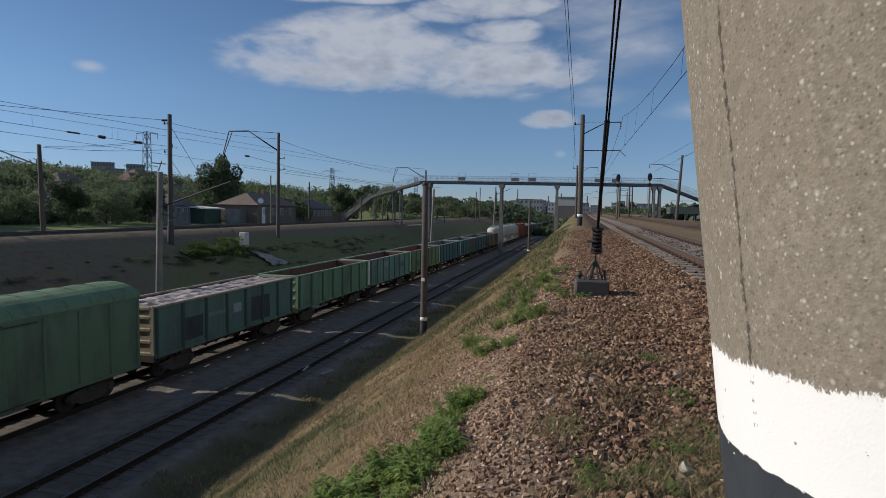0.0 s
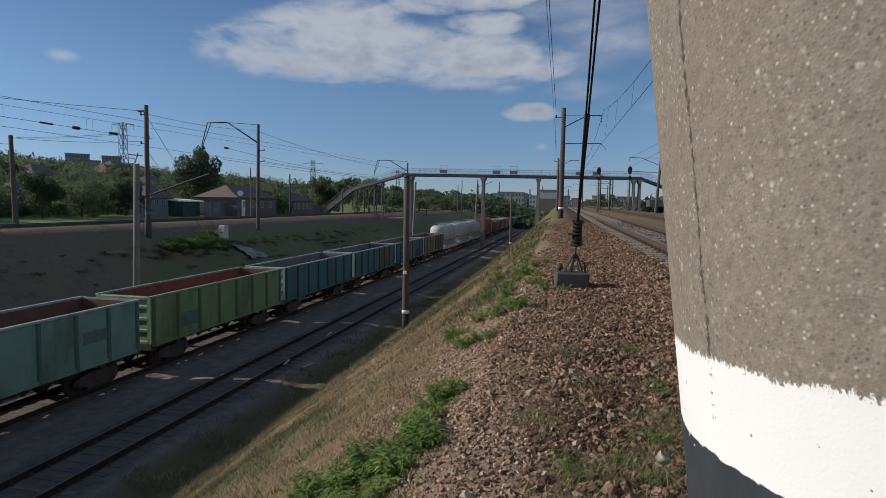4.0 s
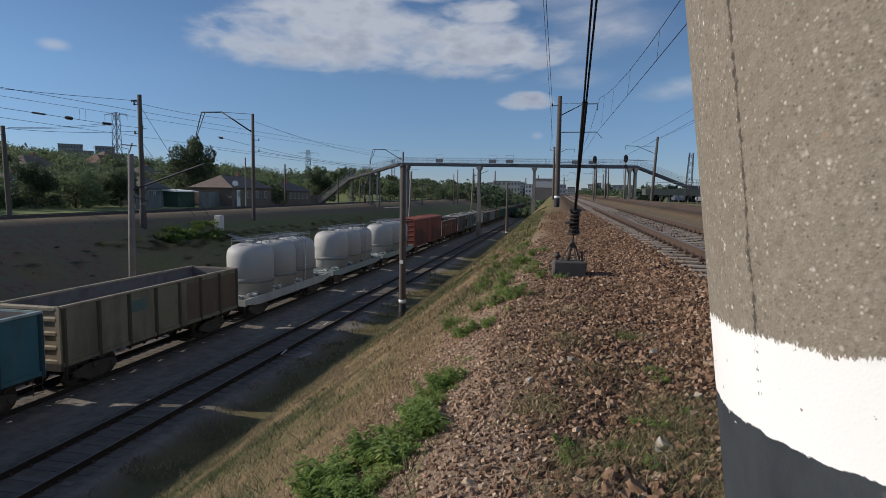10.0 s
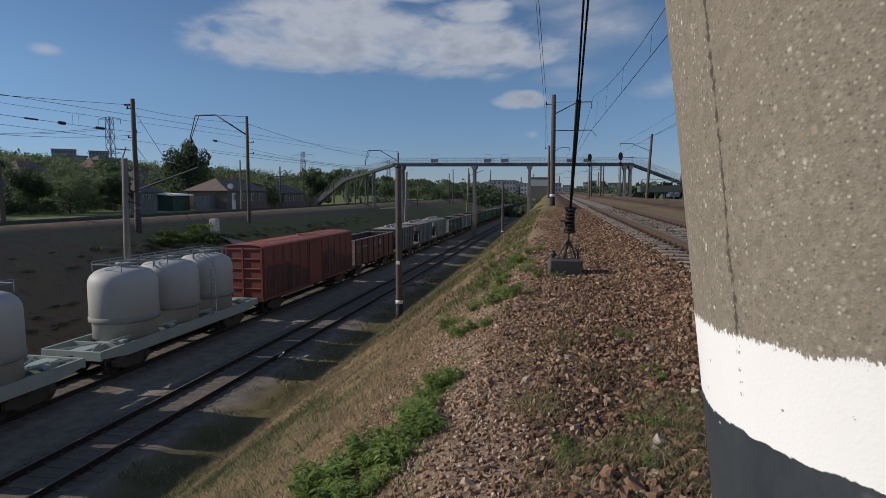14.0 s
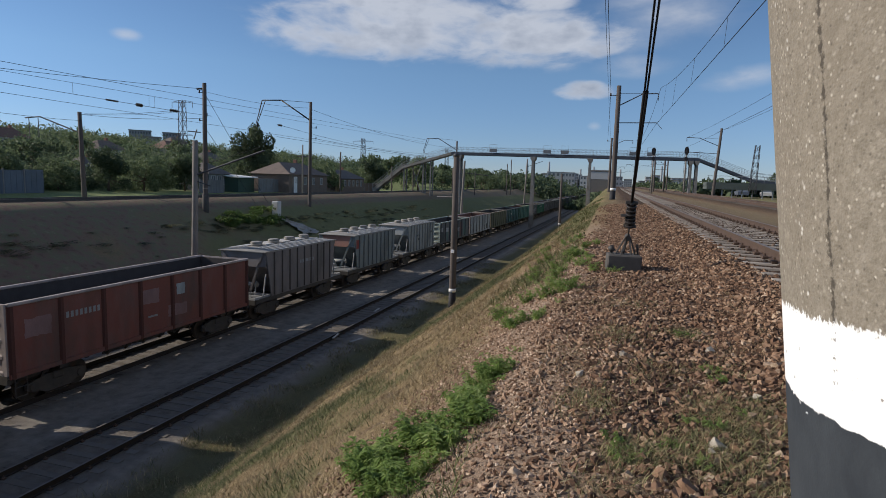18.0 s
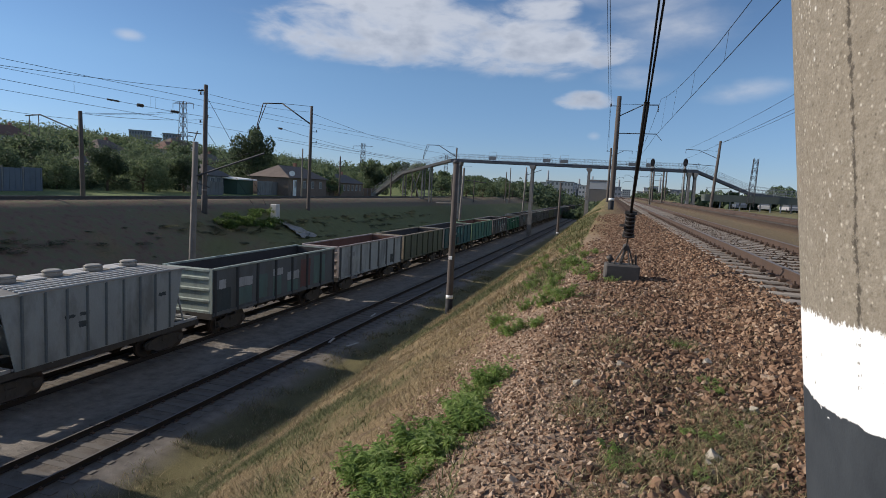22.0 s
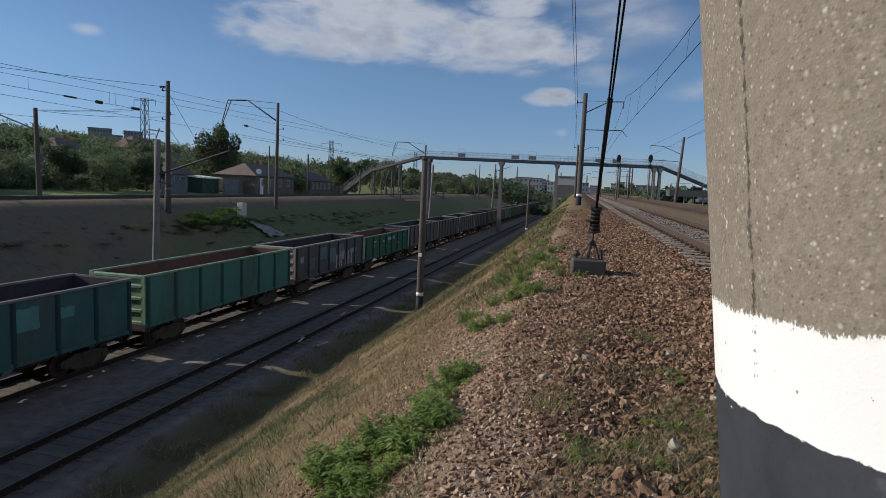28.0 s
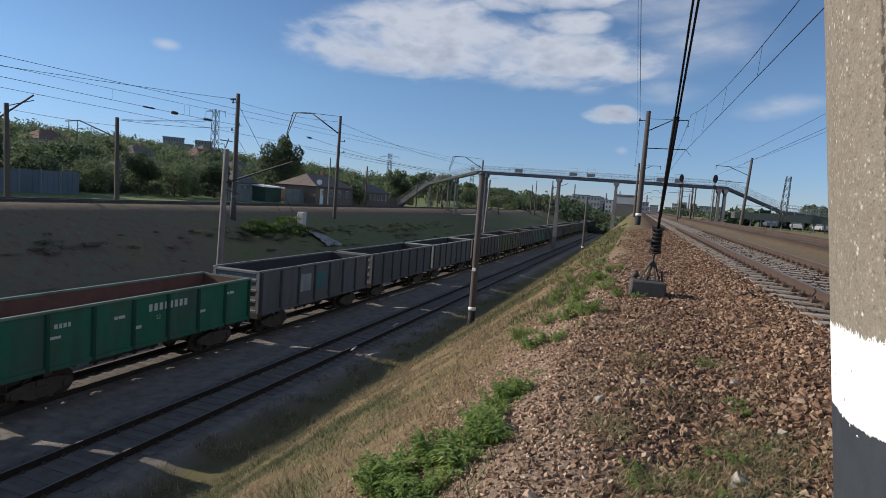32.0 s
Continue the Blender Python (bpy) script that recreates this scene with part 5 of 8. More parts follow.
W(gondola(310.8, 323.2, b_bright, green("grey_green_dark_end", (0.13, 0.19, 0.15)), i_rust, "bright green low open wagon with white lettering", top=3.22, marks=[bars(0.49, 2.50, (0.17,) * 3 + (0.17,) * 5, 0.30, p_white), lettering("22", 0.53, 2.14, 0.24, p_white), bars(0.17, 2.55, (0.12, 0.1, 0.12, 0.1), 0.16, p_white), bars(0.15, 2.2, (0.5,), 0.10, p_white), bars(0.36, 2.45, (0.14, 0.3), 0.12, p_white), bars(0.43, 1.9, (0.4,), 0.14, p_white), bars(0.85, 2.6, (0.3, 0.3), 0.12, p_white), bars(0.72, 2.0, (0.35,), 0.12, p_white)]))
W(gondola(324.0, 336.3, b_grey, e_dark, i_dark, "dark grey open wagon with bluish panels", marks=[patch(0.31, 0.40, 1.9, 2.9, p_pale), patch(0.45, 0.54, 1.9, 2.9, b_teal1)]))
later = [(b_slate, e_dark, i_dark), (b_grey, e_grey, i_dark), (b_slate, e_pink, i_dark), (b_og, e_dark, i_dark), (b_grey, e_dark, i_rust), (b_loaded, e_dark, i_dark)]
for k in range(15):
    b, e, i = later[k % 6]
    y = 337.2 + 13.05 * k
    W(gondola(y, y + 12.25, b, e, i, "dark weathered open wagon", hatched=False))

TRAIN = [(0.0, 0.0), (3.5, -33.13), (5.5, -52.05), (7.5, -70.88), (9.5, -89.75), (11.0, -104.0), (14.5, -137.5), (16.5, -156.4), (19.0, -179.75), (21.5, -202.9),
         (23.0, -216.75), (25.5, -239.5), (28.0, -262.1), (30.5, -284.55), (32.0, -298.0)]


def motions():
    for car in WAGONS:
        rows = []
        for t, s in TRAIN:
            y = car["mid"] + 1.017 * s
            rows.append((t, pose(train_x(y), y, CUT_RAIL, 0, 0, math.degrees(math.atan(-HEAD)))))
        walk(car, rows)
    far = -1.017 * TRAIN[-1][1]
    n = math.ceil(math.degrees(far / 0.475) / 84)
    spin = []
    for k in range(n + 1):
        s = far * k / n
        j = next(i for i in range(1, len(TRAIN)) if s <= -1.017 * TRAIN[i][1] + 1e-6)
        (ta, sa), (tb, sb) = ((t, 1.017 * m) for t, m in TRAIN[j - 1:j + 1])
        spin.append((lerp(ta, tb, (s + sa) / (sa - sb)), math.degrees(s / 0.475)))
    for car, wheels in WHEELSETS:
        if 0 < car["mid"] < 330:
            walk(wheels, [(t, pose(*wheels.location, a, 0, 0)) for t, a in spin])
    for car in WAGONS:
        del car["mid"]


# ---------------------------------------------------------------- masts, wires and line-side gear
def wire_mesh(bm, a, b, sag=0.0, r=0.012, n=10, sides=5):
    a, b = Vector(a), Vector(b)
    d = (b - a).normalized()
    u = d.orthogonal().normalized()
    v = d.cross(u)
    rings = []
    for k in range(n + 1):
        p = a.lerp(b, k / n) - Vector((0, 0, sag * 4 * (k / n) * (1 - k / n)))
        rings.append([bm.verts.new(p + (u * math.cos(6.28318 * i / sides) + v * math.sin(6.28318 * i / sides)) * r) for i in range(sides)])
    for p, q in zip(rings, rings[1:]):
        for i in range(sides):
            bm.faces.new((p[i], p[(i + 1) % sides], q[(i + 1) % sides], q[i])).smooth = True


def wire(a, b, sag=0.0, r=0.012, label="dark overhead line wire between masts"):
    bm = bmesh.new()
    wire_mesh(bm, a, b, sag, r)
    return tagged(part("overhead_wire", bm, m_wire), label, "wire", "overhead wires")


def pole(name, x, y, z0, z1, r0, r1, label, material=m_pole, lean=(0, 0), foot=True, band=False):
    root = thing(name, pose(x, y, z0, lean[1], lean[0], 0), label, "mast", "line-side masts")
    bm = bmesh.new()
    h = z1 - z0
    lathe(bm, [(r0, -0.5), (r0, 0), (lerp(r0, r1, 0.5), h / 2), (r1, h)], 16)
    part("shaft", bm, material, root)
    if foot:
        bm = bmesh.new()
        lathe(bm, [(r0 + 0.006, -0.4), (r0 + 0.005, 0.95)], 16)
        part("foot_paint", bm, m_base, root, "black painted foot")
    if band:
        bm = bmesh.new()
        lathe(bm, [(r0 + 0.007, 0.96), (r0 + 0.006, 1.16)], 16)
        part("white_band", bm, m_white, root)
    return root


def bracket(root, z, reach, rise=1.6, side=-1, drop=0.5):
    """A cantilever: tube, tie and hanging insulator, reaching out in x."""
    bm = bmesh.new()
    rod(bm, (0, 0, z), (side * reach, 0, z), 0.035, n=6)
    part("cantilever_tube", bm, m_arm, root)
    bm = bmesh.new()
    rod(bm, (0, 0, z + rise), (side * reach * 0.62, 0, z + rise + 0.95), 0.04, n=6)
    rod(bm, (side * reach * 0.62, 0, z + rise + 0.95), (side * reach, 0, z + rise + 0.95), 0.04, n=6)
    part("cantilever_arm", bm, m_arm, root)
    bm = bmesh.new()
    rod(bm, (0, 0, z + rise + 1.0), (side * reach * 0.62, 0, z + rise + 0.98), 0.015, n=5)
    part("tie_rod", bm, m_arm, root)
    bm = bmesh.new()
    for k in range(4):
        rod(bm, (side * reach, 0, z + rise + 0.9 - 0.13 * k), (side * reach, 0, z + rise + 0.82 - 0.13 * k), 0.05, n=8)
    part("insulator", bm, m_insul, root)
    bm = bmesh.new()
    rod(bm, (side * reach, 0, z), (side * (reach + 0.45), 0, z - drop), 0.02, n=6)
    part("registration_arm", bm, m_arm, root)


def gantry_arm(root, z, reach, side=-1):
    """The bent-tube bracket of the older masts: a rising strut, a flat outer end and two hanging struts."""
    elbow = (side * reach * 0.60, 0, z + 0.25)
    bm = bmesh.new()
    rod(bm, (0, 0, z - 2.0), elbow, 0.075, n=8)
    rod(bm, elbow, (side * reach, 0, z + 0.25), 0.07, n=8)
    part("bent_arm", bm, m_wire, root)
    for f, foot, r in ((1.0, 0.75, 0.055), (0.93, 0.6, 0.045)):
        bm = bmesh.new()
        rod(bm, (side * reach * f, 0, z + 0.25), (side * (reach + foot), 0, z - 2.3), r, n=6)
        part("hanger", bm, m_wire, root)
    bm = bmesh.new()
    rod(bm, (0, 0, z), elbow, 0.025, n=5)
    part("tie_rod", bm, m_wire, root)
    bm = bmesh.new()
    rod(bm, (side * (reach + 0.6), 0, z - 2.3), (side * (reach + 0.6), 0, z - 2.75), 0.11, n=8)
    part("insulator", bm, m_insul, root)


def line_insulators(root, zs, reach=0.45, side=-1):
    for z in zs:
        bm = bmesh.new()
        rod(bm, (0, 0, z), (side * reach, 0, z), 0.03, n=6)
        rod(bm, (side * reach, 0, z - 0.05), (side * reach, 0, z + 0.18), 0.07, 0.05, n=8)
        part("line_insulator", bm, m_insul, root)


# cutting, right bank
for x, y, z0, z1 in ((-8.26, 31.8, -5.52, 3.13), (-7.4, 93.0, -5.4, 3.4), (-5.6, 148.0, -4.6, 4.2)):
    p = pole("cutting_mast", x, y, z0, z1, 0.20, 0.15, "brown concrete mast with a black foot and white ring", m_pole_brown, band=True)
    if y < 50:
        bm = bmesh.new()
        rod(bm, (-1.04, 0, 6.27), (0.29, 0, 6.33), 0.035, n=6)
        part("cross_arm", bm, mat("weathered_wood", (0.28, 0.25, 0.22), 0.9), p)
        bm = bmesh.new()
        box(bm, -0.09, 0.09, -0.25, -0.17, 3.19, 3.37, 0.01)
        part("number_plate", bm, m_white, p, "small white plate")
        bm = bmesh.new()
        lathe(bm, [(0.165, 8.5), (0.175, 8.62), (0.14, 8.67)], 12)
        part("cap", bm, m_arm, p)
# cutting, far side of the train
for x, y, z1 in ((-22.9, 28.6, 3.5), (-21.3, 85.0, 4.8), (-19.8, 140.0, 7.6)):
    p = pole("cutting_mast", x, y, -6.75, z1, 0.20, 0.15, "grey concrete mast standing beyond the freight track", m_pole, lean=(1.5, 0) if y < 30 else (2.0, 0), foot=False)
    if y < 30:
        bm = bmesh.new()
        rod(bm, (0, 0, 8.3), (4.4, 0, 9.85), 0.05, n=6)
        part("cantilever_arm", bm, m_arm, p)
        bm = bmesh.new()
        rod(bm, (0, 0, 8.0), (1.0, 0, 7.75), 0.035, n=6)
        part("registration_arm", bm, m_arm, p)
        bm = bmesh.new()
        rod(bm, (-0.1, 0, 10.3), (0.1, 0, 10.85), 0.03, n=6)
        rod(bm, (-0.5, 0, 10.75), (0.35, 0, 10.7), 0.03, n=6)
        part("cross_arm", bm, m_arm, p)
    else:
        bm = bmesh.new()
        rod(bm, (0, 0, 9.8 if y < 100 else 12.5), (3.6, 0, 9.6 if y < 100 else 14.0), 0.06, n=6)
        part("cantilever_arm", bm, m_arm, p)
# far bank
pA = pole("line_mast", -33.0, 42.8, -1.9, 9.16, 0.22, 0.16, "tall concrete mast with insulators on the far bank", m_pole_brown, lean=(0.3, 0), foot=False)
line_insulators(pA, (10.3, 8.0), 0.5)
bm = bmesh.new()
lathe(bm, [(0.26, -0.3), (0.26, 1.9), (0.2, 1.95)], 14)
part("foundation_sleeve", bm, m_block, pA)
bm = bmesh.new()
lathe(bm, [(0.215, 2.3), (0.22, 2.31), (0.22, 2.40), (0.215, 2.41)], 12)
part("band", bm, m_pole, pA)
pB = pole("line_mast", -33.0, 60.8, -2.0, 10.05, 0.21, 0.15, "concrete mast with a bent bracket on the far bank", m_pole_brown, lean=(0.5, 0), foot=False)
gantry_arm(pB, 12.0, 6.2)
pC = pole("line_mast", -31.4, 120.0, -2.2, 10.1, 0.22, 0.16, "distant concrete mast with a bent bracket on the far bank", m_pole_brown, lean=(0.5, 0), foot=False)
gantry_arm(pC, 12.5, 6.5)
line_insulators(pB, (9.2, 8.0), 0.7, 1)
for x, y, z1, arm in ((-42.0, 39.2, 6.4, 5.6), (-42.0, 30.0, 6.0, 0), (-42.5, 57.0, 6.3, 0)):
    if y > 50:
        continue
    p = pole("line_mast", x, y, -1.1, z1, 0.20, 0.15, "leaning concrete mast behind the upper track", m_pole_brown, lean=(-1.5, 0), foot=False)
    if arm:
        bm = bmesh.new()
        rod(bm, (0, 0, 5.8), (-4.2, 0, 7.25), 0.06, n=6)
        rod(bm, (-4.2, 0, 7.25), (-5.8, 0, 7.2), 0.05, n=6)
        part("cantilever_arm", bm, m_arm, p)
        for dx in (-4.4, -5.4):
            bm = bmesh.new()
            rod(bm, (dx, 0, 7.2), (dx, 0, 5.6), 0.03, n=6)
            part("hanger", bm, m_arm, p)
    else:
        bm = bmesh.new()
        rod(bm, (-4.5, 1.0, 5.2), (-1.9, 3.4, 8.3), 0.07, n=6)
        rod(bm, (0, 0, 6.9), (-1.9, 3.4, 7.9), 0.03, n=6)
        part("cantilever_arm", bm, m_arm, p)
for x, y, z0, z1, r in ((-44.0, 78.9, -1, 6.4, 0.12), (-44.0, 91.6, -1, 6.1, 0.14), (-41, 108, -1, 4.4, 0.12), (-38, 112, -1, 4.2, 0.12), (-36, 135, -1, 5, 0.13), (-34, 150, -1, 4.6, 0.13), (-30, 175, -1, 7.5, 0.15), (-28, 170, -1, 8.6, 0.15)):
    p = pole("service_pole", x, y, z0, z1, r, r * 0.8, "thin wooden service pole behind the upper track", m_pole_brown if y > 85 else m_pole, foot=False)
    if y < 95:
        bm = bmesh.new()
        box(bm, -0.9, 0.9, -0.05, 0.05, z1 - z0 - 1.7, z1 - z0 - 1.58)
        part("cross_arm", bm, m_arm, p)
# main line
pF = pole("catenary_mast", 0.15, 50.0, 0.35, 9.6, 0.22, 0.17, "tall concrete mast with a cantilever over the main line", m_pole_brown, lean=(0, 0), foot=True, band=True)
bracket(pF, 6.35, 3.0, 1.3, 1)
line_insulators(pF, (8.5,), 0.6)
pF2 = pole("catenary_mast", -0.35, 98.0, 0.8, 9.3, 0.2, 0.15, "concrete mast with a bracket further down the line", m_pole_brown, foot=False)
bracket(pF2, 6.0, 3.2, 1.2, 1)
line_insulators(pF2, (8.0,), 0.6)
pG = pole("catenary_mast", 13.4, 88.0, 0.5, 9.9, 0.22, 0.16, "concrete mast leaning beside the second main line track", m_pole_brown, lean=(3.0, 0), foot=False)
bracket(pG, 6.0, 4.2, 1.0, -1)
for x, y, z1 in ((8.3, 128, 8.2), (9.4, 118, 7.4), (12.6, 150, 9.0), (6.2, 170, 8.5), (1.0, 190, 8.0)):
    p = pole("catenary_mast", x, y, 0.9, z1, 0.18, 0.14, "distant concrete mast beside the main line", m_pole_brown, foot=False)
    bracket(p, 5.2, 2.6, 0.8, -1 if x > 5 else 1)


def signal(x, y, z0, ztop):
    root = thing("railway_signal", pose(x, y, z0), "black colour-light signal on a grey concrete post", "signal", "railway signals")
    h = ztop - z0
    bm = bmesh.new()
    lathe(bm, [(0.13, -0.3), (0.10, h)], 10)
    part("post", bm, m_pole, root)
    bm = bmesh.new()
    prism(bm, [(0.33 * math.cos(a * 0.5236), h - 0.5 + 0.62 * math.sin(a * 0.5236)) for a in range(12)], -0.32, -0.2)
    part("backboard", bm, m_base, root, "black rounded target board")
    for k in range(3):
        bm = bmesh.new()
        rod(bm, (0, -0.32, h - 0.1 - 0.38 * k), (0, -0.62, h - 0.08 - 0.38 * k), 0.13, n=12)
        part("lamp_hood", bm, m_base, root)
    bm = bmesh.new()
    prism(bm, [(0.28 * math.cos(a * 0.5236), h - 1.7 + 0.3 * math.sin(a * 0.5236)) for a in range(12)], -0.32, -0.2)
    part("route_board", bm, m_base, root, "smaller black board below")
    bm = bmesh.new()
    for xx in (-0.2, 0.2):
        rod(bm, (xx, 0.25, 0.3), (xx, 0.25, h - 0.6), 0.02, n=5)
    for k in range(14):
        rod(bm, (-0.2, 0.25, 0.6 + 0.35 * k), (0.2, 0.25, 0.6 + 0.35 * k), 0.015, n=5)
    part("ladder", bm, m_arm, root)


signal(6.15, 100.0, 0.6, 7.9)
signal(10.45, 95.0, 0.6, 7.75)

# overhead wires of the main line
wire((3.65, -14, 5.9), (3.09, 50, 6.56), 0.0, 0.013)
wire((3.5, -14, 8.9), (3.3, 50, 9.4), 1.95, 0.012)
wire((3.09, 50, 6.56), (3.3, 98, 6.9), 0.05, 0.014)
wire((3.3, 50, 9.4), (3.3, 98, 9.0), 1.4, 0.014)
for y in (6, 14, 22, 30, 38, 45):
    f = (y + 14) / 64
    wire((3.65 - 0.56 * f, y, 5.9 + 0.66 * f), (3.5 - 0.2 * f, y, 8.9 + 0.5 * f - 1.95 * 4 * f * (1 - f)), 0, 0.006, "thin dropper between contact and catenary wire")
wire((10.6, -14, 7.9), (9.6, 88, 7.3), 0.3, 0.014)
wire((10.6, -14, 9.4), (9.6, 88, 8.6), 0.8, 0.012)
wire((13.2, 88, 9.3), (11.5, -14, 9.2), 0.9, 0.014)
wire((-0.70, -14, 9.75), (-0.45, 50, 9.05), 0.25, 0.014)
wire((-0.72, -14, 9.6), (-0.5, 98, 9.0), 0.5, 0.010)
wire((-0.45, 50, 9.05), (-0.95, 98, 8.8), 0.5, 0.014)
# wires over the far bank
wire((-43.0, -16, 6.6), (-33.3, 42.8, 8.7), 0.75, 0.016)
wire((-36.0, -20, 7.2), (-37.8, 120, 10.3), 0.1, 0.016)
wire((-36.0, -20, 6.6), (-37.8, 120, 9.8), 0.1, 0.013)
wire((-36.0, -20, 6.75), (-36.0, 42.6, 6.9), 0.05, 0.016)
wire((-36.0, 42.6, 6.9), (-33.2, 44.0, 6.6), 0.0, 0.014)
wire((-36.0, -20, 6.15), (-37.8, 120, 6.7), 0.06, 0.014)
wire((-36.0, 42.6, 6.9), (-42.0, 39.5, 6.3), 0.12, 0.014)
wire((-36.0, 42.6, 6.75), (-42.0, 39.5, 6.25), 0.12, 0.012)


def strain_insulator(p, q, r, label="dark porcelain strain insulator on an overhead wire"):
    bm = bmesh.new()
    p, q = Vector(p), Vector(q)
    n = max(3, round((q - p).length / 0.12))
    for k in range(n):
        a, b = p.lerp(q, (k + 0.1) / n), p.lerp(q, (k + 0.75) / n)
        rod(bm, a, b, r, r * 0.7, n=8)
    rod(bm, p, q, r * 0.45, n=6)
    tagged(part("strain_insulator", bm, m_insul), label, "insulator", "overhead insulators")


for p, q, r in (((-36.0, 38.7, 6.88), (-36.0, 39.3, 6.88), 0.14), ((-36.0, 42.3, 6.9), (-35.6, 42.8, 6.86), 0.15), ((-36.0, 35.8, 6.86), (-36.0, 36.9, 6.87), 0.075), ((-33.15, 43.3, 6.75), (-33.1, 43.1, 6.3), 0.11), ((-33.55, 42.6, 8.66), (-33.15, 42.8, 8.7), 0.1), ((-37.0, 60.8, 7.5), (-36.9, 61.4, 7.5), 0.12)):
    strain_insulator(p, q, r)
for y in (33.0, 40.0, 40.6):
    wire((-36.0, y, 7.75 - 0.02 * (42 - y)), (-36.0, y, 6.88), 0, 0.009, "thin dropper between contact and catenary wire")
wire((-33.5, 42.8, 8.6), (-33.2, 60.8, 9.4), 0.3, 0.014)
wire((-33.0, 60.8, 9.3), (-30.5, 118, 8.6), 0.9, 0.018)
wire((-37.2, 60.8, 7.6), (-36.8, 118, 7.4), 0.8, 0.018)
wire((-37.2, 60.8, 6.2), (-36.8, 118, 6.6), 0.2, 0.018)
wire((-32.3, 60.8, 6.0), (-27.5, 118, 6.4), 0.5, 0.018)
wire((-33.0, 42.8, 8.4), (-33.5, 53.0, -1.0), 0, 0.018)
wire((-33.0, 42.8, 5.6), (-33.3, 50.5, -1.0), 0, 0.018)
wire((-42.0, 39.2, 6.2), (-33.1, 42.8, 6.3), 0.2, 0.016)
wire((-42.0, 30.0, 5.6), (-42.0, 39.2, 5.7), 0.1, 0.014)
wire((-22.0, 28.6, 2.2), (-18.5, 28.6, 3.15), 0.0, 0.012)


# ---------------------------------------------------------------- anchor block and guys
def anchor_block():
    root = thing("anchor_block", pose(0.30, 10.9, 0.13, 0, 0, 4), "dark weathered concrete anchor block half sunk in ballast", "anchor block")
    bm = bmesh.new()
    box(bm, -0.29, 0.29, -0.22, 0.22, -0.2, 0.27, 0.025)
    for v in bm.verts:
        v.co += Vector((noise.noise(v.co * 7) * 0.015, noise.noise(v.co * 7 + Vector((5, 0, 0))) * 0.015, noise.noise(v.co * 6) * 0.012))
    part("block", bm, m_block, root)
    for k, (x, y) in enumerate(((-0.16, -0.08), (0.0, 0.1), (0.12, -0.08), (0.2, 0.08), (-0.06, -0.1))):
        bm = bmesh.new()
        rod(bm, (x, y, 0.25), (x * 0.25 + 0.05, 0, 0.56), 0.014, n=6)
        part("anchor_rod", bm, m_steel_dark, root)
    for x, h in ((-0.2, 0.42), (0.24, 0.45), (0.19, 0.36)):
        bm = bmesh.new()
        rod(bm, (x, 0.02, 0.25), (x - 0.02, 0.0, h), 0.02, n=6)
        if x < 0:
            rod(bm, (x - 0.05, 0.02, 0.33), (x + 0.03, 0.02, 0.38), 0.055, n=10)
        part("anchor_bolt", bm, m_steel_dark, root)
    bm = bmesh.new()
    rod(bm, (0.05, -0.07, 0.555), (0.05, 0.07, 0.585), 0.05, n=10)
    part("anchor_ring", bm, m_steel_dark, root)
    return root


anchor_block()


def guy():
    root = thing("guy_anchor", Matrix.Identity(4), "dark guy rods with a brown insulator above the anchor block", "guy rods")
    a, b = Vector((0.35, 10.9, 0.69)), Vector((0.36, 10.6, 0.92))
    bm = bmesh.new()
    rod(bm, a, b, 0.014, n=6)
    part("lower_rod", bm, m_steel_dark, root)
    c = b + Vector((0.004, -0.22, 0.40))
    d = (c - b) / 6
    for k in range(6):
        p = b + d * k
        bm = bmesh.new()
        rod(bm, p, p + d * 0.35, 0.085, 0.075, n=14)
        rod(bm, p + d * 0.35, p + d, 0.05, n=10)
        part("insulator_disc", bm, m_insul, root)
    for x in (-0.075, 0.075):
        bm = bmesh.new()
        rod(bm, b + Vector((x, 0, 0.02)), c + Vector((x * 0.8, 0, -0.02)), 0.014, n=6)
        part("strap", bm, m_steel_dark, root)
    for p in (b, c):
        bm = bmesh.new()
        box(bm, p.x - 0.10, p.x + 0.10, p.y - 0.03, p.y + 0.03, p.z - 0.03, p.z + 0.03, 0.008)
        part("clamp", bm, m_steel_dark, root)
    bm = bmesh.new()
    box(bm, 0.20, 0.30, 10.45, 10.55, 1.08, 1.12)
    part("arcing_horn", bm, m_steel_dark, root)
    for x in (0.33, 0.47):
        bm = bmesh.new()
        mid = c.lerp(Vector((x, 0.45, 8.0)), 0.22)
        rod(bm, c, mid, 0.022, n=8)
        part("rod_sleeve", bm, m_wire, root)
        bm = bmesh.new()
        rod(bm, mid, (x, 0.45, 8.0), 0.013, n=6)
        part("guy_wire", bm, m_wire, root)
    bm = bmesh.new()
    box(bm, -0.45, 0.55, 0.35, 0.55, 7.96, 8.06)
    part("guy_bracket", bm, m_arm, root)


guy()


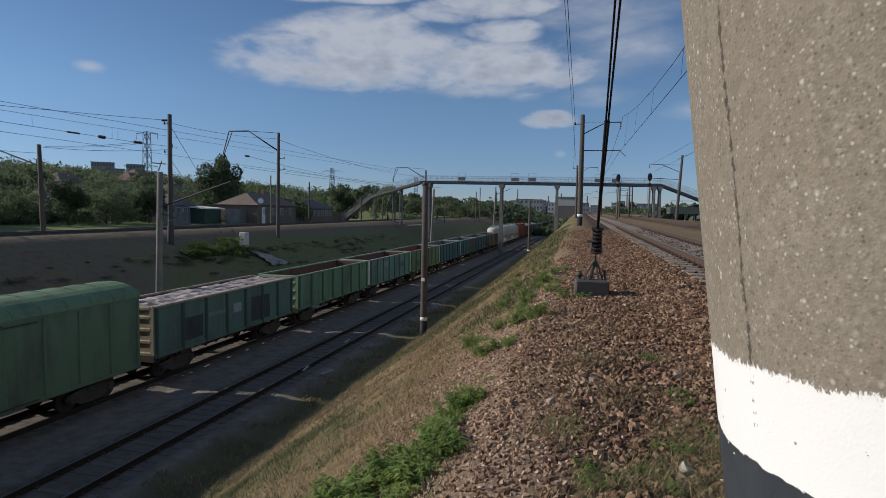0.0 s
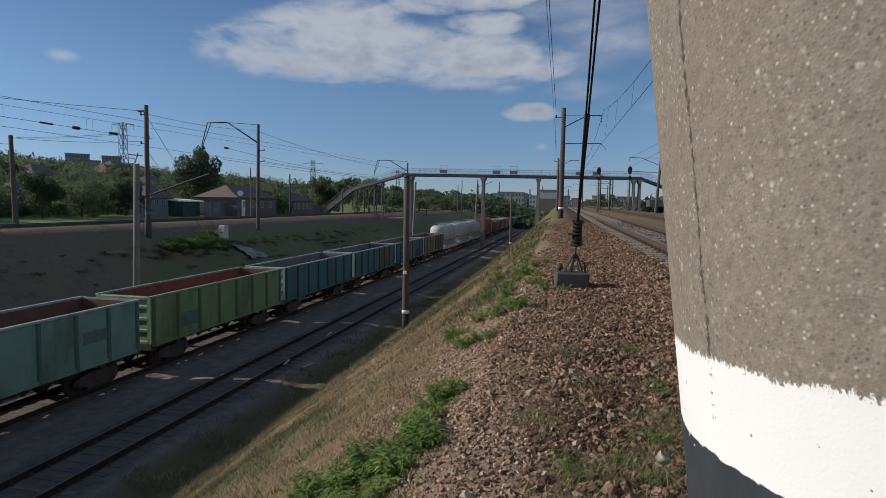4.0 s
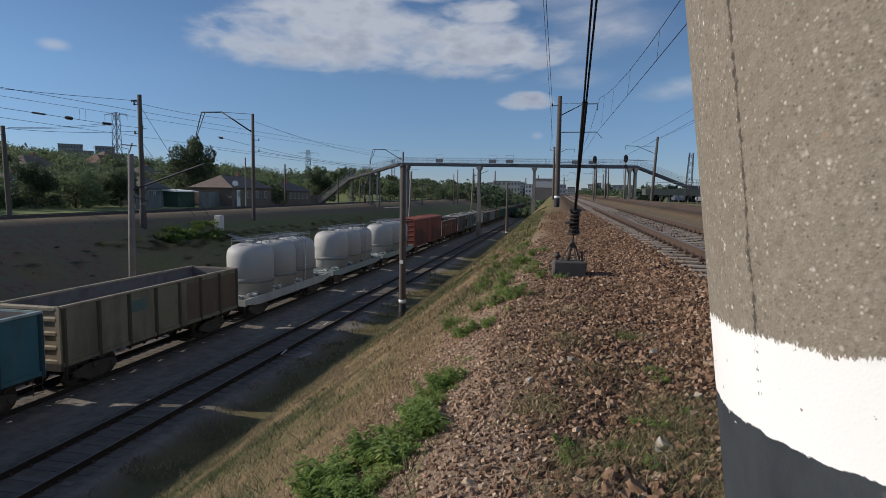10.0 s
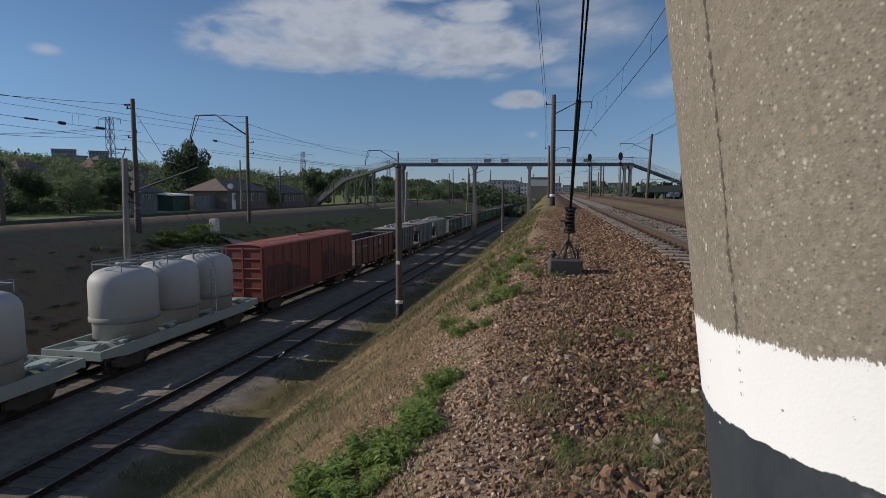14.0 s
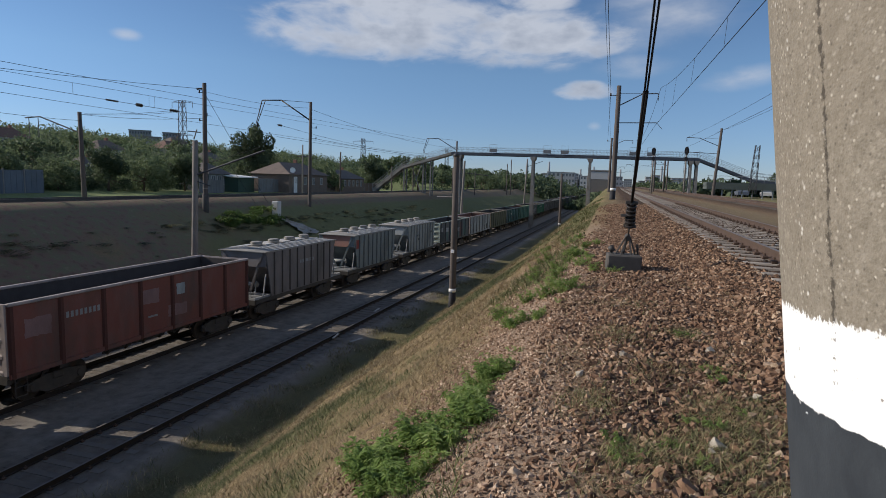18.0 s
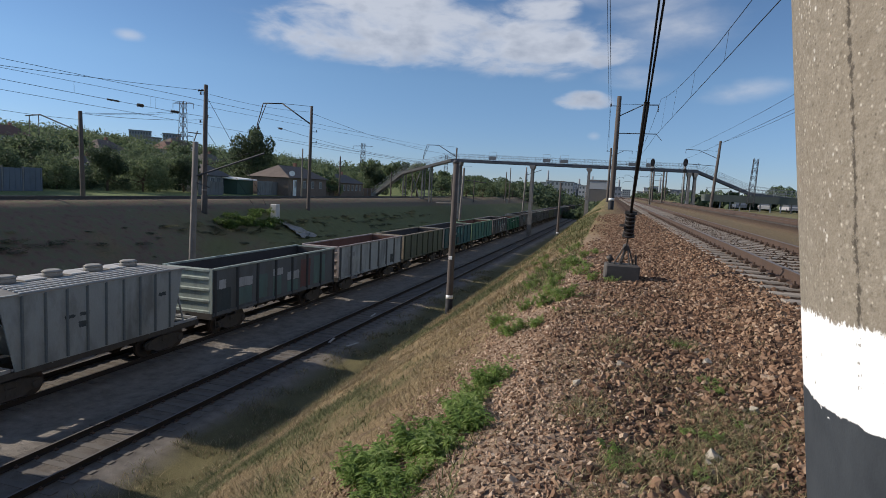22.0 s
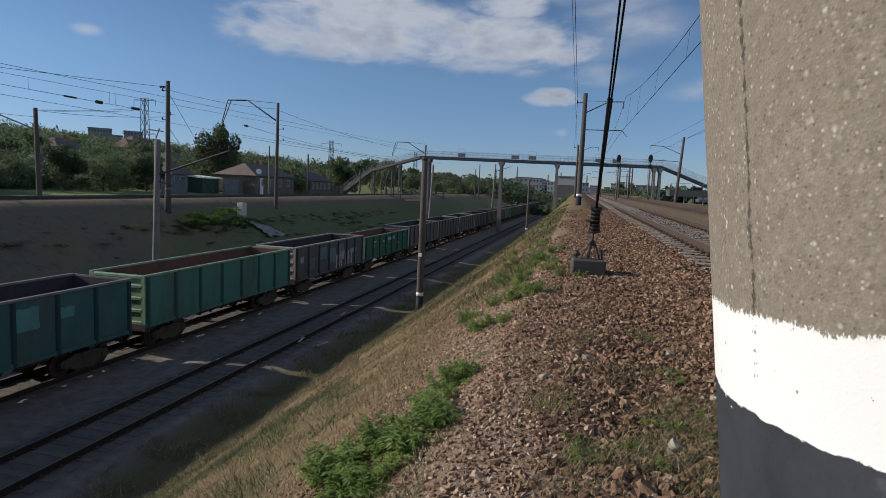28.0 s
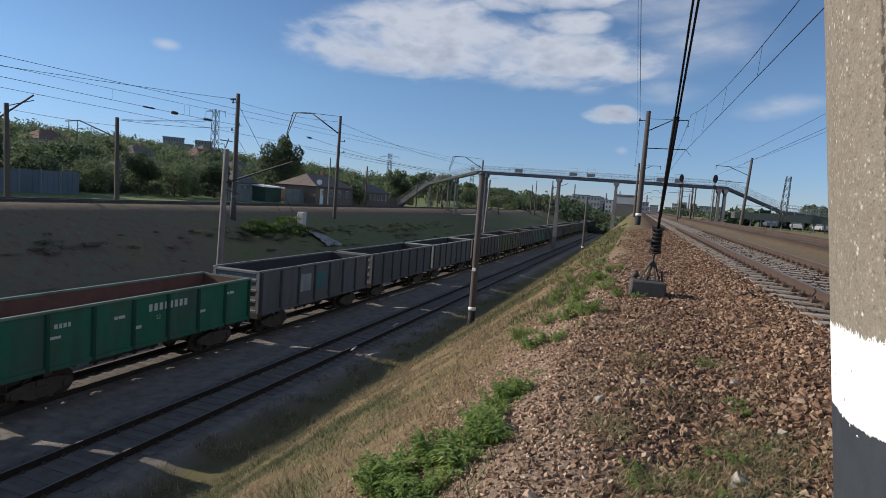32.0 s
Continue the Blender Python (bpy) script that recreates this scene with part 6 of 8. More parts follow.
# ---------------------------------------------------------------- footbridge
def footbridge():
    root = thing("footbridge", Matrix.Identity(4), "long grey steel footbridge with pale railings on concrete piers", "footbridge")
    Y, xl, xr, zl, zr = 113.0, -30.3, 14.4, 6.95, 6.55
    zat = lambda x: lerp(zl, zr, (x - xl) / (xr - xl))  # noqa: E731

    m_screen = mat("grey_mesh_panel", (0.15, 0.165, 0.185), 0.7, 0, 0.15, 2)
    m_stair = mat("pale_stair_concrete", (0.27, 0.25, 0.22), 0.9, 0, 0.25, 1.5, 30, dirt=(0.14, 0.13, 0.11), dirt_amount=0.6)

    def girder(name, a, b, depth, width=2.2, coat=m_girder):
        bm = bmesh.new()
        (xa, za), (xb, zb) = a, b
        for yy in (Y - width / 2, Y + width / 2 - 0.2):
            prism(bm, [(xa, za), (xb, zb), (xb, zb + depth), (xa, za + depth)], yy, yy + 0.2)
        prism(bm, [(xa, za + depth - 0.12), (xb, zb + depth - 0.12), (xb, zb + depth), (xa, za + depth)], Y - width / 2 + 0.2, Y + width / 2 - 0.2)
        return part(name, bm, coat, root)

    def railing(a, b, height=1.15):
        (xa, za), (xb, zb) = a, b
        n = max(2, round(abs(xb - xa) / 1.5))
        for yy in (Y - 1.1, Y + 1.1):
            bm = bmesh.new()
            for h in (0.15, 0.6, height):
                rod(bm, (xa, yy, za + h), (xb, yy, zb + h), 0.02, n=5)
            rail = part("railing", bm, m_railing, root)
            bm = bmesh.new()
            for k in range(n * 6 + 1):
                f = k / (n * 6)
                x, z = lerp(xa, xb, f), lerp(za, zb, f)
                r = 0.02 if k % 6 == 0 else 0.008
                rod(bm, (x, yy, z), (x, yy, z + height), r, n=4, caps=False)
            tagged(part("baluster", bm, m_railing, rail), kind="stuff")

    girder("deck_girder", (xl, zl), (xr, zr), 0.52)
    railing((xl, zl + 0.52), (xr, zr + 0.52), 1.0)
    for x, w in ((-29.5, 0.2), (-28.6, 0.2), (-14.4, 0.25), (-4.0, 0.25), (13.2, 0.19), (14.2, 0.19)):
        g = ground_z(x, Y)
        bm = bmesh.new()
        for yy in (-0.8, 0.8):
            prism(bm, [(x - w * 1.25, g - 0.5), (x + w * 1.25, g - 0.5), (x + w * 0.85, zat(x) - 0.5), (x - w * 0.85, zat(x) - 0.5)], Y + yy - 0.25, Y + yy + 0.25)
        part("pier", bm, m_concrete, root)
        bm = bmesh.new()
        prism(bm, [(x - w * 0.9, zat(x) - 0.75), (x + w * 0.9, zat(x) - 0.75), (x + w * 1.9, zat(x) - 0.35), (x + w * 1.9, zat(x)), (x - w * 1.9, zat(x)), (x - w * 1.9, zat(x) - 0.35)], Y - 1.2, Y + 1.2)
        part("pier_cap", bm, m_concrete, root)
    # shields over the electrified tracks
    for x in (-22.0, -11.8, -8.6, 3.5, 6.5):
        bm = bmesh.new()
        for dx in (-0.7, 0.7):
            rod(bm, (x + dx, Y - 1.2, zat(x) + 0.6), (x + dx, Y - 1.2, zat(x) + 2.1), 0.02, n=5)
        rod(bm, (x - 0.7, Y - 1.2, zat(x) + 2.1), (x + 0.7, Y - 1.2, zat(x) + 2.1), 0.02, n=5)
        screen = part("safety_screen", bm, m_railing, root)
        bm = bmesh.new()
        box(bm, x - 0.68, x + 0.68, Y - 1.22, Y - 1.19, zat(x) + 0.62, zat(x) + 1.3)
        part("screen_panel", bm, m_screen, screen)
    # left ramp, landing and stair
    girder("ramp_girder", (-40.2, 4.1), (xl, zl), 0.5, coat=m_stair)
    railing((-40.2, 4.6), (xl, zl + 0.5))
    girder("stair_girder", (-46.6, -0.9), (-40.2, 4.1), 0.8, coat=m_stair)
    railing((-46.6, -0.35), (-40.2, 4.65))
    bm = bmesh.new()
    for k in range(26):
        f = (k + 0.5) / 26
        box(bm, lerp(-46.6, -40.2, f) - 0.13, lerp(-46.6, -40.2, f) + 0.13, Y - 0.9, Y + 0.9, lerp(-0.6, 4.4, f) - 0.03, lerp(-0.6, 4.4, f) + 0.03)
    tagged(part("stair_treads", bm, m_concrete, root), kind="stuff")
    for x, z in ((-34.5, 5.9), (-40.0, 4.2), (-36.0, 5.4)):
        bm = bmesh.new()
        for yy in (-0.8, 0.8):
            box(bm, x - 0.11, x + 0.11, Y + yy - 0.11, Y + yy + 0.11, -1.3, z)
        part("stair_column", bm, m_concrete, root)
    bm = bmesh.new()
    rod(bm, (-38.5, Y - 0.9, -1.0), (-36.2, Y - 0.9, 5.3), 0.09, n=6)
    rod(bm, (-38.4, Y - 0.9, 4.6), (-36.2, Y - 0.9, -1.0), 0.09, n=6)
    part("stair_brace", bm, m_concrete, root)
    # right ramp
    girder("ramp_girder", (xr, zr), (23.2, 3.1), 0.5)
    railing((xr, zr + 0.5), (23.2, 3.6))
    girder("ramp_girder", (23.2, 3.1), (30.0, 2.4), 0.5)
    railing((23.2, 3.6), (30.0, 2.9))


footbridge()


def raised_walkway():
    root = thing("raised_platform", Matrix.Identity(4), "grey-green raised platform on thin posts beyond the main line", "platform")
    m_green = mat("grey_green_fascia", (0.085, 0.10, 0.092), 0.8, 0, 0.15, 0.6, 10)
    bm = bmesh.new()
    box(bm, 13.6, 60, 95.0, 99.0, 1.75, 2.75)
    part("deck", bm, m_green, root)
    bm = bmesh.new()
    for h in (3.2, 3.7):
        rod(bm, (13.6, 95.1, h), (60, 95.1, h), 0.03, n=5)
    rail = part("railing", bm, m_railing, root)
    for k in range(32):
        bm = bmesh.new()
        x = 13.8 + 1.48 * k
        rod(bm, (x, 95.1, 2.75), (x, 95.1, 3.7), 0.03, n=5)
        part("rail_post", bm, m_railing, root)
    for k in range(16):
        bm = bmesh.new()
        x = 14.4 + 1.35 * k + (0.8 if k > 9 else 0) * (k - 9)
        box(bm, x - 0.07, x + 0.07, 95.2, 95.4, 0.0, 1.75)
        part("post", bm, m_railing if k % 4 else m_concrete, root)


raised_walkway()


def lattice_mast(x, y, z0, z1, w0, w1, arms=(), lean=0.0, label="grey steel lattice pylon"):
    root = thing("lattice_pylon", pose(x, y, z0, 0, lean, 0), label, "pylon", "lattice pylons")
    h = z1 - z0
    n = max(5, round(h / (w0 * 1.3)))
    for sx, sy in ((-1, -1), (1, -1), (1, 1), (-1, 1)):
        bm = bmesh.new()
        rod(bm, (sx * w0 / 2, sy * w0 / 2, -0.3), (sx * w1 / 2, sy * w1 / 2, h), 0.022 + 0.024 * w0, n=4)
        part("leg", bm, m_arm, root)
    bm = bmesh.new()
    for k in range(n):
        za, zb = h * k / n, h * (k + 1) / n
        wa, wb = lerp(w0, w1, k / n) / 2, lerp(w0, w1, (k + 1) / n) / 2
        for (ax, ay), (bx, by) in (((-1, -1), (1, -1)), ((1, -1), (1, 1)), ((1, 1), (-1, 1)), ((-1, 1), (-1, -1))):
            rod(bm, (ax * wa, ay * wa, za), (bx * wb, by * wb, zb), 0.01 + 0.016 * w0, n=4)
            rod(bm, (bx * wa, by * wa, za), (ax * wb, ay * wb, zb), 0.01 + 0.016 * w0, n=4)
    tagged(part("lacing", bm, m_arm, root), kind="stuff")
    for z, reach in arms:
        bm = bmesh.new()
        for s in (-1, 1):
            rod(bm, (0, 0, z + 0.5), (s * reach, 0, z), 0.06, n=4)
            rod(bm, (0, 0, z - 0.1), (s * reach, 0, z), 0.06, n=4)
            rod(bm, (s * reach, 0, z), (s * reach, 0, z - 1.3), 0.05, n=5)
        part("cross_arm", bm, m_arm, root)


lattice_mast(-100, 121.5, 1.5, 19.2, 1.7, 1.1, ((17.3, 2.9), (9.5, 2.9)))
lattice_mast(-113, 259, 3, 21.0, 2.4, 1.3, ((16.5, 5.0),))
lattice_mast(-92, 330, 3, 21.0, 2.4, 1.3, ((16.5, 4.5),))
lattice_mast(19.5, 94.0, 1.5, 8.1, 0.9, 0.55, (), 2.0, "leaning rusty lattice mast beside the platform")

# ---------------------------------------------------------------- concrete box and chute on the far bank
bm = bmesh.new()
box(bm, -0.33, 0.33, -0.35, 0.35, -0.9, 0.58, 0.05)
ob = part("concrete_drain", bm, mat("white_washed_concrete", (0.52, 0.50, 0.47), 0.9, 0, 0.15, 3, 40, dirt=(0.3, 0.28, 0.25)))
ob.matrix_basis = pose(-31.6, 51.6, -1.35)
tagged(ob, "whitewashed concrete drain head at the top of the far bank", "drain")
bm = bmesh.new()
prev = None
for k in range(9):
    f = k / 8
    x, y = lerp(-31.0, -28.6, f), 52.0 + 1.2 * f
    w = lerp(0.5, 1.5, f)
    row = [bm.verts.new((x + noise.noise((k * 1.7, i, 0)) * 0.4, y + (i - 2) * w / 2 + noise.noise((k * 1.3, i * 2.1, 5)) * 0.4, ground_z(x, y) + 0.10 + noise.noise((k * 1.9, i * 1.7, 9)) * 0.18 + (0.12 if i in (0, 4) else 0))) for i in range(5)]
    if prev:
        for i in range(4):
            bm.faces.new((prev[i], prev[i + 1], row[i + 1], row[i]))
    prev = row
tagged(part("drain_chute", bm, mat("pale_broken_concrete", (0.34, 0.32, 0.29), 0.95, 0, 0.3, 3, 30, dirt=(0.16, 0.14, 0.11), dirt_amount=0.6)), "broken concrete chute running down the far bank", "drain")
# small litter of planks in the cutting
for x, y, r in ((-12.9, 26.6, 100), (-11.9, 26.9, 75), (-13.3, 33, 95)):
    bm = bmesh.new()
    box(bm, -0.45, 0.45, -0.06, 0.06, 0, 0.04, 0.01)
    ob = part("plank", bm, mat("bleached_plank", (0.42, 0.40, 0.37), 0.9))
    ob.matrix_basis = pose(x, y, -6.49 if x > -12.5 else -6.31, 0, 0, r)
    tagged(ob, "bleached plank lying across the empty track", "plank", "planks")


# ---------------------------------------------------------------- trees and shrubs
def leaf_material(name, dark, mid, light):
    m = bpy.data.materials.new(name)
    m.use_nodes = True
    nt = m.node_tree
    bsdf = nt.nodes["Principled BSDF"]
    bsdf.inputs["Roughness"].default_value, bsdf.inputs["Specular IOR Level"].default_value = 0.65, 0.25
    geo, info = nt.nodes.new("ShaderNodeNewGeometry"), nt.nodes.new("ShaderNodeObjectInfo")
    r = nt.nodes.new("ShaderNodeValToRGB")
    for i, (p, c) in enumerate(((0.0, dark), (1.0, light), (0.5, mid))):
        e = r.color_ramp.elements[i] if i < 2 else r.color_ramp.elements.new(p)
        e.position, e.color = p, (*c, 1)
    a = nt.nodes.new("ShaderNodeMath")
    a.operation = "MULTIPLY_ADD"
    nt.links.new(info.outputs["Random"], a.inputs[0])
    a.inputs[1].default_value = 0.5
    b = nt.nodes.new("ShaderNodeMath")
    b.operation = "MULTIPLY_ADD"
    nt.links.new(geo.outputs["Random Per Island"], b.inputs[0])
    b.inputs[1].default_value, b.inputs[2].default_value = 0.6, -0.05
    nt.links.new(b.outputs[0], a.inputs[2])
    tc, clump, c = nt.nodes.new("ShaderNodeTexCoord"), nt.nodes.new("ShaderNodeTexNoise"), nt.nodes.new("ShaderNodeMath")
    clump.inputs["Scale"].default_value, clump.inputs["Detail"].default_value = 0.16, 3
    nt.links.new(tc.outputs["Object"], clump.inputs["Vector"])
    c.operation = "MULTIPLY_ADD"
    c.inputs[1].default_value = 1.5
    nt.links.new(clump.outputs[0], c.inputs[0])
    shift = nt.nodes.new("ShaderNodeMath")
    shift.operation = "SUBTRACT"
    shift.inputs[1].default_value = 0.75
    nt.links.new(a.outputs[0], c.inputs[2])
    nt.links.new(c.outputs[0], shift.inputs[0])
    nt.links.new(shift.outputs[0], r.inputs[0])
    nt.links.new(r.outputs[0], bsdf.inputs["Base Color"])
    tl, mx = nt.nodes.new("ShaderNodeBsdfTranslucent"), nt.nodes.new("ShaderNodeMixShader")
    nt.links.new(r.outputs[0], tl.inputs[0])
    mx.inputs[0].default_value = 0.45
    nt.links.new(bsdf.outputs[0], mx.inputs[1])
    nt.links.new(tl.outputs[0], mx.inputs[2])
    nt.links.new(mx.outputs[0], nt.nodes["Material Output"].inputs[0])
    return m


m_leaf = leaf_material("tree_leaves", (0.085, 0.115, 0.062), (0.135, 0.175, 0.09), (0.20, 0.24, 0.12))
m_woods = leaf_material("woods_leaves", (0.066, 0.094, 0.057), (0.115, 0.15, 0.082), (0.160, 0.190, 0.098))
m_bush = leaf_material("shrub_leaves", (0.045, 0.075, 0.02), (0.085, 0.135, 0.032), (0.15, 0.20, 0.06))
m_weed = leaf_material("weed_leaves", (0.115, 0.18, 0.045), (0.22, 0.315, 0.08), (0.38, 0.45, 0.17))
m_bark = mat("grey_bark", (0.11, 0.085, 0.065), 0.95, 0, 0.3, 3, 20)


def from_arrays(name, verts, faces, material):
    """A mesh from an (n, 3) array and equal-sided faces."""
    me = bpy.data.meshes.new(name)
    k = faces.shape[1]
    me.vertices.add(len(verts))
    me.vertices.foreach_set("co", verts.astype(np.float32).ravel())
    me.loops.add(faces.size)
    me.loops.foreach_set("vertex_index", faces.astype(np.int32).ravel())
    me.polygons.add(len(faces))
    me.polygons.foreach_set("loop_start", np.arange(0, faces.size, k, dtype=np.int32))
    me.update(calc_edges=True)
    me.validate()
    me.polygons.foreach_set("use_smooth", np.zeros(len(faces), dtype=bool))
    me.materials.append(material)
    return me


def leaf_cloud(rng, lobes, count, size, material, name="crown"):
    """Many small bent leaf sprays spread through lobes (centre, radii), thinner inside."""
    c = np.array([l[0] for l in lobes], float)
    r = np.array([l[1] for l in lobes], float)
    w = np.array([l[1][0] * l[1][1] for l in lobes], float)
    which = rng.choice(len(lobes), count, p=w / w.sum())
    d = rng.normal(size=(count, 3))
    d /= np.linalg.norm(d, axis=1)[:, None]
    rad = rng.uniform(0.35, 1.0, count) ** 0.45 * rng.uniform(0.82, 1.15, count)
    p = c[which] + d * rad[:, None] * r[which]
    u = rng.normal(size=(count, 3))
    u /= np.linalg.norm(u, axis=1)[:, None]
    v = np.cross(u, d + 0.6 * rng.normal(size=(count, 3)))
    v /= np.linalg.norm(v, axis=1)[:, None] + 1e-9
    s = size * rng.uniform(0.5, 1.3, count)[:, None]
    quads = np.stack([p - u * s, p - v * s * 0.45, p + u * s, p + v * s * 0.45], 1)
    return from_arrays(name, quads.reshape(-1, 3), np.arange(4 * count).reshape(-1, 4), material)


def tree_variant(seed, h, spread_r, bushy=0.25, count=1300, size=0.44, leaves=None):
    rng = np.random.default_rng(seed)
    rnd = random.Random(seed)
    lobes = [((0, 0, h * 0.62), (spread_r * 0.75, spread_r * 0.75, h * 0.30))]
    bm = bmesh.new()
    rod(bm, (0, 0, -0.3), (rnd.uniform(-0.2, 0.2), rnd.uniform(-0.2, 0.2), h * 0.45), 0.03 * h, 0.018 * h, n=8)
    for k in range(15):
        a = 6.283 * k / 7.5 + rnd.uniform(-0.5, 0.5)
        d = spread_r * rnd.uniform(0.4, 1.0)
        z = h * rnd.uniform(bushy, 0.5) if k < 7 else h * rnd.uniform(0.5, 0.9)
        rr = spread_r * rnd.uniform(0.22, 0.48)
        lobes.append(((d * math.cos(a), d * math.sin(a), z), (rr, rr, rr * rnd.uniform(0.7, 1.0))))
        rod(bm, (0, 0, h * rnd.uniform(0.2, 0.42)), (d * math.cos(a) * 0.9, d * math.sin(a) * 0.9, z), 0.012 * h, 0.004 * h, n=5, caps=False)
    lobes.append(((rnd.uniform(-0.3, 0.3), rnd.uniform(-0.3, 0.3), h * 0.88), (spread_r * 0.35, spread_r * 0.35, h * 0.13)))
    return flat_mesh("trunk", bm, m_bark), leaf_cloud(rng, lobes, count, size, leaves or m_leaf)


TREES = [tree_variant(s, h, r, b) for s, h, r, b in ((1, 8, 3.6, 0.15), (2, 9, 3.2, 0.2), (3, 7, 3.9, 0.1), (4, 10, 3.4, 0.2), (5, 6.5, 3.3, 0.05), (6, 8.5, 4.2, 0.12))]
m_dense = leaf_material("dark_dense_leaves", (0.052, 0.074, 0.043), (0.088, 0.116, 0.062), (0.14, 0.168, 0.085))
TREES += [tree_variant(s, h, r, 0.1, n, 0.26, lv) for s, h, r, n, lv in ((7, 9.5, 4.0, 7500, m_dense), (8, 7.5, 3.8, 4200, m_leaf))]


def tree(x, y, variant, scale, label, category="tree", group="trees on the far side", z=None, squash=1.0):
    root = thing(category, pose(x, y, ground_z(x, y) if z is None else z, 0, 0, (x * 37 + y * 91) % 360), label, category, group)
    trunk, crown = TREES[variant]
    for name, me in (("trunk", trunk), ("crown", crown)):
        ob = put(name, me, root)
        ob.scale = (scale * squash, scale * squash, scale)
    return root


# houses among the hillside gardens: x, y, width, wall height, roof height
HILL_HOUSES = ((-74.0, 69.5, 4.0, 2.3, 1.0), (-104.0, 102.0, 7.0, 3.4, 1.8), (-124.0, 145.0, 9.0, 4.0, 2.2), (-98.0, 128.0, 7.0, 3.0, 1.8), (-160.0, 190.0, 11.0, 4.5, 2.6), (-118.0, 92.0, 7.0, 3.6, 2.0))


def in_garden(x, y):
    """Open ground round a hillside house and on the way to it from the line."""
    return any(abs(y - hy - (x - hx) * hy / hx) < hw * 0.35 and -4 < x - hx < 8 for hx, hy, hw, _, _ in HILL_HOUSES)


rnd = random.Random(11)
LEAFY = "broadleaf tree with a dense dark green crown"
for k in range(30):          # behind the houses
    y = 22 + 4.2 * k + rnd.uniform(-1.5, 1.5)
    x = -62 - rnd.uniform(0, 10) - 0.05 * y
    if x < -61 and not in_garden(x, y):
        tree(x, y, rnd.randrange(6), rnd.uniform(0.36, 0.52), LEAFY, squash=1.25)
for k in range(34):
    y = 30 + 5.2 * k + rnd.uniform(-2, 2)
    x = -86 - rnd.uniform(0, 18) - 0.05 * y
    if not in_garden(x, y):
        tree(x, y, rnd.randrange(6), rnd.uniform(0.5, 0.72), LEAFY, squash=1.2)
for k in range(40):
    y = 45 + 6.4 * k + rnd.uniform(-3, 3)
    x = -128 - rnd.uniform(0, 30) - 0.1 * y
    if not in_garden(x, y):
        tree(x, y, rnd.randrange(6), rnd.uniform(0.42, 0.62), LEAFY, squash=1.3)
for k in range(52):
    y = 70 + 7.2 * k + rnd.uniform(-4, 4)
    tree(-195 - rnd.uniform(0, 40) - 0.05 * y, y, rnd.randrange(6), rnd.uniform(0.4, 0.6), LEAFY, squash=1.4)
for k in range(30):          # beyond the footbridge
    y = 132 + 9 * k + rnd.uniform(-4, 4)
    tree(-52 - rnd.uniform(0, 26) + 0.02 * y, y, rnd.randrange(6), rnd.uniform(0.8, 1.15), LEAFY)
for k in range(14):
    y = 150 + 16 * k
    tree(-37 - rnd.uniform(0, 6), y, rnd.randrange(6), rnd.uniform(0.45, 0.7), LEAFY)
tree(-63.5, 96.0, 6, 1.22, "tall dark tree behind the low houses", squash=0.72)
tree(-64.0, 101.5, 7, 0.95, "dark tree behind the low houses", squash=0.9)
tree(-51.0, 102.0, 2, 0.62, LEAFY)
for x, y, s in ((-60, 27, 0.75), (-60, 33, 0.8), (-61, 39, 0.82), (-61, 46, 0.66), (-60, 52.5, 0.5), (-58, 57.5, 0.55), (-57, 62, 0.6), (-58.5, 66, 0.62), (-57, 69.5, 0.5), (-56, 98, 0.5), (-55, 120, 0.7), (-52, 126, 0.75)):
    tree(x, y, 6 + int(x + y) % 2, s, LEAFY)
for k in range(15):          # beyond the platform on the right
    x = 30 + 4.6 * k + rnd.uniform(-1, 1)
    tree(x, 128 + rnd.uniform(0, 50), rnd.randrange(6), rnd.uniform(0.38, 0.62), "low dark tree beyond the raised platform", group="trees beyond the platform")
for k in range(8):
    x = 24 + 9.5 * k + rnd.uniform(-2, 2)
    tree(x, 330 + rnd.uniform(0, 120), rnd.randrange(6), rnd.uniform(0.6, 1.0), "distant dark tree along the line", group="trees beyond the platform")


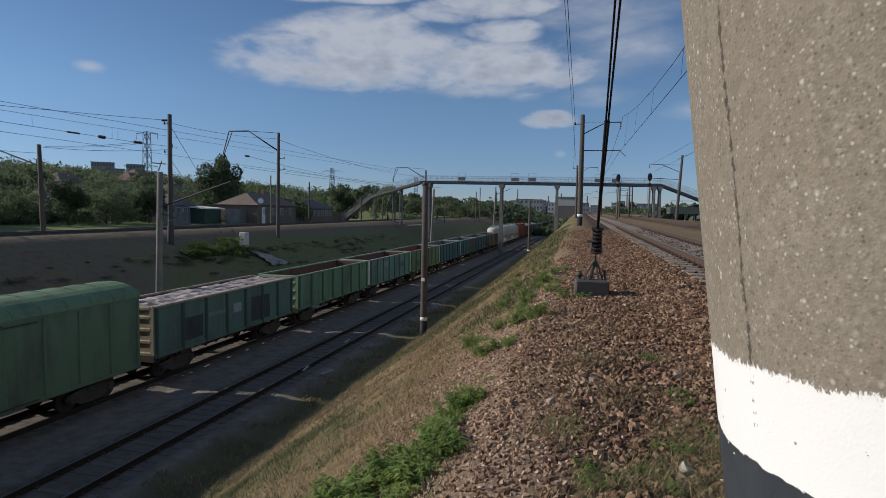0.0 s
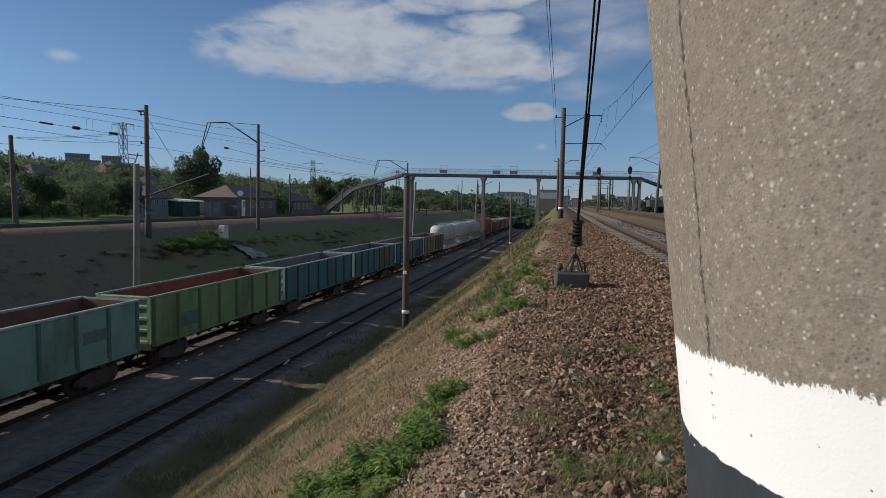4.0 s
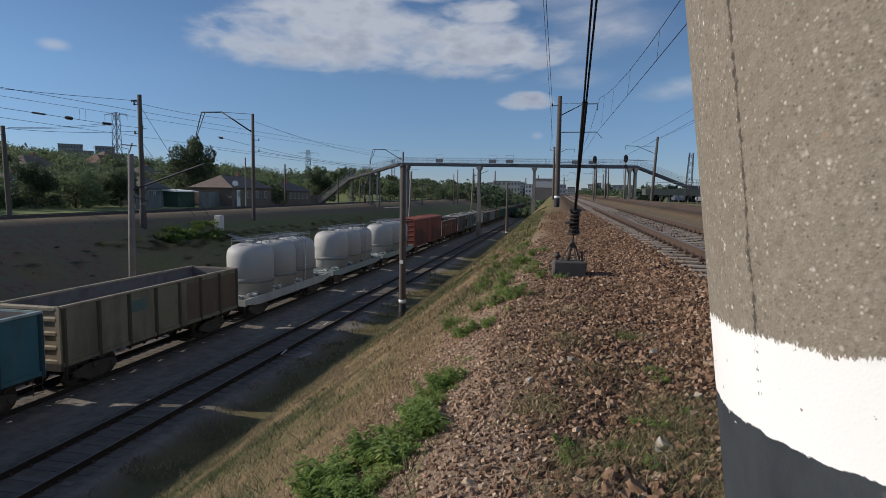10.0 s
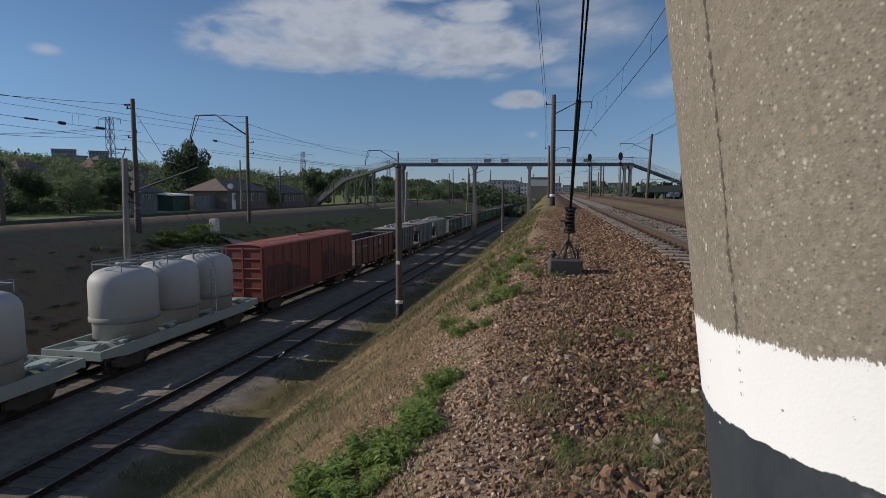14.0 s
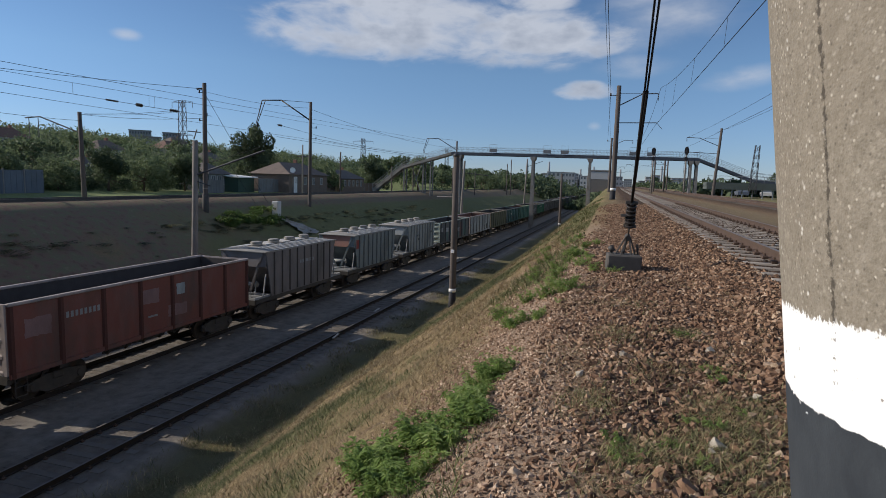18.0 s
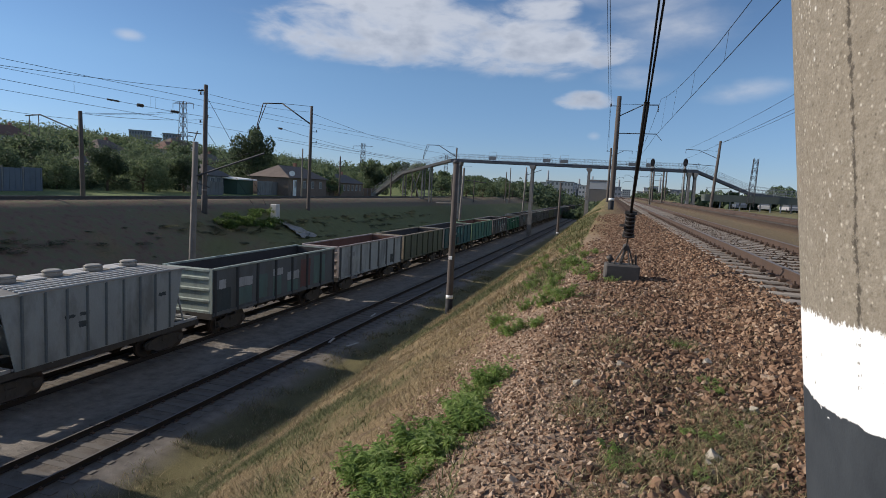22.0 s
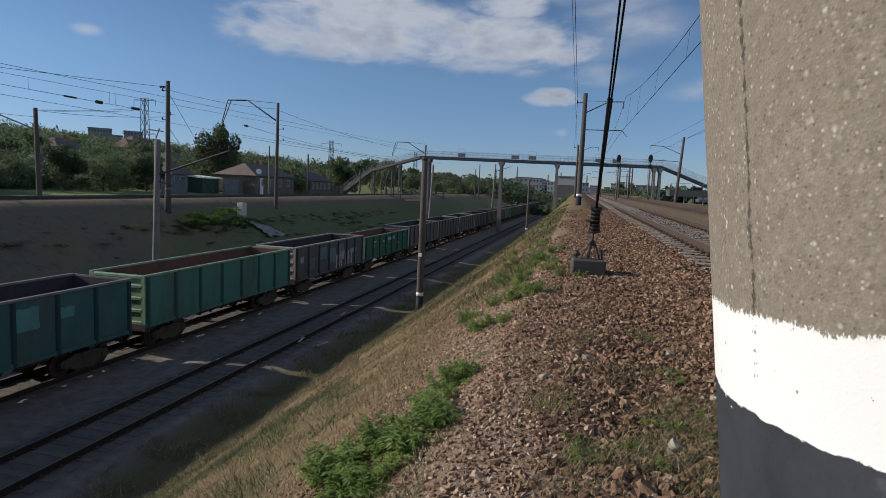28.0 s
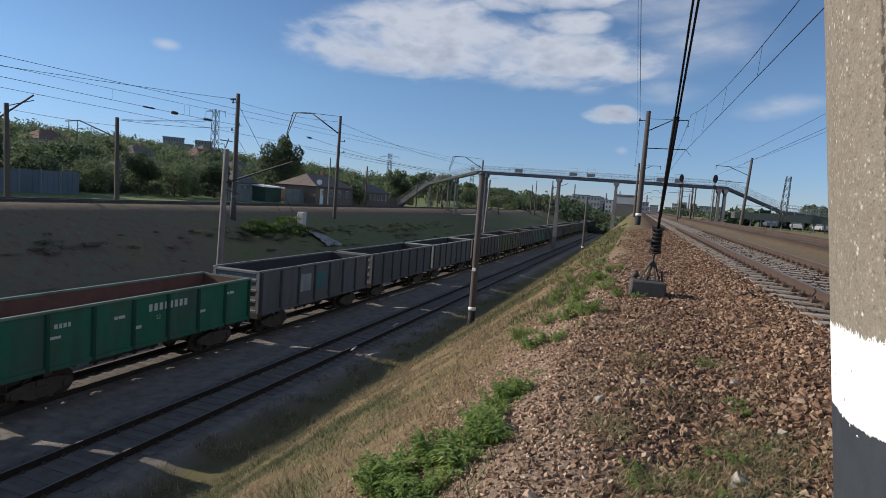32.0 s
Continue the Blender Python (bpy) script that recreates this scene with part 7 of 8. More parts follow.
def far_woods():
    """The wooded hillside as one lumpy canopy of leaf sprays."""
    rng = np.random.default_rng(77)
    domes = []
    for _ in range(1300):
        y = rng.uniform(15, 420)
        x = -60 - 0.12 * y - rng.uniform(0, 1) ** 0.8 * (200 + 0.3 * y)
        h = rng.uniform(3.0, 7.5)
        if not in_garden(x, y) and x < -62:
            domes.append((x, y, rng.uniform(2.2, 4.6), h))
    while len(domes) < 2200:
        y = rng.uniform(12, 150)
        x = -58.5 - rng.uniform(0, 1) ** 1.3 * 45 - 0.03 * y
        if in_garden(x, y) or abs(y - 72.6) < 7 and x > -64 or abs(y - 91) < 9 and x > -59 or abs(y - 110) < 8 and x > -58:
            continue
        domes.append((x, y, rng.uniform(1.3, 3.0), rng.uniform(1.2, 3.6) * (1.4 if x < -70 else 1)))
    pts, sizes = [], []
    for x, y, r, h in domes:
        g = ground_z(x, y)
        near = x > -112 and y < 160
        n = 230 if near else 90
        d = rng.normal(size=(n, 3))
        d /= np.linalg.norm(d, axis=1)[:, None]
        d[:, 2] = np.abs(d[:, 2])
        bump = 1 + 0.12 * np.sin(5 * np.arctan2(d[:, 1:2], d[:, 0:1]) + x) * d[:, 2:3]
        pts.append(np.array((x, y, g)) + d * np.array((r, r, h)) * rng.uniform(0.72, 1.03, (n, 1)) * bump)
        sizes.append(rng.uniform(0.10, 0.25, (n, 1)) if near else rng.uniform(0.3, 0.65, (n, 1)))
    p = np.concatenate(pts)
    n = len(p)
    u = rng.normal(size=(n, 3))
    u /= np.linalg.norm(u, axis=1)[:, None]
    v = np.cross(u, rng.normal(size=(n, 3)))
    v /= np.linalg.norm(v, axis=1)[:, None]
    s = np.concatenate(sizes)
    q = np.stack([p - u * s, p - v * s * 0.5, p + u * s, p + v * s * 0.5], 1)
    tagged(new("far_woods", from_arrays("far_woods", q.reshape(-1, 3), np.arange(4 * n).reshape(-1, 4), m_woods)), "dense green woods and gardens covering the far hillside", "woods", kind="stuff")


far_woods()


def tree_belt():
    """Low scrub and tree tops closing the view along the line, far beyond the footbridge."""
    rng = np.random.default_rng(31)
    pts = []
    for x0, x1, y0, y1, count, lo, hi in ((-130, -16, 250, 430, 420, 4.5, 9.5), (-20, -4, 380, 520, 60, 2.5, 5.0), (14, 150, 260, 460, 220, 1.6, 3.6), (15, 80, 114, 140, 110, 1.6, 3.0), (-13, -2.5, 205, 236, 30, 2.0, 3.4)):
        for _ in range(count):
            x, y = rng.uniform(x0, x1), rng.uniform(y0, y1)
            r, h, n = rng.uniform(2.5, 5.5), rng.uniform(lo, hi), 70
            d = rng.normal(size=(n, 3))
            d /= np.linalg.norm(d, axis=1)[:, None]
            d[:, 2] = np.abs(d[:, 2])
            pts.append(np.array((x, y, ground_z(x, y))) + d * np.array((r, r, h)) * rng.uniform(0.7, 1.03, (n, 1)))
    p = np.concatenate(pts)
    n = len(p)
    u, v = rng.normal(size=(n, 3)), rng.normal(size=(n, 3))
    u /= np.linalg.norm(u, axis=1)[:, None]
    v = np.cross(u, v)
    v /= np.linalg.norm(v, axis=1)[:, None]
    s = rng.uniform(0.5, 1.1, (n, 1))
    q = np.stack([p - u * s, p - v * s * 0.6, p + u * s, p + v * s * 0.6], 1)
    tagged(new("tree_belt", from_arrays("tree_belt", q.reshape(-1, 3), np.arange(4 * n).reshape(-1, 4), m_woods)), "distant belt of dark scrub and trees beyond the footbridge", "woods", kind="stuff")


tree_belt()


def shrub_mesh(seed, count=520, size=0.10, material=None):
    rng = np.random.default_rng(seed)
    lobes = [((rng.uniform(-0.7, 0.7), rng.uniform(-0.7, 0.7), rng.uniform(0.15, 0.45)), (rng.uniform(0.3, 0.55), rng.uniform(0.3, 0.55), rng.uniform(0.25, 0.4))) for _ in range(7)]
    return leaf_cloud(rng, lobes, count, size, material or m_bush, "foliage")


m_dusty = leaf_material("dusty_bank_weeds", (0.075, 0.078, 0.045), (0.115, 0.118, 0.066), (0.17, 0.16, 0.095))
SHRUBS = [shrub_mesh(s) for s in (21, 22, 23)] + [shrub_mesh(s, 420, 0.075, m_dusty) for s in (24, 25, 26)]
for k in range(15):
    y = 42.8 + 0.62 * k + rnd.uniform(-0.2, 0.2)
    x = -31.9 + rnd.uniform(-0.7, 1.2)
    root = thing("shrub", pose(x, y, ground_z(x, y), 0, 0, 53 * k), "bright green leafy shrub on the far bank", "shrub", "shrubs on the far bank")
    put("foliage", SHRUBS[k % 3], root).scale = (1.0, 1.0, rnd.uniform(0.7, 1.1))
for k in range(230):
    y = rnd.uniform(14, 100) if k < 150 else rnd.uniform(38, 80)
    x = rnd.uniform(-31.8, -30.2) if k % 2 else rnd.uniform(-31, -25.5)
    root = thing("shrub", pose(x, y, ground_z(x, y) - 0.05, 0, 0, 71 * k), "small dusty shrub on the dark earth bank", "shrub", "shrubs on the far bank")
    s = rnd.uniform(0.3, 0.9)
    put("foliage", SHRUBS[3 + k % 3], root).scale = (s, s * 1.3, s * 0.45)


# ---------------------------------------------------------------- houses beyond the far bank
m_glass = mat("dull_window_glass", (0.10, 0.115, 0.13), 0.15, 0, 0.1, 2, bump=0)
m_frame = mat("white_window_frame", (0.34, 0.34, 0.33), 0.7)


def house(x, y, width, depth, wall_h, roof_h, wall, roof, label, windows=4, door=None, z=None, pane=(0.7, 1.0)):
    """A low house whose long front faces +x; width along y."""
    z = ground_z(x, y) if z is None else z
    root = thing("house", pose(x, y, z), label, "house", "houses along the line")
    bm = bmesh.new()
    t = 0.3
    hw, hd = width / 2, depth / 2
    for x0, x1, y0, y1 in ((hd - t, hd, -hw, hw), (-hd, -hd + t, -hw, hw), (-hd + t, hd - t, -hw, -hw + t), (-hd + t, hd - t, hw - t, hw)):
        box(bm, x0, x1, y0, y1, -0.5, wall_h)
    part("wall", bm, wall, root)
    bm = bmesh.new()
    o = 0.4
    ridge = [(0, -hw + depth * 0.38, wall_h + roof_h), (0, hw - depth * 0.38, wall_h + roof_h)]
    eaves = [(-hd - o, -hw - o, wall_h - 0.1), (hd + o, -hw - o, wall_h - 0.1), (hd + o, hw + o, wall_h - 0.1), (-hd - o, hw + o, wall_h - 0.1)]
    e = [bm.verts.new(p) for p in eaves]
    r = [bm.verts.new(p) for p in ridge]
    for f in ((e[1], e[2], r[1], r[0]), (e[3], e[0], r[0], r[1]), (e[0], e[1], r[0]), (e[2], e[3], r[1]), (e[3], e[2], e[1], e[0])):
        bm.faces.new(f)
    part("roof", bm, roof, root)
    bm = bmesh.new()
    box(bm, -0.25, 0.25, -0.25, 0.25, wall_h + roof_h * 0.5, wall_h + roof_h + 0.6)
    part("chimney", bm, mat("brick_chimney", (0.22, 0.12, 0.09), 0.9), root).matrix_basis = pose(-0.3, width * 0.15, 0)
    for k in range(windows):
        yy = lerp(-hw, hw, (k + 0.75) / (windows + 0.5))
        bm = bmesh.new()
        w, h = pane
        box(bm, hd - 0.02, hd + 0.04, yy - w / 2 - 0.12, yy + w / 2 + 0.12, wall_h * 0.62 - h / 2 - 0.1, wall_h * 0.62 + h / 2 + 0.1)
        win = part("window", bm, m_frame, root)
        bm = bmesh.new()
        for s in (-1, 1):
            box(bm, hd + 0.03, hd + 0.05, yy + s * w * 0.27 - w * 0.2, yy + s * w * 0.27 + w * 0.2, wall_h * 0.62 - h / 2, wall_h * 0.62 + h / 2)
        part("pane", bm, m_glass, win)
    if door is not None:
        bm = bmesh.new()
        box(bm, hd - 0.02, hd + 0.05, door - 0.5, door + 0.5, -0.2, wall_h * 0.85)
        part("door", bm, m_white, root, "white door")
    return root


w_grey = mat("grey_house_wall", (0.20, 0.20, 0.20), 0.9, 0, 0.15, 1, dirt=(0.12, 0.12, 0.11))
w_brick = mat("dull_brick_wall", (0.175, 0.135, 0.11), 0.9, 0, 0.2, 2, dirt=(0.14, 0.10, 0.08))
w_white = mat("whitewashed_wall", (0.60, 0.59, 0.56), 0.9, 0, 0.1, 1, dirt=(0.35, 0.33, 0.30))
r_slate = mat("grey_slate_roof", (0.145, 0.13, 0.12), 0.9, 0, 0.2, 2, 12, dirt=(0.08, 0.075, 0.07))
r_brown = mat("brown_slate_roof", (0.19, 0.15, 0.125), 0.9, 0, 0.2, 2, 12, dirt=(0.11, 0.09, 0.08))
house(-57.5, 74.4, 4.8, 5.0, 2.6, 1.5, w_grey, r_slate, "low grey house with white-framed windows and a slate roof", 3, pane=(0.8, 1.1))
house(-53.0, 91.0, 13.0, 7.0, 3.0, 1.9, w_brick, r_brown, "low brick house with a brown roof and white door", 4, door=-4.6)
house(-53.0, 110.0, 10.5, 6.0, 2.6, 1.6, w_brick, r_slate, "small brick house with a grey roof", 5, pane=(0.6, 1.0))


w_hill, w_cream = mat("pale_hill_wall", (0.42, 0.41, 0.39), 0.9, 0, 0.1, 1, dirt=(0.26, 0.25, 0.23)), mat("dull_cream_wall", (0.36, 0.32, 0.26), 0.9, 0, 0.12, 1, dirt=(0.22, 0.19, 0.16))
r_rust = mat("rusty_sheet_roof", (0.20, 0.12, 0.095), 0.9, 0, 0.2, 2, 12, dirt=(0.13, 0.09, 0.075))
for k, (x, y, w, wh, rh) in enumerate(HILL_HOUSES):
    house(x, y, w, w * 0.75, wh, rh, (w_white, w_hill, w_cream, w_brick)[k % 4], (r_slate, r_brown, r_rust)[k % 3], ("small whitewashed house", "pale hillside house", "cream hillside house", "brick hillside house")[k % 4] + " among garden trees", 2 if w < 7 else 3)


def shed():
    root = thing("shed", pose(-54.2, 77.6, ground_z(-54, 77)), "green timber shed with a white-edged flat roof", "shed")
    bm = bmesh.new()
    box(bm, -1.5, 1.5, -2.0, 2.0, -0.3, 2.1)
    part("wall", bm, mat("green_boards", (0.045, 0.078, 0.06), 0.8, 0, 0.2, 3), root)
    bm = bmesh.new()
    prism(bm, [(-1.9, 2.35), (1.9, 2.12), (1.9, 2.3), (-1.9, 2.55)], -2.4, 2.4)
    part("roof", bm, m_white, root)


shed()


def fence(x, y0, y1, h, material, label, step=2.0, z=None):
    root = thing("fence", Matrix.Identity(4), label, "fence", "fences along the line")
    n = round((y1 - y0) / step)
    for k in range(n):
        ya, yb = lerp(y0, y1, k / n), lerp(y0, y1, (k + 1) / n)
        g = ground_z(x, (ya + yb) / 2)
        bm = bmesh.new()
        box(bm, x - 0.03, x + 0.03, ya + 0.05, yb - 0.05, g - 0.1, g + h * rnd.uniform(0.96, 1.03))
        for j in range(4):
            yy = lerp(ya + 0.2, yb - 0.2, j / 3)
            box(bm, x + 0.03, x + 0.055, yy - 0.05, yy + 0.05, g, g + h - 0.1)
        part("fence_panel", bm, material, root)
        bm = bmesh.new()
        box(bm, x - 0.06, x + 0.06, ya - 0.06, ya + 0.06, g - 0.3, g + h + 0.1)
        part("fence_post", bm, m_concrete, root)


f_grey = mat("grey_asbestos_fence", (0.19, 0.19, 0.19), 0.9, 0, 0.15, 1.2, dirt=(0.10, 0.10, 0.095), per_object=0.25)
f_blue = mat("bluish_fence", (0.125, 0.145, 0.175), 0.85, 0, 0.12, 1.2, dirt=(0.08, 0.09, 0.10), per_object=0.2)
f_brown = mat("brown_fence", (0.16, 0.115, 0.085), 0.9, 0, 0.2, 1.2, per_object=0.3)
fence(-51.5, 79.0, 85.0, 2.1, f_grey, "grey corrugated panel fence")
fence(-51.8, 66.0, 71.0, 1.8, f_grey, "grey corrugated panel fence before the house")
fence(-55.5, 26.0, 47.0, 2.3, f_blue, "bluish-grey metal panel fence")
fence(-51.0, 98.0, 104.0, 1.6, f_brown, "brown board fence between the houses")
fence(-50.0, 115.5, 124.0, 1.7, f_brown, "brown board fence beside the stairs")

root = thing("satellite_dish", pose(-48.8, 84.3, ground_z(-49, 84.3)), "white satellite dish on a thin post", "satellite dish")
bm = bmesh.new()
rod(bm, (0, 0, -0.2), (0, 0, 3.6), 0.03, n=6)
part("post", bm, m_arm, root)
bm = bmesh.new()
lathe(bm, [(0.05, 0.0), (0.3, 0.06), (0.45, 0.16), (0.45, 0.18), (0.3, 0.09), (0.05, 0.03)], 16)
part("dish", bm, m_white, root).matrix_basis = pose(0, 0, 3.6, 75, 0, 40)


# ---------------------------------------------------------------- distant buildings
def block(name, x, y, z0, z1, w, d, wall, label, floors, bays, turn=0):
    root = thing(name, pose(x, y, z0, 0, 0, turn), label, "building", "distant buildings")
    h = z1 - z0
    bm = bmesh.new()
    box(bm, -w / 2, w / 2, -d / 2, d / 2, -3, h)
    part("wall", bm, wall, root)
    bm = bmesh.new()
    box(bm, -w / 2 - 0.3, w / 2 + 0.3, -d / 2 - 0.3, d / 2 + 0.3, h, h + 0.5)
    part("roof", bm, m_concrete, root)
    for f in range(floors):
        for b in range(bays):
            bm = bmesh.new()
            x0, zz = lerp(-w / 2, w / 2, (b + 0.5) / bays), h * (f + 0.35) / floors
            box(bm, x0 - w / bays * 0.25, x0 + w / bays * 0.25, -d / 2 - 0.08, -d / 2 + 0.02, zz, zz + h / floors * 0.45)
            part("window", bm, m_glass, root)
    return root


w_pale = mat("pale_panel_wall", (0.27, 0.285, 0.30), 0.9, 0, 0.08, 0.3)
w_far = mat("far_white_wall", (0.40, 0.41, 0.42), 0.9, 0, 0.06, 0.2)
w_slab = mat("grey_slab_wall", (0.24, 0.25, 0.28), 0.9, 0, 0.1, 0.3)
block("apartment_block", -326, 352, 18, 31.5, 14, 10, w_slab, "long grey apartment block on the wooded hill", 4, 8, 40)
block("apartment_block", -311, 366, 18, 31, 12, 10, w_slab, "grey apartment block on the wooded hill", 4, 6, 40)
block("apartment_block", -290, 190, 16, 33, 16, 12, w_slab, "grey apartment block above the trees", 6, 5, 60)
block("hall", -182, 201, 10, 15.9, 9, 7, w_pale, "pale hall with a dark roof on the hill", 2, 6, 40)
hall_root = block("station_hall", -4.0, 244, 1.2, 7.6, 8.2, 8, mat("dull_hall_base", (0.15, 0.14, 0.13), 0.9, 0, 0.15, 1), "dark hall with a white upper storey beyond the footbridge", 1, 0)
bm = bmesh.new()
box(bm, -4.15, 4.15, -4.08, -4.02, 3.3, 6.3)
part("white_cladding", bm, w_far, hall_root, "white sheet cladding")
for x, y, z1, w in ((-74, 690, 15, 6), (-62, 720, 17, 5), (-50, 700, 13, 10), (-41, 720, 16, 5), (-14, 760, 12, 8), (20, 800, 12, 10), (42, 760, 15, 6), (150, 700, 12, 12)):
    block("apartment_block", x, y, 0, z1, w, 10, w_pale if int(x) % 3 else w_far, "distant pale apartment block on the skyline", 5, 4)
city = random.Random(63)
for k in range(34):
    x, y = city.uniform(-95, 75), city.uniform(620, 900)
    block("apartment_block", x, y, -2, city.uniform(6, 17), city.uniform(7, 22), 10, (w_pale, w_far, w_slab)[k % 3], "hazy pale building on the city skyline", 3, 4)
for x, y, h in ((-88, 640, 26), (-71, 700, 31), (-33, 660, 22), (-21, 720, 27), (9, 700, 24), (52, 690, 28)):
    root = thing("factory_chimney", pose(x, y, -2), "slender pale factory chimney on the skyline", "chimney", "distant buildings")
    bm = bmesh.new()
    lathe(bm, [(1.5, 0), (0.9, h)], 12)
    part("stack", bm, w_pale, root)
block("hangar", 78, 230, 0.5, 7.5, 26, 14, w_slab, "distant grey industrial building", 2, 6)

# vehicles parked beyond the platform
for x, y, c, turn in ((24.5, 108, (0.4, 0.4, 0.4), 80), (28.4, 108.5, (0.36, 0.36, 0.38), 95), (32.5, 107.5, (0.5, 0.5, 0.48), 85), (36.5, 108.0, (0.62, 0.62, 0.6), 92), (21.0, 109.0, (0.1, 0.12, 0.16), 88)):
    root = thing("parked_car", pose(x, y, ground_z(x, y), 0, 0, turn), "small parked car beyond the raised platform", "car", "parked cars")
    bm = bmesh.new()
    prism(bm, [(-2.1, 0.35), (2.1, 0.35), (2.1, 0.75), (1.9, 0.9), (-2.0, 0.95), (-2.1, 0.8)], -0.82, 0.82)
    body = part("body", bm, mat("car_paint_%d" % round(x), c, 0.3, 0, 0.05, 1, bump=0), root)
    bm = bmesh.new()
    prism(bm, [(-1.7, 0.93), (1.0, 0.9), (0.4, 1.42), (-1.2, 1.45)], -0.72, 0.72)
    part("cabin", bm, m_glass, root)
    for sx in (-1.3, 1.3):
        for sy in (-0.75, 0.75):
            bm = bmesh.new()
            rod(bm, (sx, sy - 0.1, 0.31), (sx, sy + 0.1, 0.31), 0.31, n=14)
            part("wheel", bm, m_base, root)


# ---------------------------------------------------------------- ballast, grass and weeds near the camera
def stone_material(name, stops):
    m = bpy.data.materials.new(name)
    m.use_nodes = True
    nt = m.node_tree
    bsdf = nt.nodes["Principled BSDF"]
    bsdf.inputs["Roughness"].default_value, bsdf.inputs["Specular IOR Level"].default_value = 0.9, 0.2
    geo, tc, n = nt.nodes.new("ShaderNodeNewGeometry"), nt.nodes.new("ShaderNodeTexCoord"), nt.nodes.new("ShaderNodeTexNoise")
    n.inputs["Scale"].default_value, n.inputs["Detail"].default_value = 70, 5
    nt.links.new(tc.outputs["Object"], n.inputs["Vector"])
    r = nt.nodes.new("ShaderNodeValToRGB")
    for i, (p, c) in enumerate(stops):
        e = r.color_ramp.elements[i] if i < 2 else r.color_ramp.elements.new(p)
        e.position, e.color = p, (*c, 1)
    a = nt.nodes.new("ShaderNodeMath")
    a.operation = "MULTIPLY_ADD"
    nt.links.new(n.outputs[0], a.inputs[0])
    a.inputs[1].default_value = 0.35
    b = nt.nodes.new("ShaderNodeMath")
    b.operation = "MULTIPLY_ADD"
    nt.links.new(geo.outputs["Random Per Island"], b.inputs[0])
    b.inputs[1].default_value, b.inputs[2].default_value = 0.95, -0.15
    nt.links.new(b.outputs[0], a.inputs[2])
    nt.links.new(a.outputs[0], r.inputs[0])
    nt.links.new(r.outputs[0], bsdf.inputs["Base Color"])
    bp = nt.nodes.new("ShaderNodeBump")
    bp.inputs["Strength"].default_value, bp.inputs["Distance"].default_value = 0.5, 0.006
    nt.links.new(n.outputs[0], bp.inputs["Height"])
    nt.links.new(bp.outputs[0], bsdf.inputs["Normal"])
    return m


m_stones = stone_material("brown_ballast_stones", ((0.0, (0.055, 0.033, 0.022)), (1.0, (0.45, 0.355, 0.26)), (0.35, (0.16, 0.093, 0.058)), (0.65, (0.255, 0.156, 0.098)), (0.9, (0.34, 0.23, 0.152))))
m_pebbles = stone_material("pinkish_grit", ((0.0, (0.12, 0.076, 0.048)), (1.0, (0.66, 0.53, 0.40)), (0.35, (0.255, 0.162, 0.106)), (0.65, (0.37, 0.25, 0.168)), (0.9, (0.50, 0.365, 0.26))))

CHIP_V = np.array([(-1, -1, -1), (1, -1, -1), (1, 1, -1), (-1, 1, -1), (-1, -1, 1), (1, -1, 1), (1, 1, 1), (-1, 1, 1), (0, 0, 1.25), (1.25, 0.1, 0)]) * 0.62
CHIP_F = np.array([(0, 2, 1), (0, 3, 2), (0, 1, 5), (0, 5, 4), (2, 3, 7), (2, 7, 6), (3, 0, 4), (3, 4, 7), (4, 5, 8), (5, 6, 8), (6, 7, 8), (7, 4, 8), (1, 2, 9), (2, 6, 9), (6, 5, 9), (5, 1, 9)])


def stones(rng, places, sizes, sink=0.25):
    """Crushed, sharp-edged stones: jittered chips turned at random and partly sunk."""
    n, k = len(places), len(CHIP_V)
    v = CHIP_V[None] + rng.uniform(-0.32, 0.32, (n, k, 3))
    v = v * np.stack([rng.uniform(0.8, 1.5, n), rng.uniform(0.6, 1.1, n), rng.uniform(0.4, 0.85, n)], 1)[:, None, :]
    q = rng.normal(size=(n, 4))
    q[:, 1:3] *= 0.55
    q /= np.linalg.norm(q, axis=1)[:, None]
    w, x, y, z = q.T
    rot = np.stack([1 - 2 * (y * y + z * z), 2 * (x * y - w * z), 2 * (x * z + w * y), 2 * (x * y + w * z), 1 - 2 * (x * x + z * z), 2 * (y * z - w * x), 2 * (x * z - w * y), 2 * (y * z + w * x), 1 - 2 * (x * x + y * y)], 1).reshape(n, 3, 3)
    v = np.einsum("nij,nkj->nki", rot, v) * sizes[:, None, None]
    v += places[:, None, :]
    v[:, :, 2] += sizes[:, None] * (0.42 - sink)
    f = CHIP_F[None] + k * np.arange(n)[:, None, None]
    return v.reshape(-1, 3), f.reshape(-1, 3)


def scatter(rng, n, x0, x1, y0, y1, keep):
    out = []
    while len(out) < n:
        x, y = rng.uniform(x0, x1), rng.uniform(y0, y1)
        if rng.random() < keep(x, y):
            out.append((x, y, ground_z(x, y)))
    return np.array(out)


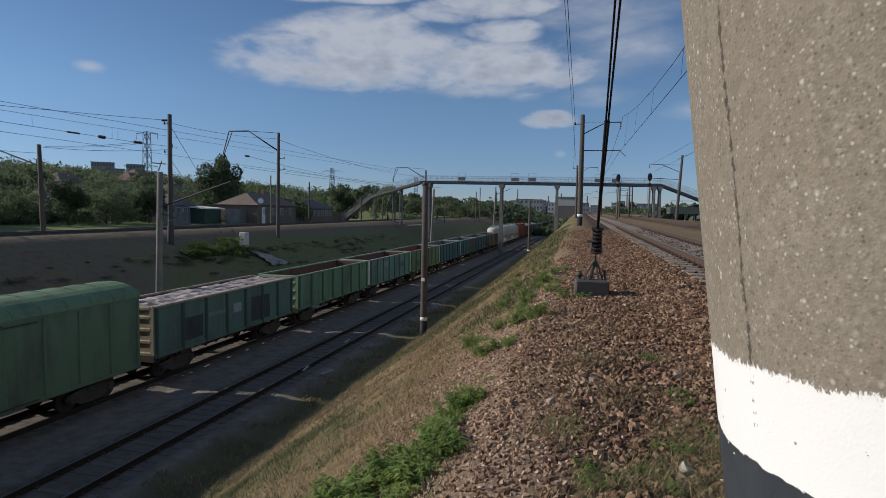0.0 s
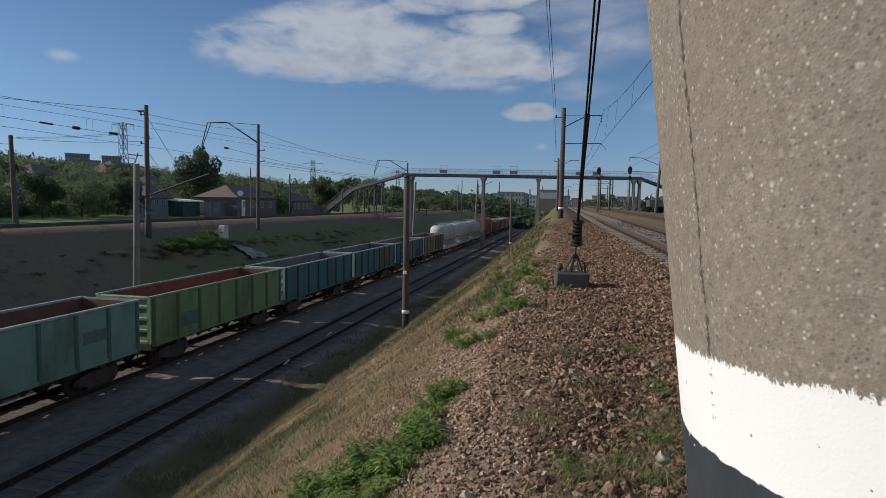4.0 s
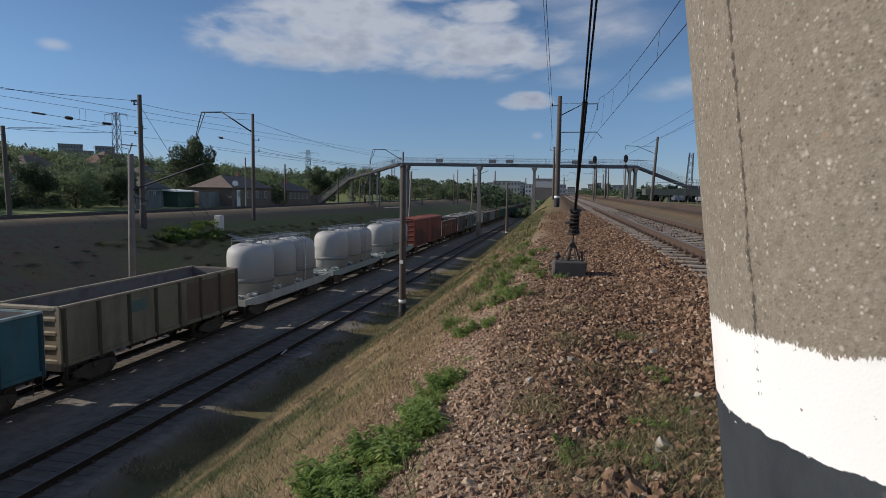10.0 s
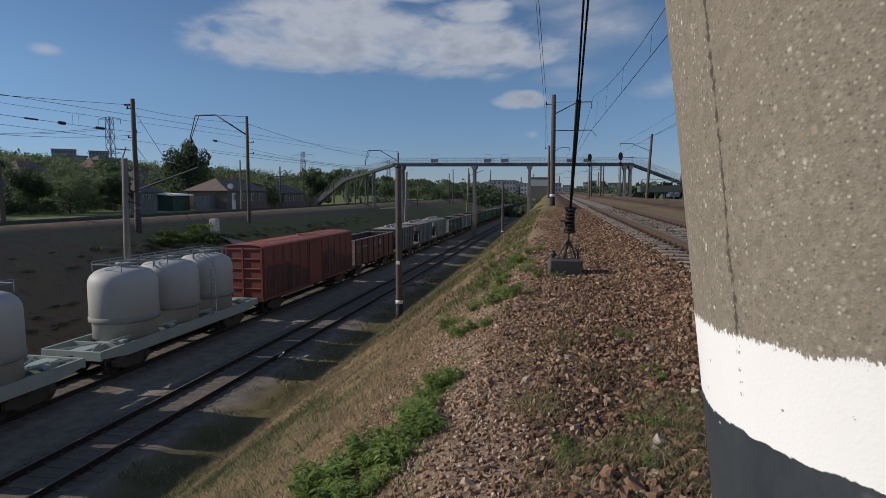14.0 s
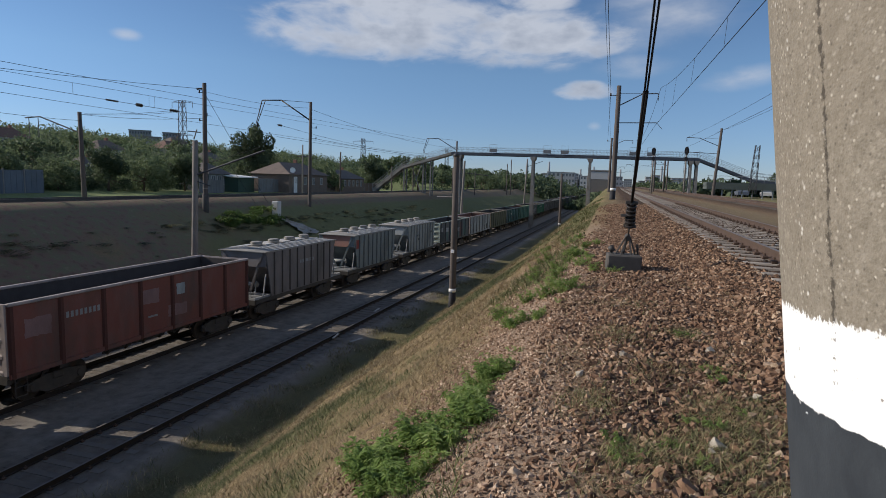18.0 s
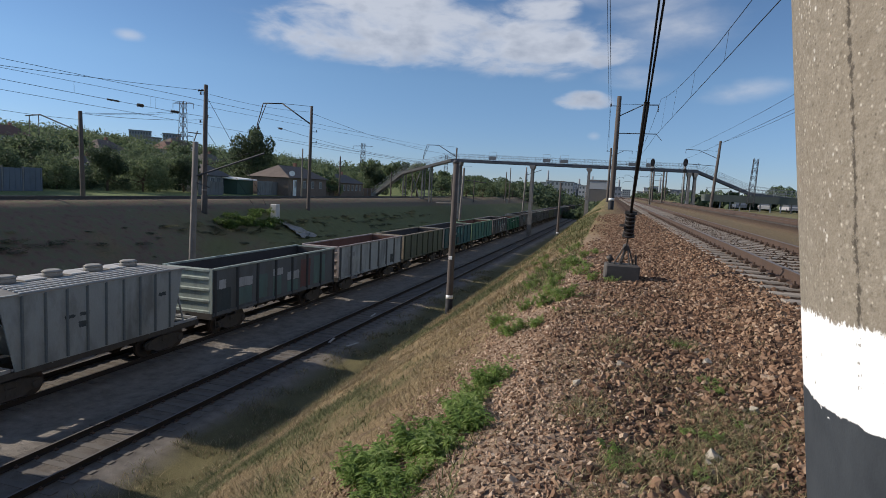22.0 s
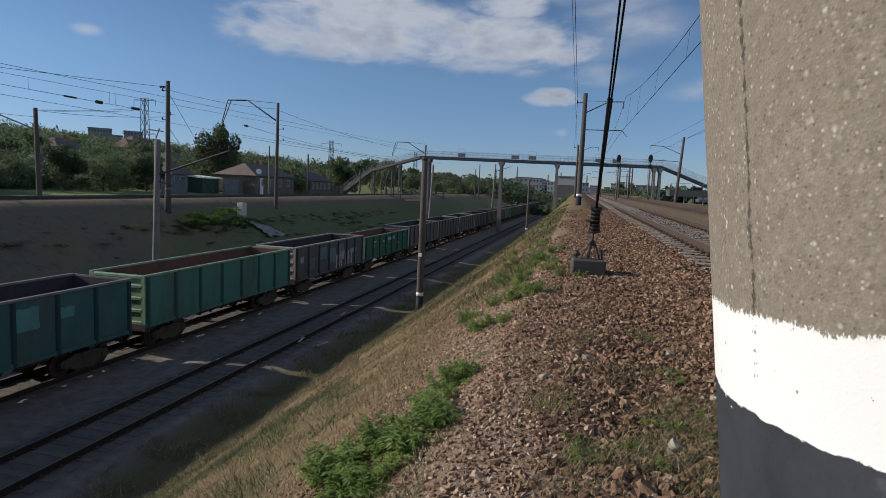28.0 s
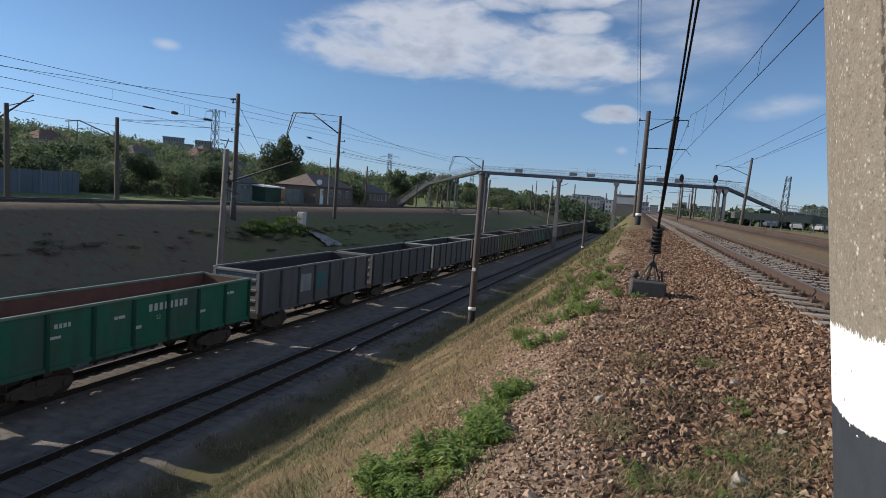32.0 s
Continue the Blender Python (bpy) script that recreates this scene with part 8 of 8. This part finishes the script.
rng = np.random.default_rng(5)
on_shoulder = lambda x, y: smooth(-0.75, 0.35, x + 0.5 * noise.noise((x * 0.5, y * 0.22, 0)))  # noqa: E731
sets = []
for n, ya, yb, lo, hi, deep in ((3500, -6.0, 1.6, 0.016, 0.04, 0.35), (9000, 1.6, 6.5, 0.006, 0.016, 0.2), (4600, 1.6, 6.5, 0.014, 0.040, 0.35), (7000, 6.5, 12, 0.016, 0.040, 0.3), (6000, 6.5, 12, 0.008, 0.02, 0.2), (8000, 12, 22, 0.018, 0.040, 0.25), (5000, 22, 40, 0.024, 0.045, 0.25)):
    p = scatter(rng, n, -1.0, 2.3, ya, yb, on_shoulder)
    sets.append(stones(rng, p, lo + (hi - lo) * rng.random(n) ** 1.7, deep))
p = scatter(rng, 1500, 0.0, 2.2, 2.4, 8, lambda x, y: smooth(0.0, 0.9, x))
sets.append(stones(rng, p, rng.uniform(0.020, 0.036, len(p)), 0.32))


def merged(parts_list):
    vs, fs, base = [], [], 0
    for v, f in parts_list:
        vs.append(v)
        fs.append(f + base)
        base += len(v)
    return np.concatenate(vs), np.concatenate(fs)


tagged(new("ballast_stones", from_arrays("ballast_stones", *merged(sets), m_stones)), "loose red-brown crushed ballast stones on the shoulder", "stones", kind="stuff")
sets = []
for n, ya, yb, lo, hi in ((11000, 2.2, 8, 0.006, 0.020), (6000, 8, 18, 0.01, 0.026)):
    p = scatter(rng, n, -3.0, 0.4, ya, yb, lambda x, y: smooth(-2.6, -0.9, x + 0.8 * noise.noise((x * 0.5, y * 0.22, 0))) * (1 - 0.7 * smooth(-0.3, 0.3, x)))
    sets.append(stones(rng, p, rng.uniform(lo, hi, n)))
tagged(new("loose_grit", from_arrays("loose_grit", *merged(sets), m_pebbles)), "pale pinkish grit and small stones on the bank's edge", "grit", kind="stuff")
p = scatter(rng, 5000, 1.75, 5.2, 6, 40, lambda x, y: 1.0)
m_trackstone = stone_material("oily_track_ballast", ((0.0, (0.03, 0.021, 0.016)), (1.0, (0.17, 0.125, 0.095)), (0.35, (0.055, 0.037, 0.027)), (0.65, (0.085, 0.058, 0.042))))
tagged(new("track_ballast", from_arrays("track_ballast", *stones(rng, p, rng.uniform(0.025, 0.042, len(p)), 0.45), m_trackstone)), "dark brown ballast stones between the main line sleepers", "stones", kind="stuff")
# a few pale stones that stand out
m_palestone = mat("pale_stone", (0.36, 0.32, 0.26), 0.9, 0, 0.2, 12, 80)
for x, y, s in ((0.98, 5.8, 0.05), (0.70, 3.72, 0.05), (0.66, 3.62, 0.035), (0.36, 3.26, 0.045), (0.47, 3.16, 0.05), (0.55, 3.05, 0.04), (0.42, 3.05, 0.04), (0.33, 3.12, 0.036), (0.58, 3.2, 0.032), (-0.14, 4.9, 0.04), (1.1, 4.6, 0.04), (0.2, 5.5, 0.035)):
    v, f = stones(rng, np.array([(x, y, ground_z(x, y))]), np.array([s]), 0.1)
    dark = 0.3 < x < 0.6
    tagged(new("stone", from_arrays("stone", v, f, m_stones if dark else m_palestone)), "brown angular stone lying on the ballast" if dark else "pale angular stone lying on the ballast", "stone", "single stones")


def blade_set(rng, places, lo, hi, width):
    """Grass blades: one bent triangle pair each."""
    n = len(places)
    h = rng.uniform(lo, hi, n) * 0.8
    a = rng.uniform(0, 6.283, n)
    lean = rng.uniform(0.7, 2.6, n) * h
    dx, dy = np.cos(a), np.sin(a)
    w = width * rng.uniform(0.6, 1.4, n)
    base = places
    side = np.stack([-dy * w, dx * w, np.zeros(n)], 1)
    mid = base + np.stack([dx * lean * 0.35, dy * lean * 0.35, h * 0.6], 1)
    tip = base + np.stack([dx * lean, dy * lean, h], 1)
    v = np.stack([base - side, base + side, mid + side * 0.6, mid - side * 0.6, tip], 1)
    f = np.array([(0, 1, 2), (0, 2, 3), (3, 2, 4)])[None] + 5 * np.arange(n)[:, None, None]
    return v.reshape(-1, 3), f.reshape(-1, 3)


def green_patch(x, y):
    far = smooth(20, 42, y)
    return smooth(-0.02, 0.4, noise.noise((x * 0.42, y * 0.16, 11)) + 0.35 * noise.noise((x * 1.7, y * 1.1, 3)) + 0.35 * far)


m_straw = stone_material("dry_grass", ((0.0, (0.125, 0.092, 0.047)), (1.0, (0.48, 0.385, 0.225)), (0.5, (0.26, 0.195, 0.104))))
m_grass = stone_material("green_grass", ((0.0, (0.065, 0.072, 0.03)), (1.0, (0.30, 0.28, 0.14)), (0.5, (0.145, 0.15, 0.062))))
dry, wet = [], []
for n, ya, yb, lo, hi, w in ((38000, 2.5, 11, 0.02, 0.09, 0.003), (30000, 11, 26, 0.03, 0.12, 0.006), (16000, 26, 60, 0.05, 0.16, 0.013)):
    p = scatter(rng, n, -9.6, -0.9, ya, yb, lambda x, y: (1 - green_patch(x, y)) * smooth(-0.9, -1.7, x) * (0.25 + smooth(-0.2, 0.35, noise.noise((x * 1.1, y * 0.8, 51)))))
    dry.append(blade_set(rng, p, lo, hi, w))
    p = scatter(rng, n * 2 // 3, -9.8, -0.7, ya, yb, green_patch)
    wet.append(blade_set(rng, p, lo * 1.2, hi * 1.3, w * 1.3))
# rough tufts along the foot of the bank
for n, ya, yb, w in ((9000, 4, 22, 0.007), (8000, 22, 60, 0.012)):
    p = scatter(rng, n, -12.3, -8.2, ya, yb, lambda x, y: smooth(0.0, 0.4, noise.noise((x * 0.9, y * 0.7, 61)) + 0.2))
    wet.append(blade_set(rng, p[: n // 2], 0.06, 0.26, w))
    dry.append(blade_set(rng, p[n // 2:], 0.06, 0.24, w))
p = scatter(rng, 6500, -0.9, 1.6, 2.2, 10, lambda x, y: smooth(0.0, 0.5, noise.noise((x * 1.6, y * 1.1, 21))))
dry.append(blade_set(rng, p, 0.012, 0.06, 0.0022))
for x, y, n, r in ((0.23, 3.5, 800, 0.16), (0.60, 3.62, 1400, 0.24), (0.79, 4.3, 1000, 0.22), (0.84, 3.97, 1000, 0.22), (-0.05, 4.27, 900, 0.2), (0.82, 6.41, 600, 0.16), (0.16, 6.16, 700, 0.28), (0.34, 7.67, 700, 0.4), (1.1, 4.34, 800, 0.25), (0.85, 3.2, 1300, 0.3), (0.3, 5.0, 500, 0.4), (0.08, 3.05, 260, 0.2), (0.95, 5.2, 260, 0.2), (0.5, 5.2, 200, 0.3), (-0.3, 9.0, 300, 0.5)):
    c = rng.normal(size=(n, 2)) * (r * 0.6, r * 0.8) + (x, y)
    p = np.array([(a, b, ground_z(a, b)) for a, b in c])
    wet.append(blade_set(rng, p[: n * 5 // 9], 0.02, 0.075, 0.0026))
    dry.append(blade_set(rng, p[n * 5 // 9:], 0.02, 0.085, 0.002))
tagged(new("dry_grass", from_arrays("dry_grass", *merged(dry), m_straw)), "short dry straw-coloured grass on the bank", "grass", kind="stuff")
tagged(new("green_grass", from_arrays("green_grass", *merged(wet), m_grass)), "patches of short green grass on the bank", "grass", kind="stuff")


def weed_meshes(seed, stems, height, leaf):
    """Stems and lance-shaped leaves, each leaf two folded halves."""
    rnd = random.Random(seed)
    bs, bl = bmesh.new(), bmesh.new()
    for _ in range(stems):
        a, out = rnd.uniform(0, 6.283), rnd.uniform(0.05, 0.22)
        h = height * rnd.uniform(0.55, 1.1)
        base = Vector((rnd.uniform(-0.08, 0.08), rnd.uniform(-0.08, 0.08), -0.02))
        top = base + Vector((math.cos(a) * out, math.sin(a) * out, h))
        rod(bs, base, top, 0.004, 0.002, n=5, caps=False)
        for k in range(7):
            f = 0.25 + 0.75 * k / 6
            p = base.lerp(top, f)
            for j in range(rnd.choice((3, 4, 5)) if f > 0.5 else 2):
                b = rnd.uniform(0, 6.283)
                ln = leaf * rnd.uniform(0.6, 1.15)
                d = Vector((math.cos(b), math.sin(b), rnd.uniform(-0.35, 0.55))).normalized()
                s = d.cross(Vector((0, 0, 1))).normalized() * ln * 0.17
                m1, tip = p + d * ln * 0.45, p + d * ln - Vector((0, 0, ln * 0.25))
                v0, v1 = bl.verts.new(p), bl.verts.new(tip)
                vm = bl.verts.new(m1 - Vector((0, 0, ln * 0.04)))
                va, vb = bl.verts.new(m1 + s), bl.verts.new(m1 - s)
                for f3 in ((v0, va, vm), (vm, va, v1), (v0, vm, vb), (vm, v1, vb)):
                    bl.faces.new(f3)
    return flat_mesh("stem", bs, m_weed), flat_mesh("leaves", bl, m_weed)


WEEDS = [weed_meshes(s, n, h, l) for s, n, h, l in ((41, 11, 0.21, 0.078), (42, 12, 0.25, 0.085), (43, 9, 0.17, 0.07), (44, 9, 0.14, 0.055))]


def weed(x, y, k, scale, label):
    root = thing("weed", pose(x, y, ground_z(x, y), 0, 0, (k * 77) % 360), label, "weed", "weeds along the bank")
    st, lv = WEEDS[k % 3 if scale > 0.55 else 3]
    for name, me in (("stem", st), ("leaves", lv)):
        ob = put(name, me, root)
        ob.scale = (scale, scale, scale)
        ob["kind"] = "stuff"


k = 0
for x, y, n, s in ((-1.45, 3.98, 5, 1.15), (-1.28, 3.97, 5, 1.15), (-1.13, 3.75, 5, 1.1), (-1.2, 3.5, 5, 1.1), (-1.62, 3.9, 3, 1.0), (-1.04, 4.03, 4, 1.1), (-1.03, 4.31, 4, 1.0), (-1.2, 4.45, 3, 0.8), (-1.02, 4.63, 4, 1.0), (-0.98, 4.85, 4, 1.0), (-0.93, 5.3, 4, 1.0),
                   (-1.05, 5.55, 3, 0.9), (-0.98, 5.9, 2, 0.8), (-1.1, 7.6, 3, 0.9), (-0.95, 7.5, 2, 0.8), (-0.67, 7.8, 2, 0.6)):
    for _ in range(n):
        weed(x + rnd.uniform(-0.13, 0.16), y + rnd.uniform(-0.2, 0.2), k, s * rnd.uniform(0.55, 0.95), "bright green leafy weed at the edge of the bank")
        k += 1
for x, y, n, spread_x in ((0.82, 6.4, 3, 0.12), (0.81, 4.16, 3, 0.2), (0.23, 3.54, 4, 0.12), (0.59, 3.6, 3, 0.2), (0.85, 3.97, 2, 0.2), (-0.67, 9.3, 5, 0.4), (-1.1, 9.5, 7, 0.5), (-0.85, 12.7, 9, 0.7), (-0.5, 11.0, 4, 0.4), (0.12, 10.5, 1, 0.05), (-1.0, 15, 9, 0.8), (-1.3, 18, 9, 0.9), (0.95, 5.1, 3, 0.15)):
    for _ in range(n):
        weed(x + rnd.uniform(-spread_x, spread_x), y + rnd.uniform(-spread_x, spread_x) * 1.2, k, rnd.uniform(0.3, 0.54) * (1.0 if y < 9 else 1.9), "small green weed among the stones")
        k += 1


motions()
